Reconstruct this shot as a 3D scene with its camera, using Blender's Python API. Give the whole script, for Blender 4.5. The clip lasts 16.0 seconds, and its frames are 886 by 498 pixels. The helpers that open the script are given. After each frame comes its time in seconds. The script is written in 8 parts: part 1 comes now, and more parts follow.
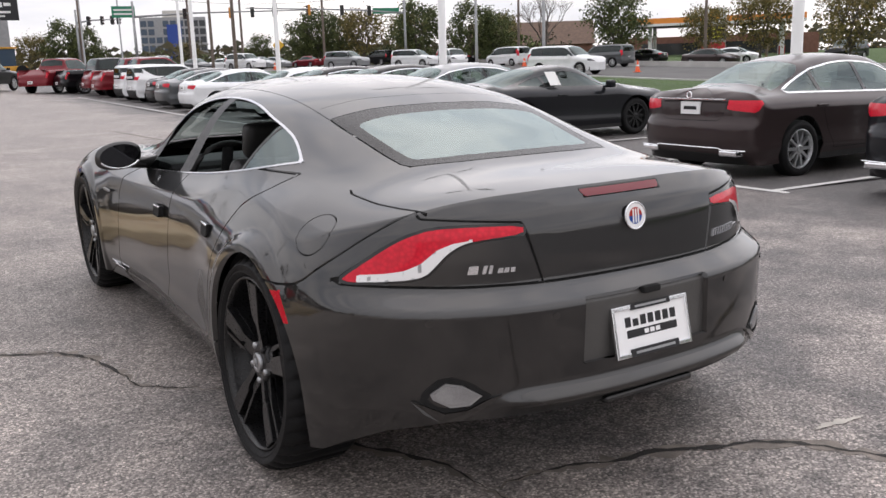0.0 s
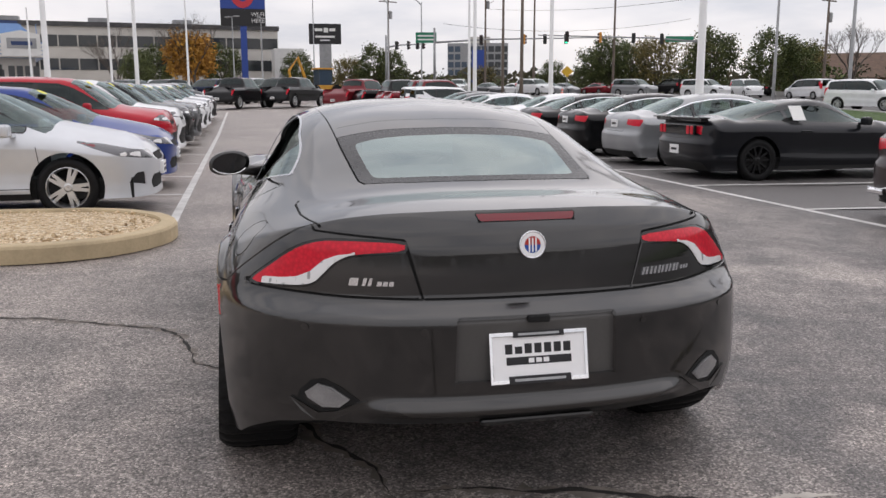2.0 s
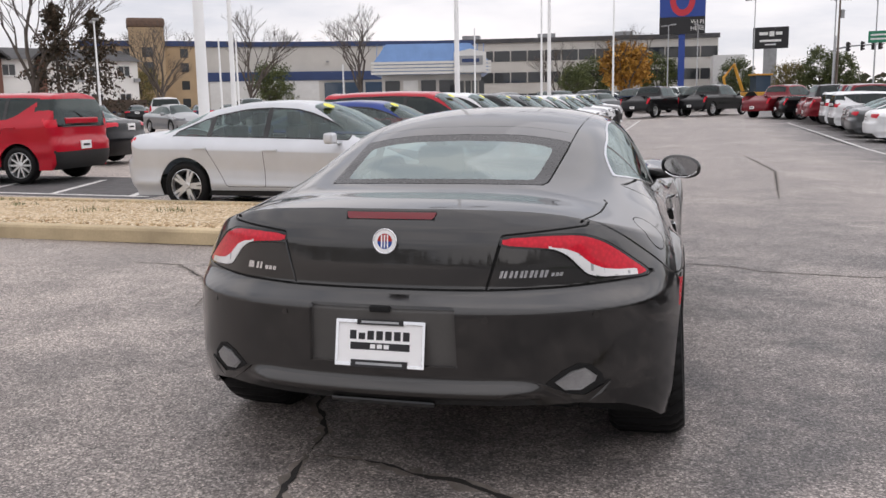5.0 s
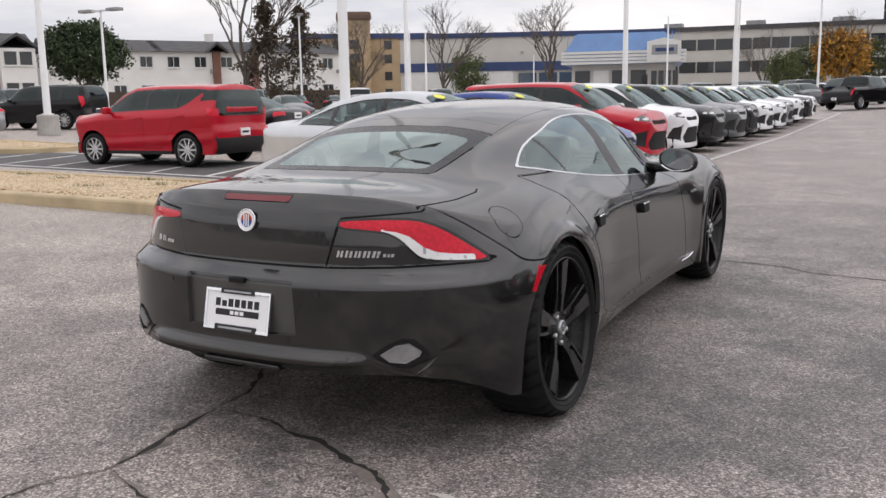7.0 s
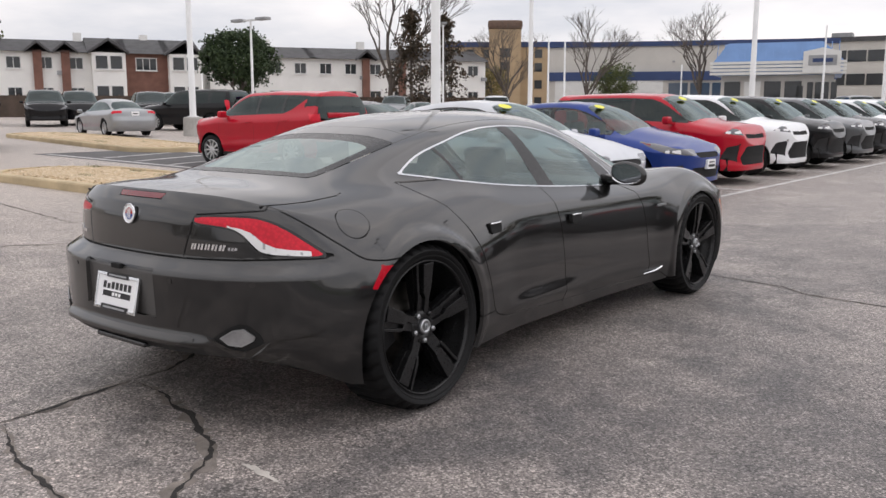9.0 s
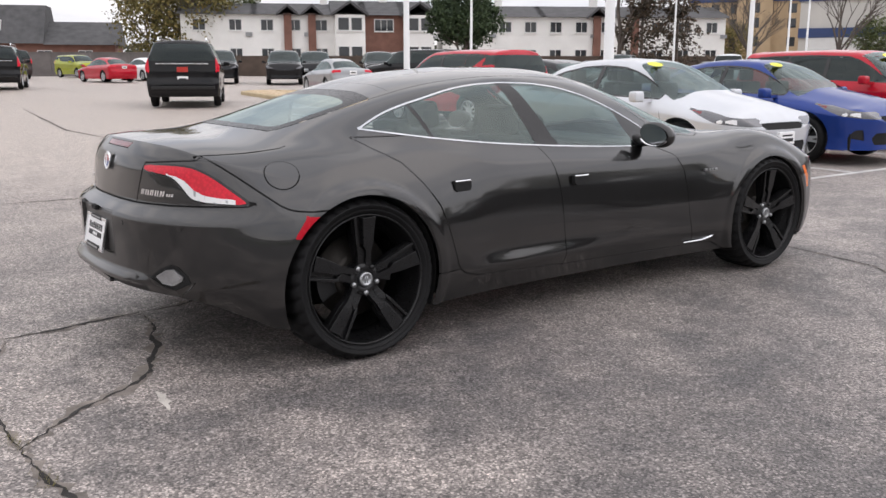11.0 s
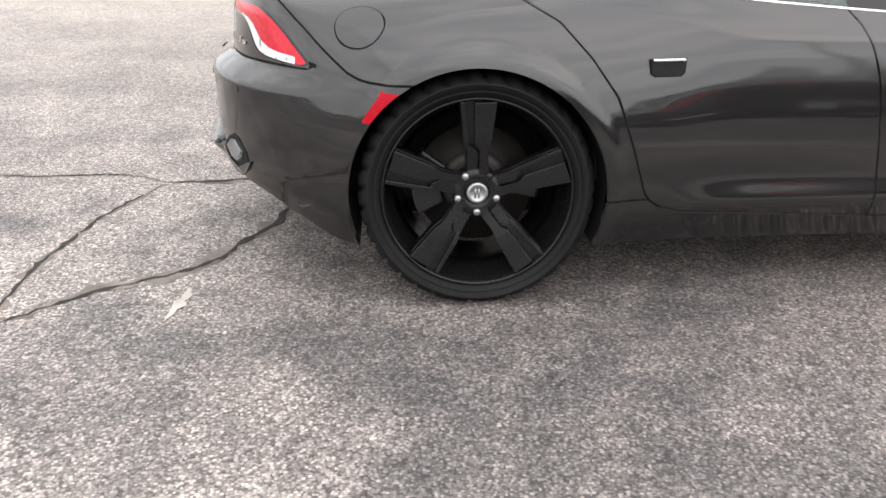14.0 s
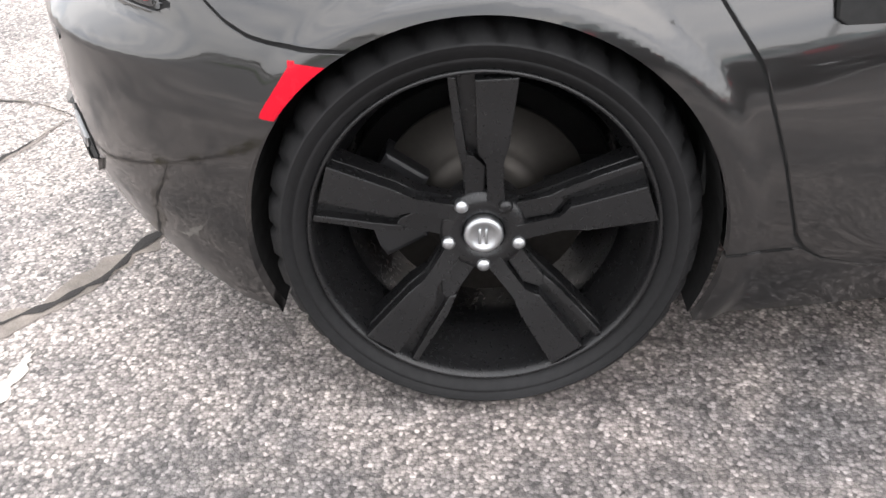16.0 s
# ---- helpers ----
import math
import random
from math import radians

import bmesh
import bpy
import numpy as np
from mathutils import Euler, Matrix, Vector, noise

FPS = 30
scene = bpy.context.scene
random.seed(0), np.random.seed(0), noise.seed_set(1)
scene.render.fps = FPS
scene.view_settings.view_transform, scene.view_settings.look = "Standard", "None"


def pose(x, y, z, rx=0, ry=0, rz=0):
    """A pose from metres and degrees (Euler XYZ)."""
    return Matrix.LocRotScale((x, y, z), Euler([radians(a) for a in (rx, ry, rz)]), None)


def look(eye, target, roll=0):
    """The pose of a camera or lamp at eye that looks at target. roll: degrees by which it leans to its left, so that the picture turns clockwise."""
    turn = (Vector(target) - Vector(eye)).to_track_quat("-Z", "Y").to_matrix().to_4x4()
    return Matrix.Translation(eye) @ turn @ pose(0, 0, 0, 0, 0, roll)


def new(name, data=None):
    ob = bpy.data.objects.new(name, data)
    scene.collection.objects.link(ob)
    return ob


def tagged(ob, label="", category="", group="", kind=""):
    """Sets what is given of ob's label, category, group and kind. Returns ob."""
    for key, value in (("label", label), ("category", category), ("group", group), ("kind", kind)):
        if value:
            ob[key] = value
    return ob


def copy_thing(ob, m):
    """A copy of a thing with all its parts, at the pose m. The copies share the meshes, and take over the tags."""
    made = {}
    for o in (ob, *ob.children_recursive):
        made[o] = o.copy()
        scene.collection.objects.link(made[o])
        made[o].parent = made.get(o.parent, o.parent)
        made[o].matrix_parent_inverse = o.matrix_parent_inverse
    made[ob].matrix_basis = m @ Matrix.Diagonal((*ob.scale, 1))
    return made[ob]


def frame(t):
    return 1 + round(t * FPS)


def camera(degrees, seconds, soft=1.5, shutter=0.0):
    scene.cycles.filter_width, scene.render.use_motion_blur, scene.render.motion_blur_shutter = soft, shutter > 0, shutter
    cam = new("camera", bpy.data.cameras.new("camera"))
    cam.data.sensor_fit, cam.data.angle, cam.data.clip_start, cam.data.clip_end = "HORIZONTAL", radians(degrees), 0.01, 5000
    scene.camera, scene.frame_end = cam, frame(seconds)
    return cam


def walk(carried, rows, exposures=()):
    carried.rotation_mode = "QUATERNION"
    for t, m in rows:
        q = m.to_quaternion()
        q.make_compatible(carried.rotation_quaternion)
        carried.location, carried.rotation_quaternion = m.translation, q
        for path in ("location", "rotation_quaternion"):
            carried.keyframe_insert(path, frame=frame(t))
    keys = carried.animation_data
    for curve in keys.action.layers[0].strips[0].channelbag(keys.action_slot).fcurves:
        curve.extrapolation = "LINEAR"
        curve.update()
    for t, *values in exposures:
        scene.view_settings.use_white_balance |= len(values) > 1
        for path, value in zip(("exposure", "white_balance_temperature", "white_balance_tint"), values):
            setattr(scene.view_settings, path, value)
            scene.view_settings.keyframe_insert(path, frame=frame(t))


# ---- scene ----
cam = camera(53.7, 16.0)
PATH = [
    (0, (-1.898, -2.787, 1.373), (-0.878, -1.118, 0.953), -1.8),
    (0.5, (-1.671, -2.94, 1.362), (-0.735, -1.223, 0.943), -0.6),
    (1, (-1.431, -3.213, 1.359), (-0.653, -1.414, 0.958), -0.1),
    (1.5, (-1.165, -3.319, 1.35), (-0.554, -1.451, 0.977), 0.0),
    (2, (-0.864, -3.372, 1.353), (-0.427, -1.452, 1.001), -0.1),
    (2.5, (-0.532, -3.521, 1.363), (-0.295, -1.565, 1.019), -0.1),
    (3, (-0.226, -3.508, 1.347), (-0.145, -1.54, 0.999), -0.1),
    (3.5, (0.077, -3.576, 1.34), (-0.007, -1.608, 0.995), -0.2),
    (4, (0.384, -3.648, 1.35), (0.131, -1.693, 1.01), -0.5),
    (4.5, (0.681, -3.631, 1.343), (0.279, -1.699, 1.014), -0.9),
    (7, (2.229, -3.362, 1.328), (1.285, -1.631, 0.991), -0.9),
    (7.5, (2.576, -3.32, 1.323), (1.536, -1.645, 0.987), -1.0),
    (8, (2.876, -3.234, 1.326), (1.766, -1.605, 0.988), -0.4),
    (8.5, (3.14, -3.087, 1.337), (1.974, -1.496, 1.009), -0.1),
    (11, (4.313, -1.988, 1.318), (2.73, -0.835, 0.913), 0.0),
    (11.5, (4.465, -1.654, 1.315), (2.788, -0.677, 0.832), -0.2),
    (12, (4.388, -1.338, 1.292), (2.655, -0.515, 0.726), 0.3),
    (12.5, (4.282, -1.001, 1.272), (2.486, -0.374, 0.655), 0.3),
    (13, (4.138, -0.691, 1.282), (2.305, -0.257, 0.611), 1.4),
    (13.5, (3.841, -0.458, 1.269), (1.996, -0.17, 0.552), 0.5),
    (14, (3.546, -0.207, 1.245), (1.697, -0.117, 0.487), 0.4),
    (14.5, (3.182, -0.093, 1.222), (1.359, -0.091, 0.398), 0.2),
    (15, (2.854, -0.043, 1.208), (1.069, -0.059, 0.308), -0.8),
    (15.5, (2.55, 0.063, 1.193), (0.815, -0.037, 0.203), -1.8),
    (16, (2.212, 0.014, 1.188), (0.553, -0.063, 0.074), -1.7),
]
walk(cam, [(t, look(eye, target, roll)) for t, eye, target, roll in PATH],
     exposures=[(0, 0.06, 6380, 14), (2, -0.22, 6380, 14), (4.5, -0.08, 6380, 14), (7, -0.10, 6400, 13), (10, -0.04, 6400, 13), (11, 0.14, 6330, 13), (12, 0.46, 6400, 12), (13, 0.54, 6440, 11),
                (14, 0.82, 6440, 10), (15, 0.99, 6420, 10), (16, 1.50, 6350, 10)])

# ---------- daylight: a bright, broken overcast ----------
def make_world():
    w = bpy.data.worlds.new("overcast_sky")
    w.use_nodes = True
    nt = w.node_tree
    nt.nodes.clear()
    out = nt.nodes.new("ShaderNodeOutputWorld")
    bg = nt.nodes.new("ShaderNodeBackground")
    sky = nt.nodes.new("ShaderNodeTexSky")
    sky.sky_type = "NISHITA"
    sky.sun_disc = False
    sky.sun_elevation = radians(49)
    sky.sun_rotation = radians(49)
    sky.dust_density = 2.0
    tc = nt.nodes.new("ShaderNodeTexCoord")
    mp = nt.nodes.new("ShaderNodeMapping")
    mp.inputs["Scale"].default_value = (1.0, 1.0, 4.2)
    n1 = nt.nodes.new("ShaderNodeTexNoise")
    n1.inputs["Scale"].default_value = 2.6
    n1.inputs["Detail"].default_value = 7.0
    n1.inputs["Roughness"].default_value = 0.55
    ramp = nt.nodes.new("ShaderNodeValToRGB")
    ramp.color_ramp.elements[0].position = 0.34
    ramp.color_ramp.elements[0].color = (9.0, 9.2, 9.7, 1)
    ramp.color_ramp.elements[1].position = 0.62
    ramp.color_ramp.elements[1].color = (14.4, 13.8, 13.3, 1)
    mix = nt.nodes.new("ShaderNodeMix")
    mix.data_type = "RGBA"
    mix.inputs["Factor"].default_value = 0.88
    nt.links.new(tc.outputs["Generated"], mp.inputs["Vector"])
    nt.links.new(mp.outputs["Vector"], n1.inputs["Vector"])
    nt.links.new(n1.outputs["Fac"], ramp.inputs["Fac"])
    nt.links.new(sky.outputs["Color"], mix.inputs["A"])
    nt.links.new(ramp.outputs["Color"], mix.inputs["B"])
    nt.links.new(mix.outputs["Result"], bg.inputs["Color"])
    # an overcast sky is brightest overhead
    sep = nt.nodes.new("ShaderNodeSeparateXYZ")
    up = nt.nodes.new("ShaderNodeMath")
    up.operation = "MULTIPLY_ADD"
    up.inputs[1].default_value = 0.035
    up.inputs[2].default_value = 0.086
    low = nt.nodes.new("ShaderNodeMath")
    low.operation = "MAXIMUM"
    low.inputs[1].default_value = 0.086
    nt.links.new(tc.outputs["Generated"], sep.inputs["Vector"])
    nt.links.new(sep.outputs["Z"], up.inputs[0])
    nt.links.new(up.outputs["Value"], low.inputs[0])
    # and a little brighter towards the hidden sun
    dot = nt.nodes.new("ShaderNodeVectorMath")
    dot.operation = "DOT_PRODUCT"
    dot.inputs[1].default_value = (0.06, 0.03, 0.0)
    lift = nt.nodes.new("ShaderNodeMath")
    lift.operation = "ADD"
    lift.inputs[1].default_value = 1.0
    glow = nt.nodes.new("ShaderNodeMath")
    glow.operation = "MULTIPLY"
    nt.links.new(tc.outputs["Generated"], dot.inputs[0])
    nt.links.new(dot.outputs["Value"], lift.inputs[0])
    nt.links.new(low.outputs["Value"], glow.inputs[0])
    nt.links.new(lift.outputs["Value"], glow.inputs[1])
    nt.links.new(glow.outputs["Value"], bg.inputs["Strength"])
    nt.links.new(bg.outputs["Background"], out.inputs["Surface"])
    scene.world = w


make_world()
sun_data = bpy.data.lights.new("sun", "SUN")
sun_data.energy = 0.5
sun_data.angle = radians(95)
sun_data.color = (1.0, 0.965, 0.95)
sun = new("sun", sun_data)
sun.matrix_world = look((0, 0, 30), (-3.4, -3.0, 30 - 5.2))


# ---------- materials ----------
class Nodes:
    """Short hand for a node tree."""

    def __init__(self, name):
        self.mat = bpy.data.materials.new(name)
        self.mat.use_nodes = True
        self.nt = self.mat.node_tree
        self.bsdf = self.nt.nodes["Principled BSDF"]
        self.co = self.nt.nodes.new("ShaderNodeTexCoord").outputs["Object"]

    def add(self, kind, **props):
        n = self.nt.nodes.new(kind)
        for k, v in props.items():
            n.inputs[k].default_value = v
        return n

    def link(self, a, b):
        self.nt.links.new(a, b)

    def put(self, **values):
        for k, v in values.items():
            self.bsdf.inputs[k.replace("_", " ")].default_value = v
        return self

    def noise(self, scale, detail=4.0, rough=0.55):
        n = self.add("ShaderNodeTexNoise", Scale=scale, Detail=detail, Roughness=rough)
        self.link(self.co, n.inputs["Vector"])
        return n.outputs["Fac"]

    def voronoi(self, scale, feature="F1"):
        n = self.add("ShaderNodeTexVoronoi", Scale=scale)
        n.feature = feature
        self.link(self.co, n.inputs["Vector"])
        return n

    def ramp(self, fac, *stops):
        r = self.nt.nodes.new("ShaderNodeValToRGB")
        e = r.color_ramp.elements
        while len(e) < len(stops):
            e.new(0.5)
        for i, (p, c) in enumerate(stops):
            e[i].position = p
            e[i].color = (c, c, c, 1) if not isinstance(c, tuple) else (*c, 1)
        self.link(fac, r.inputs["Fac"])
        return r.outputs["Color"]

    def mapped(self, v, lo, hi):
        r = self.add("ShaderNodeMapRange")
        r.inputs["From Min"].default_value = lo
        r.inputs["From Max"].default_value = hi
        self.link(v, r.inputs["Value"])
        return r.outputs["Result"]

    def mix(self, fac, a, b, blend="MIX"):
        m = self.nt.nodes.new("ShaderNodeMix")
        m.data_type = "RGBA"
        m.blend_type = blend
        for sock, v in (("Factor", fac), ("A", a), ("B", b)):
            if isinstance(v, (int, float)):
                m.inputs[sock].default_value = v if sock == "Factor" else (v, v, v, 1)
            elif isinstance(v, tuple):
                m.inputs[sock].default_value = (*v, 1)
            else:
                self.link(v, m.inputs[sock])
        return m.outputs["Result"]

    def color(self, c):
        self.link(c, self.bsdf.inputs["Base Color"])
        return self

    def rough(self, c):
        self.link(c, self.bsdf.inputs["Roughness"])
        return self

    def bump(self, h, strength=0.3, dist=0.01):
        b = self.add("ShaderNodeBump", Strength=strength, Distance=dist)
        self.link(h, b.inputs["Height"])
        self.link(b.outputs["Normal"], self.bsdf.inputs["Normal"])
        return self


def shade(c, k):
    return tuple(min(1.0, v * k) for v in c)


def plain(name, c, rough=0.5, metal=0.0, var=0.12, scale=9.0, bump=0.0, **kw):
    """A surface with slight wear at two scales."""
    n = Nodes(name)
    big, small = n.noise(scale * 0.25, 3.0), n.noise(scale * 6, 5.0)
    col = n.mix(n.ramp(big, (0.3, 0.0), (0.7, 1.0)), shade(c, 1 - var), shade(c, 1 + var))
    n.color(n.mix(n.ramp(small, (0.35, 0.0), (0.75, 0.35)), col, shade(c, 1 - 1.6 * var)))
    n.rough(n.ramp(small, (0.2, max(0.02, rough - 0.08)), (0.8, min(1.0, rough + 0.08))))
    n.put(Metallic=metal, **kw)
    if bump:
        n.bump(small, bump, 0.004)
    return n.mat


def car_paint(name, c, metal=0.0, rough=0.3, coat=1.0, flake=0.0, coat_ior=1.5, haze=.0, edge=1.0):
    n = Nodes(name)
    dust = n.ramp(n.noise(2.2, 5.0), (0.35, 0.0), (0.75, 1.0))
    base = n.mix(dust, c, shade(c, 1.12))
    if flake:
        sp = n.voronoi(900.0)
        base = n.mix(n.ramp(sp.outputs["Distance"], (0.0, flake), (0.5, 0.0)), base, shade(c, 2.6))
    n.color(base)
    n.put(Metallic=metal, Roughness=rough, Specular_IOR_Level=0.5 if metal > .4 else 0.08, Coat_Weight=coat, Coat_Roughness=0.04)
    cr = n.mix(dust, 0.02 + haze, 0.06 + haze * 1.4)
    n.link(cr, n.bsdf.inputs["Coat Roughness"])
    n.put(Coat_IOR=coat_ior, Specular_Tint=(edge, edge, edge, 1))
    return n.mat


def glass(name, tint, gloss=0.0):
    """Thin glazing: see-through, with the sheen that glancing views give."""
    m = bpy.data.materials.new(name)
    m.use_nodes = True
    nt = m.node_tree
    nt.nodes.clear()
    out = nt.nodes.new("ShaderNodeOutputMaterial")
    tr = nt.nodes.new("ShaderNodeBsdfTransparent")
    tr.inputs["Color"].default_value = (*tint, 1)
    gl = nt.nodes.new("ShaderNodeBsdfGlossy")
    gl.inputs["Roughness"].default_value = 0.015
    gl.inputs["Color"].default_value = (0.80, 0.92, 0.91, 1)
    lw = nt.nodes.new("ShaderNodeLayerWeight")
    lw.inputs["Blend"].default_value = 0.5
    fr = nt.nodes.new("ShaderNodeMath")
    fr.operation = "POWER"
    fr.inputs[1].default_value = 3.2
    nt.links.new(lw.outputs["Facing"], fr.inputs[0])
    half = nt.nodes.new("ShaderNodeMath")
    half.operation = "MULTIPLY"
    half.inputs[1].default_value = 0.55
    nt.links.new(fr.outputs["Value"], half.inputs[0])
    add = nt.nodes.new("ShaderNodeMath")
    add.operation = "ADD"
    add.use_clamp = True
    add.inputs[1].default_value = gloss
    mx = nt.nodes.new("ShaderNodeMixShader")
    nt.links.new(half.outputs["Value"], add.inputs[0])
    nt.links.new(add.outputs["Value"], mx.inputs["Fac"])
    nt.links.new(tr.outputs["BSDF"], mx.inputs[1])
    nt.links.new(gl.outputs["BSDF"], mx.inputs[2])
    nt.links.new(mx.outputs["Shader"], out.inputs["Surface"])
    return m


def asphalt_material():
    n = Nodes("worn_asphalt")
    grain = n.voronoi(118.0)
    grain2 = n.voronoi(330.0)
    chip = n.voronoi(52.0)
    cell = n.add("ShaderNodeSeparateColor")
    n.link(grain.outputs["Color"], cell.inputs["Color"])
    big = n.add("ShaderNodeSeparateColor")
    n.link(chip.outputs["Color"], big.inputs["Color"])
    patch = n.ramp(n.noise(0.32, 7.0, 0.62), (0.40, 0.0), (0.60, 1.0))
    blot = n.ramp(n.noise(1.1, 9.0, 0.70), (0.44, 0.0), (0.60, 1.0))
    streak = n.ramp(n.noise(5.0, 8.0, 0.7), (0.48, 0.0), (0.70, 1.0))
    base = n.mix(patch, (0.175, 0.155, 0.148), (0.395, 0.347, 0.318))
    base = n.mix(n.mix(0.80, 0.0, blot), base, (0.098, 0.092, 0.092))
    base = n.mix(n.mix(0.30, 0.0, streak), base, (0.46, 0.40, 0.36))
    # sky glare at low viewing angles, painted in as a paler western end
    pos = n.add("ShaderNodeSeparateXYZ")
    n.link(n.co, pos.inputs["Vector"])
    edge = n.add("ShaderNodeMath")
    edge.operation = "MULTIPLY_ADD"
    edge.inputs[1].default_value = 5.0
    n.link(n.noise(0.5, 6.0, 0.65), edge.inputs[0])
    n.link(pos.outputs["X"], edge.inputs[2])
    west_glare = n.ramp(n.mapped(edge.outputs["Value"], -7.0, 3.0), (0.0, 0.85), (1.0, 0.0))
    base = n.mix(west_glare, base, (0.53, 0.462, 0.405))
    # the same low-angle glare, painted as paler ground to the north
    far = n.add("ShaderNodeMath")
    far.operation = "MULTIPLY_ADD"
    far.inputs[1].default_value = 6.0
    n.link(n.noise(0.45, 6.0, 0.65), far.inputs[0])
    n.link(pos.outputs["Y"], far.inputs[2])
    base = n.mix(n.ramp(n.mapped(far.outputs["Value"], 6.0, 14.0), (0.0, 0.0), (1.0, 0.5)), base, (0.43, 0.38, 0.345))
    # the eastern bays are darker
    base = n.mix(n.ramp(n.mapped(edge.outputs["Value"], 6.8, 8.4), (0.0, 0.0), (1.0, 0.80)), base, (0.080, 0.077, 0.078))
    # a darker, ragged-edged patch beside the car
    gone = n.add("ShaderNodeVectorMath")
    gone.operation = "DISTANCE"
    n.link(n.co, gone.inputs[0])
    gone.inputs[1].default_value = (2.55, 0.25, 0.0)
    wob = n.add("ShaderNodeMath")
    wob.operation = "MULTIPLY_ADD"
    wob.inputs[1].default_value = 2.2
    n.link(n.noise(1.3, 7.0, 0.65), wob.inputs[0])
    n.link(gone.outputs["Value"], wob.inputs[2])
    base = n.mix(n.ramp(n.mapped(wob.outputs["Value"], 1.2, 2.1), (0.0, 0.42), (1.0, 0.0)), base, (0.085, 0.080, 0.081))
    stone = n.ramp(cell.outputs["Red"], (0.0, 0.32), (0.30, 0.76), (0.72, 1.16), (1.0, 2.05))
    base = n.mix(1.0, base, stone, "MULTIPLY")
    base = n.mix(1.0, base, n.ramp(big.outputs["Green"], (0.0, 0.70), (0.16, 0.97), (0.86, 1.03), (1.0, 1.35)), "MULTIPLY")
    gaps = n.ramp(grain.outputs["Distance"], (0.4, 1.0), (0.8, 0.5))
    base = n.mix(1.0, base, gaps, "MULTIPLY")
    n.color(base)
    n.put(Roughness=0.58, Specular_IOR_Level=0.55)
    h = n.mix(0.35, grain.outputs["Distance"], grain2.outputs["Distance"])
    n.bump(h, 0.55, -0.006)
    return n.mat


def lamp_lens(name, c, c2):
    """A coloured lens over small reflector cells."""
    n = Nodes(name)
    v = n.voronoi(70.0)
    n.color(n.mix(n.ramp(v.outputs["Distance"], (.15, 0.0), (.75, 1.0)), c2, c))
    n.put(Roughness=0.3, Specular_IOR_Level=0.2, Coat_Weight=.6, Coat_Roughness=0.03, Coat_IOR=1.4)
    return n.mat


M = {}
M["asphalt"] = asphalt_material()
M["tar"] = plain("crack_tar", (0.026, 0.023, 0.021), 0.85, var=0.3, scale=30, bump=0.4)
M["hero_paint"] = car_paint("charcoal_bronze_metallic", (0.029, 0.0285, 0.0285), metal=1.0, rough=0.31, flake=0.12, coat_ior=1.62, haze=.01, edge=.6)
M["hero_lip"] = car_paint("charcoal_lip", (0.046, 0.0445, 0.043), metal=1.0, rough=0.38)
M["gap"] = plain("panel_gap", (0.006, 0.006, 0.006), 0.9, var=0.1)
M["black_gloss"] = car_paint("black_gloss", (0.008, 0.008, 0.009), rough=0.2)
M["black_satin"] = plain("black_satin", (0.011, 0.011, 0.012), 0.42, var=0.15)
M["wheel_black"] = plain("satin_black_rim", (0.0075, 0.0075, 0.008), 0.30, var=0.15, scale=20, Specular_IOR_Level=0.38)
M["rubber"] = plain("tyre_rubber", (0.0095, 0.0095, 0.0100), 0.62, var=0.3, scale=14, bump=0.10, Specular_IOR_Level=0.2)
M["plastic"] = plain("dark_trim_plastic", (0.010, 0.010, 0.010), 0.62, var=0.2, bump=0.1)
M["plate_panel"] = plain("grey_plate_recess", (0.075, 0.072, 0.069), 0.42, var=0.1, scale=14)
M["head_glass"] = car_paint("dark_head_lamp", (0.10, 0.10, 0.108), metal=.5, rough=.2)
M["mirror"] = plain("dim_mirror", (0.42, 0.43, 0.44), 0.04, 1.0, var=0.05)
M["chrome"] = plain("chrome", (0.82, 0.83, 0.85), 0.09, 1.0, var=0.04)
M["trim_chrome"] = plain("window_trim_chrome", (0.56, 0.57, 0.59), 0.14, 1.0, var=0.06)
M["steel"] = plain("brushed_steel", (0.42, 0.43, 0.44), 0.38, 1.0, var=0.15, scale=30)
M["disc"] = plain("brake_disc", (0.055, 0.050, 0.045), 0.5, 0.85, var=0.35, scale=12)
M["mesh_grey"] = plain("exhaust_mesh", (0.34, 0.34, 0.345), 0.4, 0.6, var=0.25, scale=40, bump=0.3)
M["white_plate"] = plain("white_plate", (0.90, 0.90, 0.90), 0.35, var=0.03)
M["ink"] = plain("black_ink", (0.012, 0.012, 0.014), 0.5)
M["red_lens"] = lamp_lens("red_lens", (0.56, 0.004, 0.022), (0.72, 0.010, 0.034))
M["red_lens_dark"] = car_paint("dark_red_lens", (0.16, 0.010, 0.016), rough=0.2)
M["red_bright"] = plain("red_reflector", (0.46, 0.003, 0.016), 0.25, var=0.06, Specular_IOR_Level=0.2)
M["white_lens"] = car_paint("clear_lens", (0.78, 0.78, 0.78), rough=0.15)
M["amber"] = car_paint("amber_lens", (0.75, 0.16, 0.02), rough=0.2)
M["glass"] = glass("tinted_glass", (0.44, 0.52, 0.51), 0.085)
M["glass_rear"] = glass("rear_glass", (0.20, 0.27, 0.26), 0.20)
M["glass_dark"] = glass("privacy_glass", (0.035, 0.04, 0.04), 0.05)
M["frit"] = plain("black_glass_border", (0.006, 0.006, 0.0065), 0.25, var=0.1, Specular_IOR_Level=0.25)
M["leather"] = plain("black_leather", (0.022, 0.021, 0.021), 0.5, var=0.2, scale=20, bump=0.15)
M["cabin"] = plain("dark_cabin_trim", (0.03, 0.03, 0.031), 0.7, var=0.2)
M["blue_enamel"] = plain("blue_enamel", (0.02, 0.07, 0.32), 0.25, var=0.05)
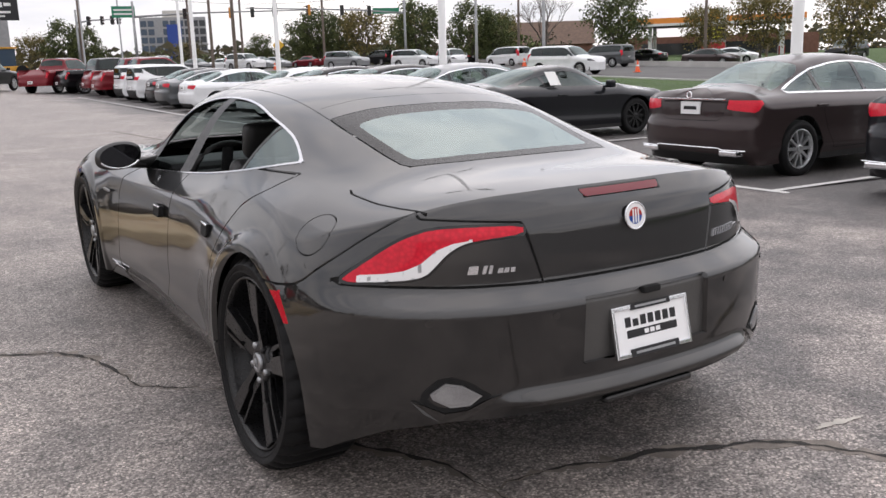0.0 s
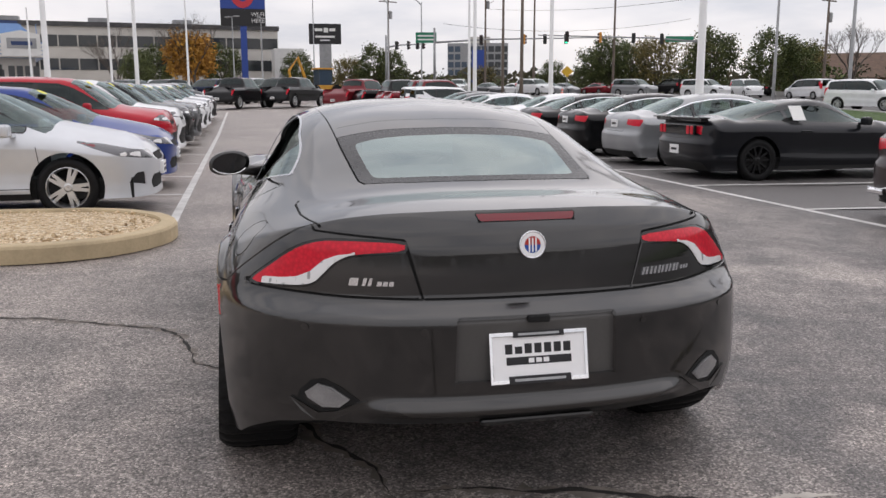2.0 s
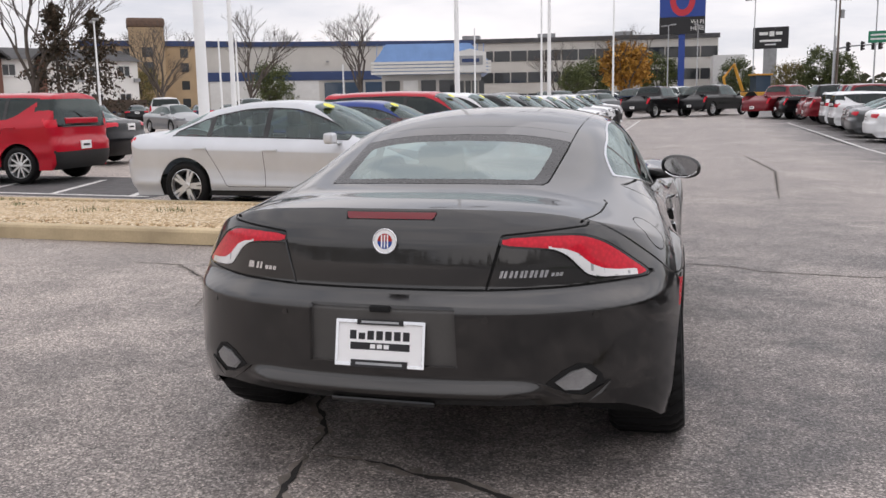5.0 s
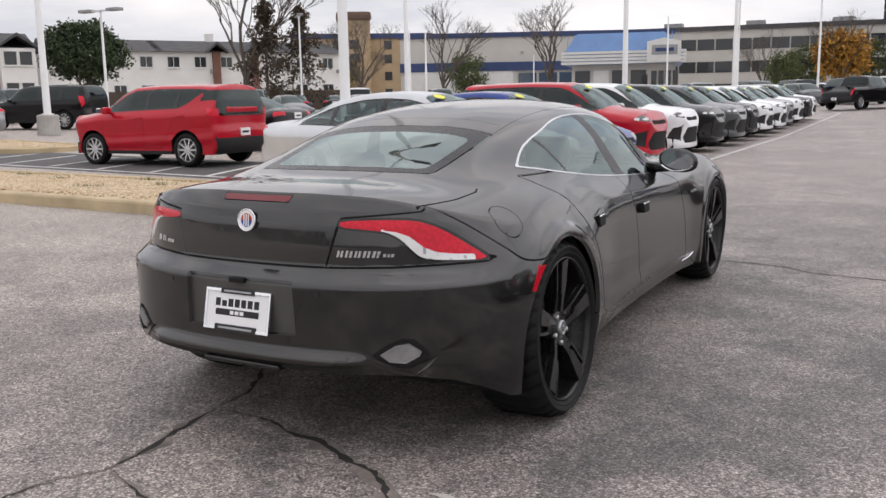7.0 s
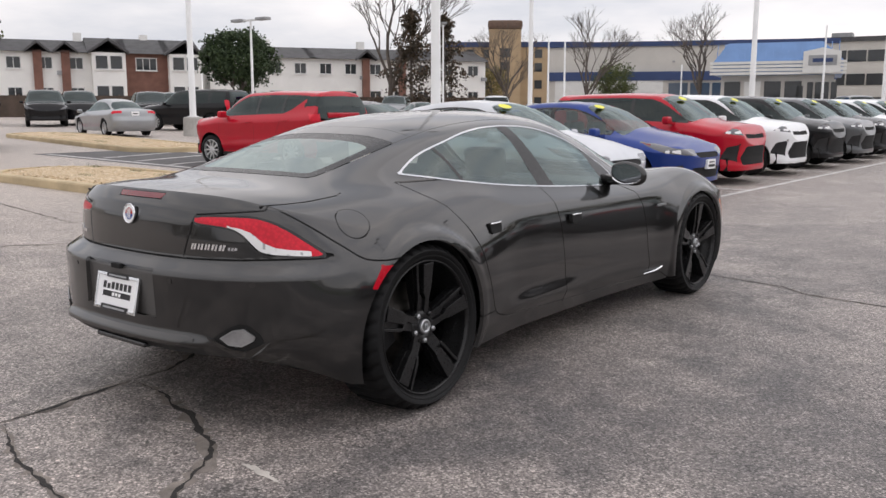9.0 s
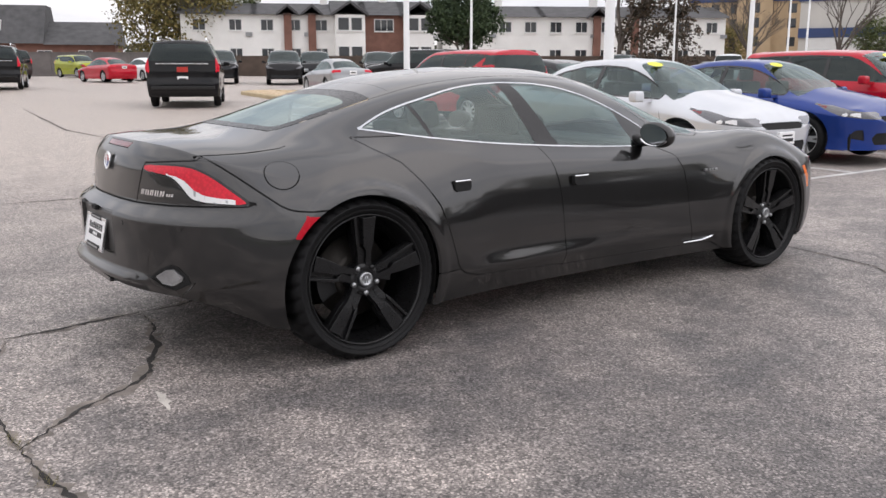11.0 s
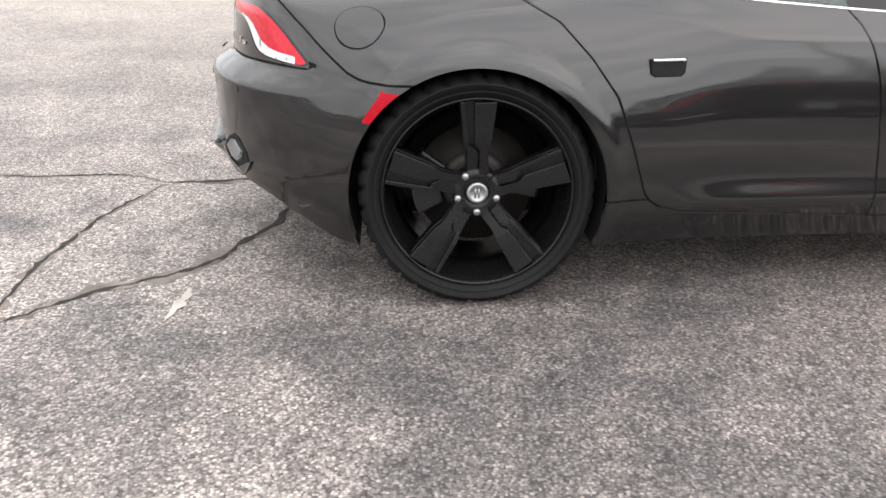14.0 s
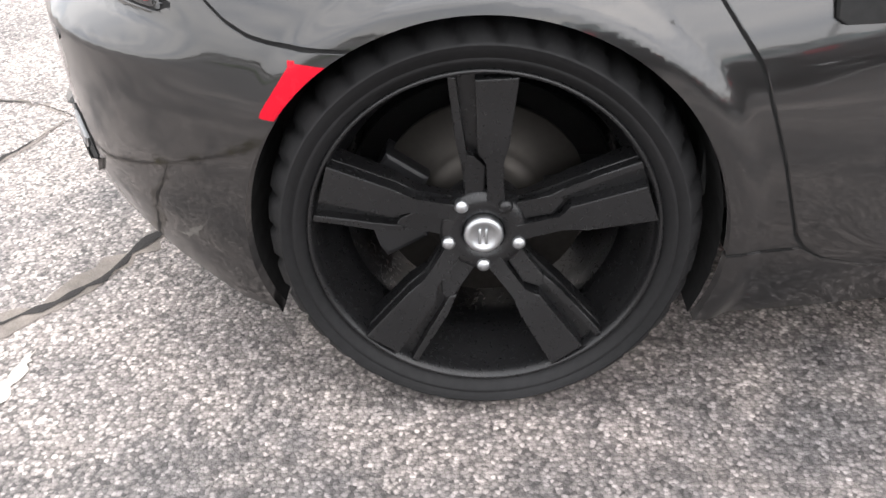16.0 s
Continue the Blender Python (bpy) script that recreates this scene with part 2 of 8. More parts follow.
M["red_enamel"] = plain("red_enamel", (0.42, 0.03, 0.02), 0.25, var=0.05)

PAINTS = {"silver": ((0.56, 0.575, 0.60), .30), "white": ((0.78, 0.79, 0.80), 0), "blue": ((0.018, 0.045, 0.22), .3), "red": ((0.43, 0.008, 0.022), 0), "black": ((0.005, 0.005, 0.006), 0),
          "grey": ((0.10, 0.105, 0.11), .5), "gunmetal": ((0.013, 0.014, 0.017), .4), "maroon": ((0.042, 0.030, 0.030), .4), "darkred": ((0.16, 0.012, 0.018), .2), "green": ((0.30, 0.33, 0.03), .2), "lightgrey": ((0.30, 0.31, 0.32), .5), "navy": ((0.012, 0.018, 0.05), .2)}
for _k, (_c, _m) in PAINTS.items():
    M["paint_" + _k] = car_paint(_k + "_paint", _c, metal=_m, rough=.35, coat=.75, coat_ior=1.42)
M["alloy"] = plain("alloy", (0.66, 0.67, 0.68), 0.34, 0.9, var=0.1)
M["sticker"] = plain("yellow_sticker", (0.80, 0.78, 0.06), 0.5, var=0.05)
M["paper"] = plain("white_paper", (0.82, 0.82, 0.80), 0.7, var=0.03)
M["orange"] = plain("orange_plastic", (0.85, 0.12, 0.03), 0.5, var=0.08)
M["pole_white"] = plain("white_painted_steel", (0.72, 0.72, 0.71), 0.45, var=0.06, scale=3)
M["pole_grey"] = plain("galvanised_steel", (0.34, 0.345, 0.35), 0.5, 0.5, var=0.15, scale=5)
M["wood_pole"] = plain("weathered_wood_pole", (0.14, 0.11, 0.09), 0.85, var=0.25, scale=8, bump=0.3)
M["concrete"] = plain("concrete", (0.42, 0.405, 0.38), 0.85, var=0.18, scale=10, bump=0.3)
M["line_paint"] = plain("white_line_paint", (0.64, 0.63, 0.61), 0.8, var=0.22, scale=14, bump=0.2)


# ---------- building helpers ----------
def empty(name, m=None, **tags):
    ob = new(name)
    if m is not None:
        ob.matrix_world = m
    return tagged(ob, **tags)


def mesh_of(name, verts, faces, mats, face_mats=None, smooth=False, normals=None):
    me = bpy.data.meshes.new(name)
    me.from_pydata([tuple(v) for v in verts], [], [tuple(f) for f in faces])
    for m in (mats if isinstance(mats, (list, tuple)) else [mats]):
        me.materials.append(m)
    if face_mats is not None:
        me.polygons.foreach_set("material_index", face_mats)
    if smooth:
        me.polygons.foreach_set("use_smooth", [True] * len(me.polygons))
    me.update()
    if normals is not None:
        me.normals_split_custom_set_from_vertices([tuple(n) for n in normals])
    return me


def part(name, bm, material, parent=None, label="", smooth=False, m=None):
    """One bmesh (or mesh) as one object under a thing or a part."""
    if isinstance(bm, bpy.types.Mesh):
        me = bm
        if material is not None and not me.materials:
            me.materials.append(material)
    else:
        me = bpy.data.meshes.new(name)
        bmesh.ops.recalc_face_normals(bm, faces=bm.faces)
        bm.to_mesh(me)
        bm.free()
        me.materials.append(material)
        if smooth:
            me.polygons.foreach_set("use_smooth", [True] * len(me.polygons))
    ob = new(name, me)
    if parent is not None:
        ob.parent = parent
    if m is not None:
        ob.matrix_basis = m
    if label:
        tagged(ob, label=label)
    return ob


def box(bm, x0, x1, y0, y1, z0, z1, bevel=0.0, seg=2):
    r = bmesh.ops.create_cube(bm, size=1.0)
    vs = r["verts"]
    for v in vs:
        v.co = Vector(((x0 + x1) / 2 + v.co.x * (x1 - x0), (y0 + y1) / 2 + v.co.y * (y1 - y0), (z0 + z1) / 2 + v.co.z * (z1 - z0)))
    if bevel:
        es = list({e for v in vs for e in v.link_edges})
        bmesh.ops.bevel(bm, geom=es, offset=bevel, segments=seg, profile=0.6, affect="EDGES")
    return vs


def boxed(name, dims, material, parent=None, label="", bevel=0.0, m=None, seg=2):
    bm = bmesh.new()
    box(bm, *dims, bevel=bevel, seg=seg)
    return part(name, bm, material, parent, label, m=m, smooth=False)


def tube(bm, pts, radii, seg=10, cap=True):
    """A round bar through points, with a radius at each."""
    rings = []
    pts = [Vector(p) for p in pts]
    for i, p in enumerate(pts):
        d = (pts[min(i + 1, len(pts) - 1)] - pts[max(i - 1, 0)]).normalized()
        a = d.orthogonal().normalized() if abs(d.z) < 0.9 else Vector((1, 0, 0)).cross(d).normalized()
        b = d.cross(a).normalized()
        r = radii[i] if isinstance(radii, (list, tuple)) else radii
        rings.append([bm.verts.new(p + r * (math.cos(t) * a + math.sin(t) * b)) for t in [2 * math.pi * k / seg for k in range(seg)]])
    for q, w in zip(rings, rings[1:]):
        for k in range(seg):
            bm.faces.new((q[k], q[(k + 1) % seg], w[(k + 1) % seg], w[k]))
    if cap:
        bm.faces.new(rings[0][::-1])
        bm.faces.new(rings[-1])


def prism(bm, poly, a0, a1, axis="y", bevel=0.0):
    """A flat polygon pushed out along an axis. poly: pairs in the two other axes."""
    def at(p, a):
        return {"x": (a, p[0], p[1]), "y": (p[0], a, p[1]), "z": (p[0], p[1], a)}[axis]
    lo = [bm.verts.new(at(p, a0)) for p in poly]
    hi = [bm.verts.new(at(p, a1)) for p in poly]
    fs = [bm.faces.new(lo), bm.faces.new(hi[::-1])]
    n = len(poly)
    for k in range(n):
        fs.append(bm.faces.new((lo[k], hi[k], hi[(k + 1) % n], lo[(k + 1) % n])))
    if bevel:
        es = list({e for f in fs[:2] for e in f.edges})
        bmesh.ops.bevel(bm, geom=es, offset=bevel, segments=2, profile=0.6, affect="EDGES")


def lathe(bm, prof, seg=40, axis="x", close=False):
    """Turns pairs (along the axis, radius) round the axis."""
    rings = []
    for a, r in prof:
        ring = []
        for k in range(seg):
            t = 2 * math.pi * k / seg
            c, s = r * math.cos(t), r * math.sin(t)
            ring.append(bm.verts.new({"x": (a, c, s), "y": (c, a, s), "z": (c, s, a)}[axis]))
        rings.append(ring)
    pairs = list(zip(rings, rings[1:])) + ([(rings[-1], rings[0])] if close else [])
    for q, w in pairs:
        for k in range(seg):
            bm.faces.new((q[k], q[(k + 1) % seg], w[(k + 1) % seg], w[k]))
    return rings


def spline(xs, ys, q):
    """A smooth curve through a table (ys may have several columns)."""
    xs, ys, q = np.asarray(xs, float), np.asarray(ys, float), np.asarray(q, float)
    d = np.diff(ys, axis=0) / (np.diff(xs) if ys.ndim == 1 else np.diff(xs)[:, None])
    m = np.zeros_like(ys)
    h = np.diff(xs) if ys.ndim == 1 else np.diff(xs)[:, None]
    m[1:-1] = (d[:-1] * h[1:] + d[1:] * h[:-1]) / (h[1:] + h[:-1])
    m[0], m[-1] = d[0], d[-1]
    i = np.clip(np.searchsorted(xs, q) - 1, 0, len(xs) - 2)
    hh = xs[i + 1] - xs[i]
    t = np.clip((q - xs[i]) / hh, 0, 1)
    if ys.ndim > 1:
        t, hh = t[:, None], hh[:, None]
    return ((2 * t**3 - 3 * t**2 + 1) * ys[i] + (t**3 - 2 * t**2 + t) * hh * m[i]
            + (-2 * t**3 + 3 * t**2) * ys[i + 1] + (t**3 - t**2) * hh * m[i + 1])


def smoothstep(a, b, v):
    t = np.clip((v - a) / (b - a), 0, 1)
    return t * t * (3 - 2 * t)


def poly_distance(poly, p, q):
    """Signed distance of points (p, q) from a polygon's edge; inside is negative."""
    poly = np.asarray(poly, float)
    d = np.full(len(p), 1e9)
    inside = np.zeros(len(p), bool)
    for a, b in zip(poly, np.roll(poly, -1, axis=0)):
        e = b - a
        t = np.clip(((p - a[0]) * e[0] + (q - a[1]) * e[1]) / max(1e-12, e @ e), 0, 1)
        d = np.minimum(d, np.hypot(p - a[0] - t * e[0], q - a[1] - t * e[1]))
        if a[1] != b[1]:
            inside ^= ((a[1] > q) != (b[1] > q)) & (p < (b[0] - a[0]) * (q - a[1]) / (b[1] - a[1]) + a[0])
    return np.where(inside, -d, d)


def round_poly(poly, n=2):
    """Softens the corners of a polygon."""
    p = np.asarray(poly, float)
    for _ in range(n):
        r = np.roll(p, -1, axis=0)
        p = np.stack([0.78 * p + 0.22 * r, 0.22 * p + 0.78 * r], 1).reshape(-1, 2)
    return p


def line_side(line, p, q):
    """As line_distance, but with a sign that tells the line's two sides apart."""
    line = np.asarray(line, float)
    best, out = np.full(len(p), 1e9), np.full(len(p), 1e9)
    for a, b in zip(line[:-1], line[1:]):
        d = b - a
        t = np.clip(((p - a[0]) * d[0] + (q - a[1]) * d[1]) / (d @ d), 0, 1)
        r = np.hypot(p - a[0] - t * d[0], q - a[1] - t * d[1])
        s = np.sign(d[0] * (q - a[1]) - d[1] * (p - a[0]))
        k = r < best
        best[k], out[k] = r[k], (r * np.where(s == 0, 1, s))[k]
    return out


def line_distance(line, p, q):
    line = np.asarray(line, float)
    d = np.full(len(p), 1e9)
    for a, b in zip(line[:-1], line[1:]):
        e = b - a
        t = np.clip(((p - a[0]) * e[0] + (q - a[1]) * e[1]) / max(1e-12, e @ e), 0, 1)
        d = np.minimum(d, np.hypot(p - a[0] - t * e[0], q - a[1] - t * e[1]))
    return d


class Skin:
    """A sheet of faces that can be cut along any line into pieces with names."""

    def __init__(self):
        self.pos, self.nrm, self.faces, self.tag, self.zone = np.zeros((0, 3)), np.zeros((0, 3)), [], [], []

    def grid(self, pts, zone):
        """pts: rows x columns x 3."""
        r, c = pts.shape[:2]
        base = len(self.pos)
        du = np.gradient(pts, axis=0)
        dv = np.gradient(pts, axis=1)
        n = np.cross(du, dv)
        n /= np.maximum(1e-12, np.linalg.norm(n, axis=2))[..., None]
        self.pos = np.vstack([self.pos, pts.reshape(-1, 3)])
        self.nrm = np.vstack([self.nrm, n.reshape(-1, 3)])
        for i in range(r - 1):
            for j in range(c - 1):
                a = base + i * c + j
                self.faces.append((a, a + c, a + c + 1, a + 1))
                self.tag.append("")
                self.zone.append(zone)
        return base

    def cut(self, f, zones=None):
        """Splits faces along f = 0; f has a value for each point."""
        f = np.asarray(f, float).copy()
        f[np.abs(f) < 1e-5] = 1e-5
        neg = f < 0
        newpos, newnrm, cache, n0 = [], [], {}, len(self.pos)
        faces, tag, zone = [], [], []

        def mid(a, b):
            k = (a, b) if a < b else (b, a)
            if k not in cache:
                t = f[k[0]] / (f[k[0]] - f[k[1]])
                newpos.append(self.pos[k[0]] * (1 - t) + self.pos[k[1]] * t)
                w = self.nrm[k[0]] * (1 - t) + self.nrm[k[1]] * t
                newnrm.append(w / max(1e-9, np.linalg.norm(w)))
                cache[k] = n0 + len(newpos) - 1
            return cache[k]

        flat, start, size = self.flat()
        cnt = np.add.reduceat(neg[flat].astype(int), start)
        mixed = (cnt > 0) & (cnt < size)
        for i, (fc, tg, zn) in enumerate(zip(self.faces, self.tag, self.zone)):
            if not mixed[i] or (zones and zn not in zones):
                faces.append(fc), tag.append(tg), zone.append(zn)
                continue
            s = [neg[v] for v in fc]
            a, b = [], []
            for i, v in enumerate(fc):
                w = fc[(i + 1) % len(fc)]
                (a if s[i] else b).append(v)
                if s[i] != s[(i + 1) % len(fc)]:
                    k = mid(v, w)
                    a.append(k), b.append(k)
            for p in (a, b):
                if len(p) > 2:
                    faces.append(tuple(p)), tag.append(tg), zone.append(zn)
        self.faces, self.tag, self.zone = faces, tag, zone
        if newpos:
            self.pos = np.vstack([self.pos, newpos])
            self.nrm = np.vstack([self.nrm, newnrm])

    def flat(self):
        size = np.fromiter((len(f) for f in self.faces), int, len(self.faces))
        flat = np.fromiter((v for f in self.faces for v in f), int, size.sum())
        return flat, np.r_[0, np.cumsum(size)[:-1]], size

    def centres(self):
        flat, start, size = self.flat()
        return np.add.reduceat(self.pos[flat], start, axis=0) / size[:, None]

    def name(self, func, label, zones=None, over=None, only=None):
        """Names the faces where func (x, y, z of a face's centre) is below nought."""
        c = self.centres()
        f = func(c)
        for i in np.nonzero(f < 0)[0]:
            if (not zones or self.zone[i] in zones) and (over is None or self.tag[i] in over):
                self.tag[i] = label

    def region(self, func, label, zones=None, over=None, gap=0.0, gap_label="gap", gap_over=None):
        """Cuts out a region and names it; gap: half the width of the joint round it."""
        if gap:
            self.cut(func(self.pos) - gap, zones)
            self.cut(func(self.pos) + gap, zones)
            self.name(lambda c: func(c), label, zones, over)
            self.name(lambda c: np.abs(func(c)) - gap, gap_label, zones, gap_over)
        else:
            self.cut(func(self.pos), zones)
            self.name(lambda c: func(c), label, zones, over)

    def remove(self, label):
        keep = [i for i, t in enumerate(self.tag) if t != label]
        self.faces = [self.faces[i] for i in keep]
        self.zone = [self.zone[i] for i in keep]
        self.tag = [self.tag[i] for i in keep]

    def pieces(self, mirror=True, offsets={}):
        """For each name the points, faces and normals, both halves or one."""
        out = {}
        for t in sorted(set(self.tag)):
            fs = [f for f, g in zip(self.faces, self.tag) if g == t]
            used = sorted({v for f in fs for v in f})
            idx = {v: i for i, v in enumerate(used)}
            p = self.pos[used] + self.nrm[used] * offsets.get(t, 0.0)
            out[t] = (p, [tuple(idx[v] for v in f) for f in fs], self.nrm[used])
        return out


def flip(piece):
    p, f, n = piece
    k = np.array([-1, 1, 1])
    return p * k, [tuple(reversed(q)) for q in f], n * k


def joined(a, b):
    return np.vstack([a[0], b[0]]), a[1] + [tuple(v + len(a[0]) for v in f) for f in b[1]], np.vstack([a[2], b[2]])


def sheet(name, piece, material, parent, label="", thick=0.0):
    """A piece of skin as a part; thick: how far its rim is folded inwards."""
    p, f, n = piece
    if thick:
        count = {}
        for q in f:
            for a, b in zip(q, q[1:] + q[:1]):
                count[(a, b)] = count.get((a, b), 0) + 1
        rim = [(a, b) for (a, b) in count if (b, a) not in count]
        at = {}
        extra, en = [], []
        for a, b in rim:
            for v in (a, b):
                if v not in at:
                    at[v] = len(p) + len(extra)
                    extra.append(p[v] - n[v] * thick)
                    en.append(n[v])
        if extra:
            f = f + [(b, a, at[a], at[b]) for a, b in rim]
            p = np.vstack([p, extra])
            n = np.vstack([n, en])
    return part(name, mesh_of(name, p, f, material, smooth=True, normals=n), None, parent, label)


class Shell:
    """A car's outer skin: walls round a plan outline, and a top over them."""

    def __init__(self, ys, xs, rows, outline, rear, side, bottom, blur=0.022):
        gy = np.arange(ys[0], ys[-1] + 1e-6, 0.01)
        gx = np.arange(0, xs[-1] + 0.1, 0.01)
        a = spline(ys, np.array(rows), gy)
        g = np.array([spline(xs, r, np.minimum(gx, xs[-1])) for r in a])
        over = np.maximum(0, gx - xs[-1])
        g = g - over[None, :] * 2.0
        k = int(max(1, blur / 0.01 * 2.5))
        ker = np.exp(-0.5 * (np.arange(-k, k + 1) * 0.01 / blur) ** 2)
        ker /= ker.sum()
        pad = np.pad(g, ((k, k), (0, 0)), mode="reflect", reflect_type="odd")
        g = np.array([np.convolve(c, ker, "valid") for c in pad.T]).T
        pad = np.concatenate([g[:, 1:k + 1][:, ::-1], g, g[:, -1:] + (g[:, -1:] - g[:, -2:-1]) * np.arange(1, k + 1)], 1)
        g = np.array([np.convolve(c, ker, "valid") for c in pad])
        self.g, self.y0 = g, ys[0]
        self.rear, self.side, self.bottom = rear, side, bottom
        pts = outline()
        seg = np.r_[0, np.cumsum(np.hypot(*np.diff(pts, axis=0).T))]
        self.arc, self.out = seg, pts

    def top(self, x, y):
        fx = np.clip(np.abs(x) / 0.01, 0, self.g.shape[1] - 1.001)
        fy = np.clip((y - self.y0) / 0.01, 0, self.g.shape[0] - 1.001)
        i, j = fy.astype(int), fx.astype(int)
        u, v = fy - i, fx - j
        g = self.g
        return (g[i, j] * (1 - u) * (1 - v) + g[i + 1, j] * u * (1 - v) + g[i, j + 1] * (1 - u) * v + g[i + 1, j + 1] * u * v)

    def ring(self, s):
        """Plan point and outward normal at arc lengths s."""
        p = np.stack([np.interp(s, self.arc, self.out[:, k]) for k in (0, 1)], 1)
        e = 0.03
        q = np.stack([np.interp(s + e, self.arc, self.out[:, k]) - np.interp(s - e, self.arc, self.out[:, k]) for k in (0, 1)], 1)
        n = np.stack([q[:, 1], -q[:, 0]], 1)
        n[s < e / 2] = (0, -1)
        n[s > self.arc[-1] - e / 2] = (0, 1)
        n /= np.linalg.norm(n, axis=1)[:, None]
        return p, n

    def wall(self, s, z):
        p, n = self.ring(s)
        wr = smoothstep(0.30, 0.85, -n[:, 1])
        wf = smoothstep(0.30, 0.85, n[:, 1])
        d = self.side(p[:, 1], z) * (1 - wr - wf) + self.rear(z, p[:, 0]) * wr + self.side(p[:, 1], z) * wf
        w = np.stack([p[:, 0] - n[:, 0] * d, p[:, 1] - n[:, 1] * d, z], 1)
        w[:, 0] = np.maximum(w[:, 0], 0)
        w[s <= 1e-9, 0] = 0
        w[s >= self.arc[-1] - 1e-9, 0] = 0
        return w

    def build(self, ds=0.012, nz=56, nt=56, y_rear=-0.1, y_front=3.3):
        n = int(self.arc[-1] / ds)
        s = np.linspace(0, self.arc[-1], n)
        scan = np.arange(0.5, 2.2, 0.01)
        zs = np.full(n, scan[-1])
        done = np.zeros(n, bool)
        for z in scan:
            w = self.wall(s, np.full(n, z))
            out = ~done & (self.top(w[:, 0], w[:, 1]) < z)
            zs[out], done = z, done | out
        lo, hi = zs - 0.01, zs.copy()
        for _ in range(14):
            m = (lo + hi) / 2
            w = self.wall(s, m)
            up = self.top(w[:, 0], w[:, 1]) > m
            lo, hi = np.where(up, m, lo), np.where(up, hi, m)
        zs = (lo + hi) / 2
        k = np.ones(5) / 5
        zs[2:-2] = np.convolve(zs, k, "valid")
        self.s, self.zs = s, zs
        p, _ = self.ring(s)
        zb = self.bottom(p[:, 0], p[:, 1])
        q = np.linspace(0, 1, nz)
        wall = np.stack([self.wall(s, zb + (zs - zb) * t) for t in q], 1)
        rim = wall[:, -1]
        a = s
        ar = np.interp(y_rear, p[: n // 2, 1], s[: n // 2]) if p[0, 1] < y_rear else 0
        af = np.interp(y_front, p[n // 2:, 1], s[n // 2:])
        yc = rim[:, 1].copy()
        k = a < ar
        yc[k] = rim[0, 1] + (y_rear - rim[0, 1]) * (a[k] / ar)
        k = a > af
        yc[k] = y_front + (rim[-1, 1] - y_front) * ((a[k] - af) / (a[-1] - af))
        t = np.linspace(0, 1, nt)[None, :]
        x = rim[:, :1] * (1 - t)
        y = rim[:, 1:2] * (1 - t) + yc[:, None] * t
        z = self.top(x.ravel(), y.ravel()).reshape(x.shape)
        z[:, 0] = rim[:, 2]
        top = np.stack([x, y, z], 2)
        sk = Skin()
        c = nz + nt - 1
        both = np.concatenate([wall, top[:, 1:]], 1)
        sk.grid(both, "")
        sk.zone = ["wall" if (i % (c - 1)) < nz - 1 else "top" for i in range(len(sk.faces))]
        return sk


def superellipse_outline(rear_y, rear_c, front_y, front_c, widths, nr=2.5, nf=2.4):
    """Half the plan outline, from the middle of the tail round to the middle of the nose."""
    wy, wx = np.array(widths).T
    def run():
        th = np.linspace(0, math.pi / 2, 240)
        w0 = spline(wy, wx, np.array([rear_c]))[0]
        r = np.stack([w0 * np.sin(th) ** (2 / nr), rear_c - (rear_c - rear_y) * np.cos(th) ** (2 / nr)], 1)
        yy = np.linspace(rear_c, front_c, 400)[1:-1]
        m = np.stack([spline(wy, wx, yy), yy], 1)
        w1 = spline(wy, wx, np.array([front_c]))[0]
        f = np.stack([w1 * np.cos(th) ** (2 / nf), front_c + (front_y - front_c) * np.sin(th) ** (2 / nf)], 1)
        return np.vstack([r, m, f])
    return run


# ---------- ground ----------
def gz(x, y=0.0):
    """Height of the ground: the lot climbs gently to the west and to the north, and dips to the east."""
    west = .0105 * min(max(0.0, -x - 2.0), 62.0)
    east = -.135 * min(max(0.0, (x - 3.0) / 5.0), 1.0) + .135 * min(max(0.0, (x - 13.0) / 12.0), 1.0)
    north = .0155 * min(max(0.0, y - 28.0), 72.0) * min(max(0.0, (x + 25.0) / 25.0), 1.0)
    return west + east + north


def build_ground():
    bm = bmesh.new()
    xs = [-1500, -300, -120, -64, -48, -25, -15, -8, -2, 0, 3, 8, 13, 25, 60, 120, 300, 1500]
    ys = [-1500, -300, -60, -15, 0, 15, 28, 45, 60, 80, 100, 140, 300, 1500]
    vs = [[bm.verts.new((x, y, gz(x, y))) for y in ys] for x in xs]
    for a, b in zip(vs, vs[1:]):
        for k in range(len(ys) - 1):
            bm.faces.new((a[k], b[k], b[k + 1], a[k + 1]))
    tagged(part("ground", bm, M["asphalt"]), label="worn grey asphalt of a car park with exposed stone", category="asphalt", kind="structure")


build_ground()


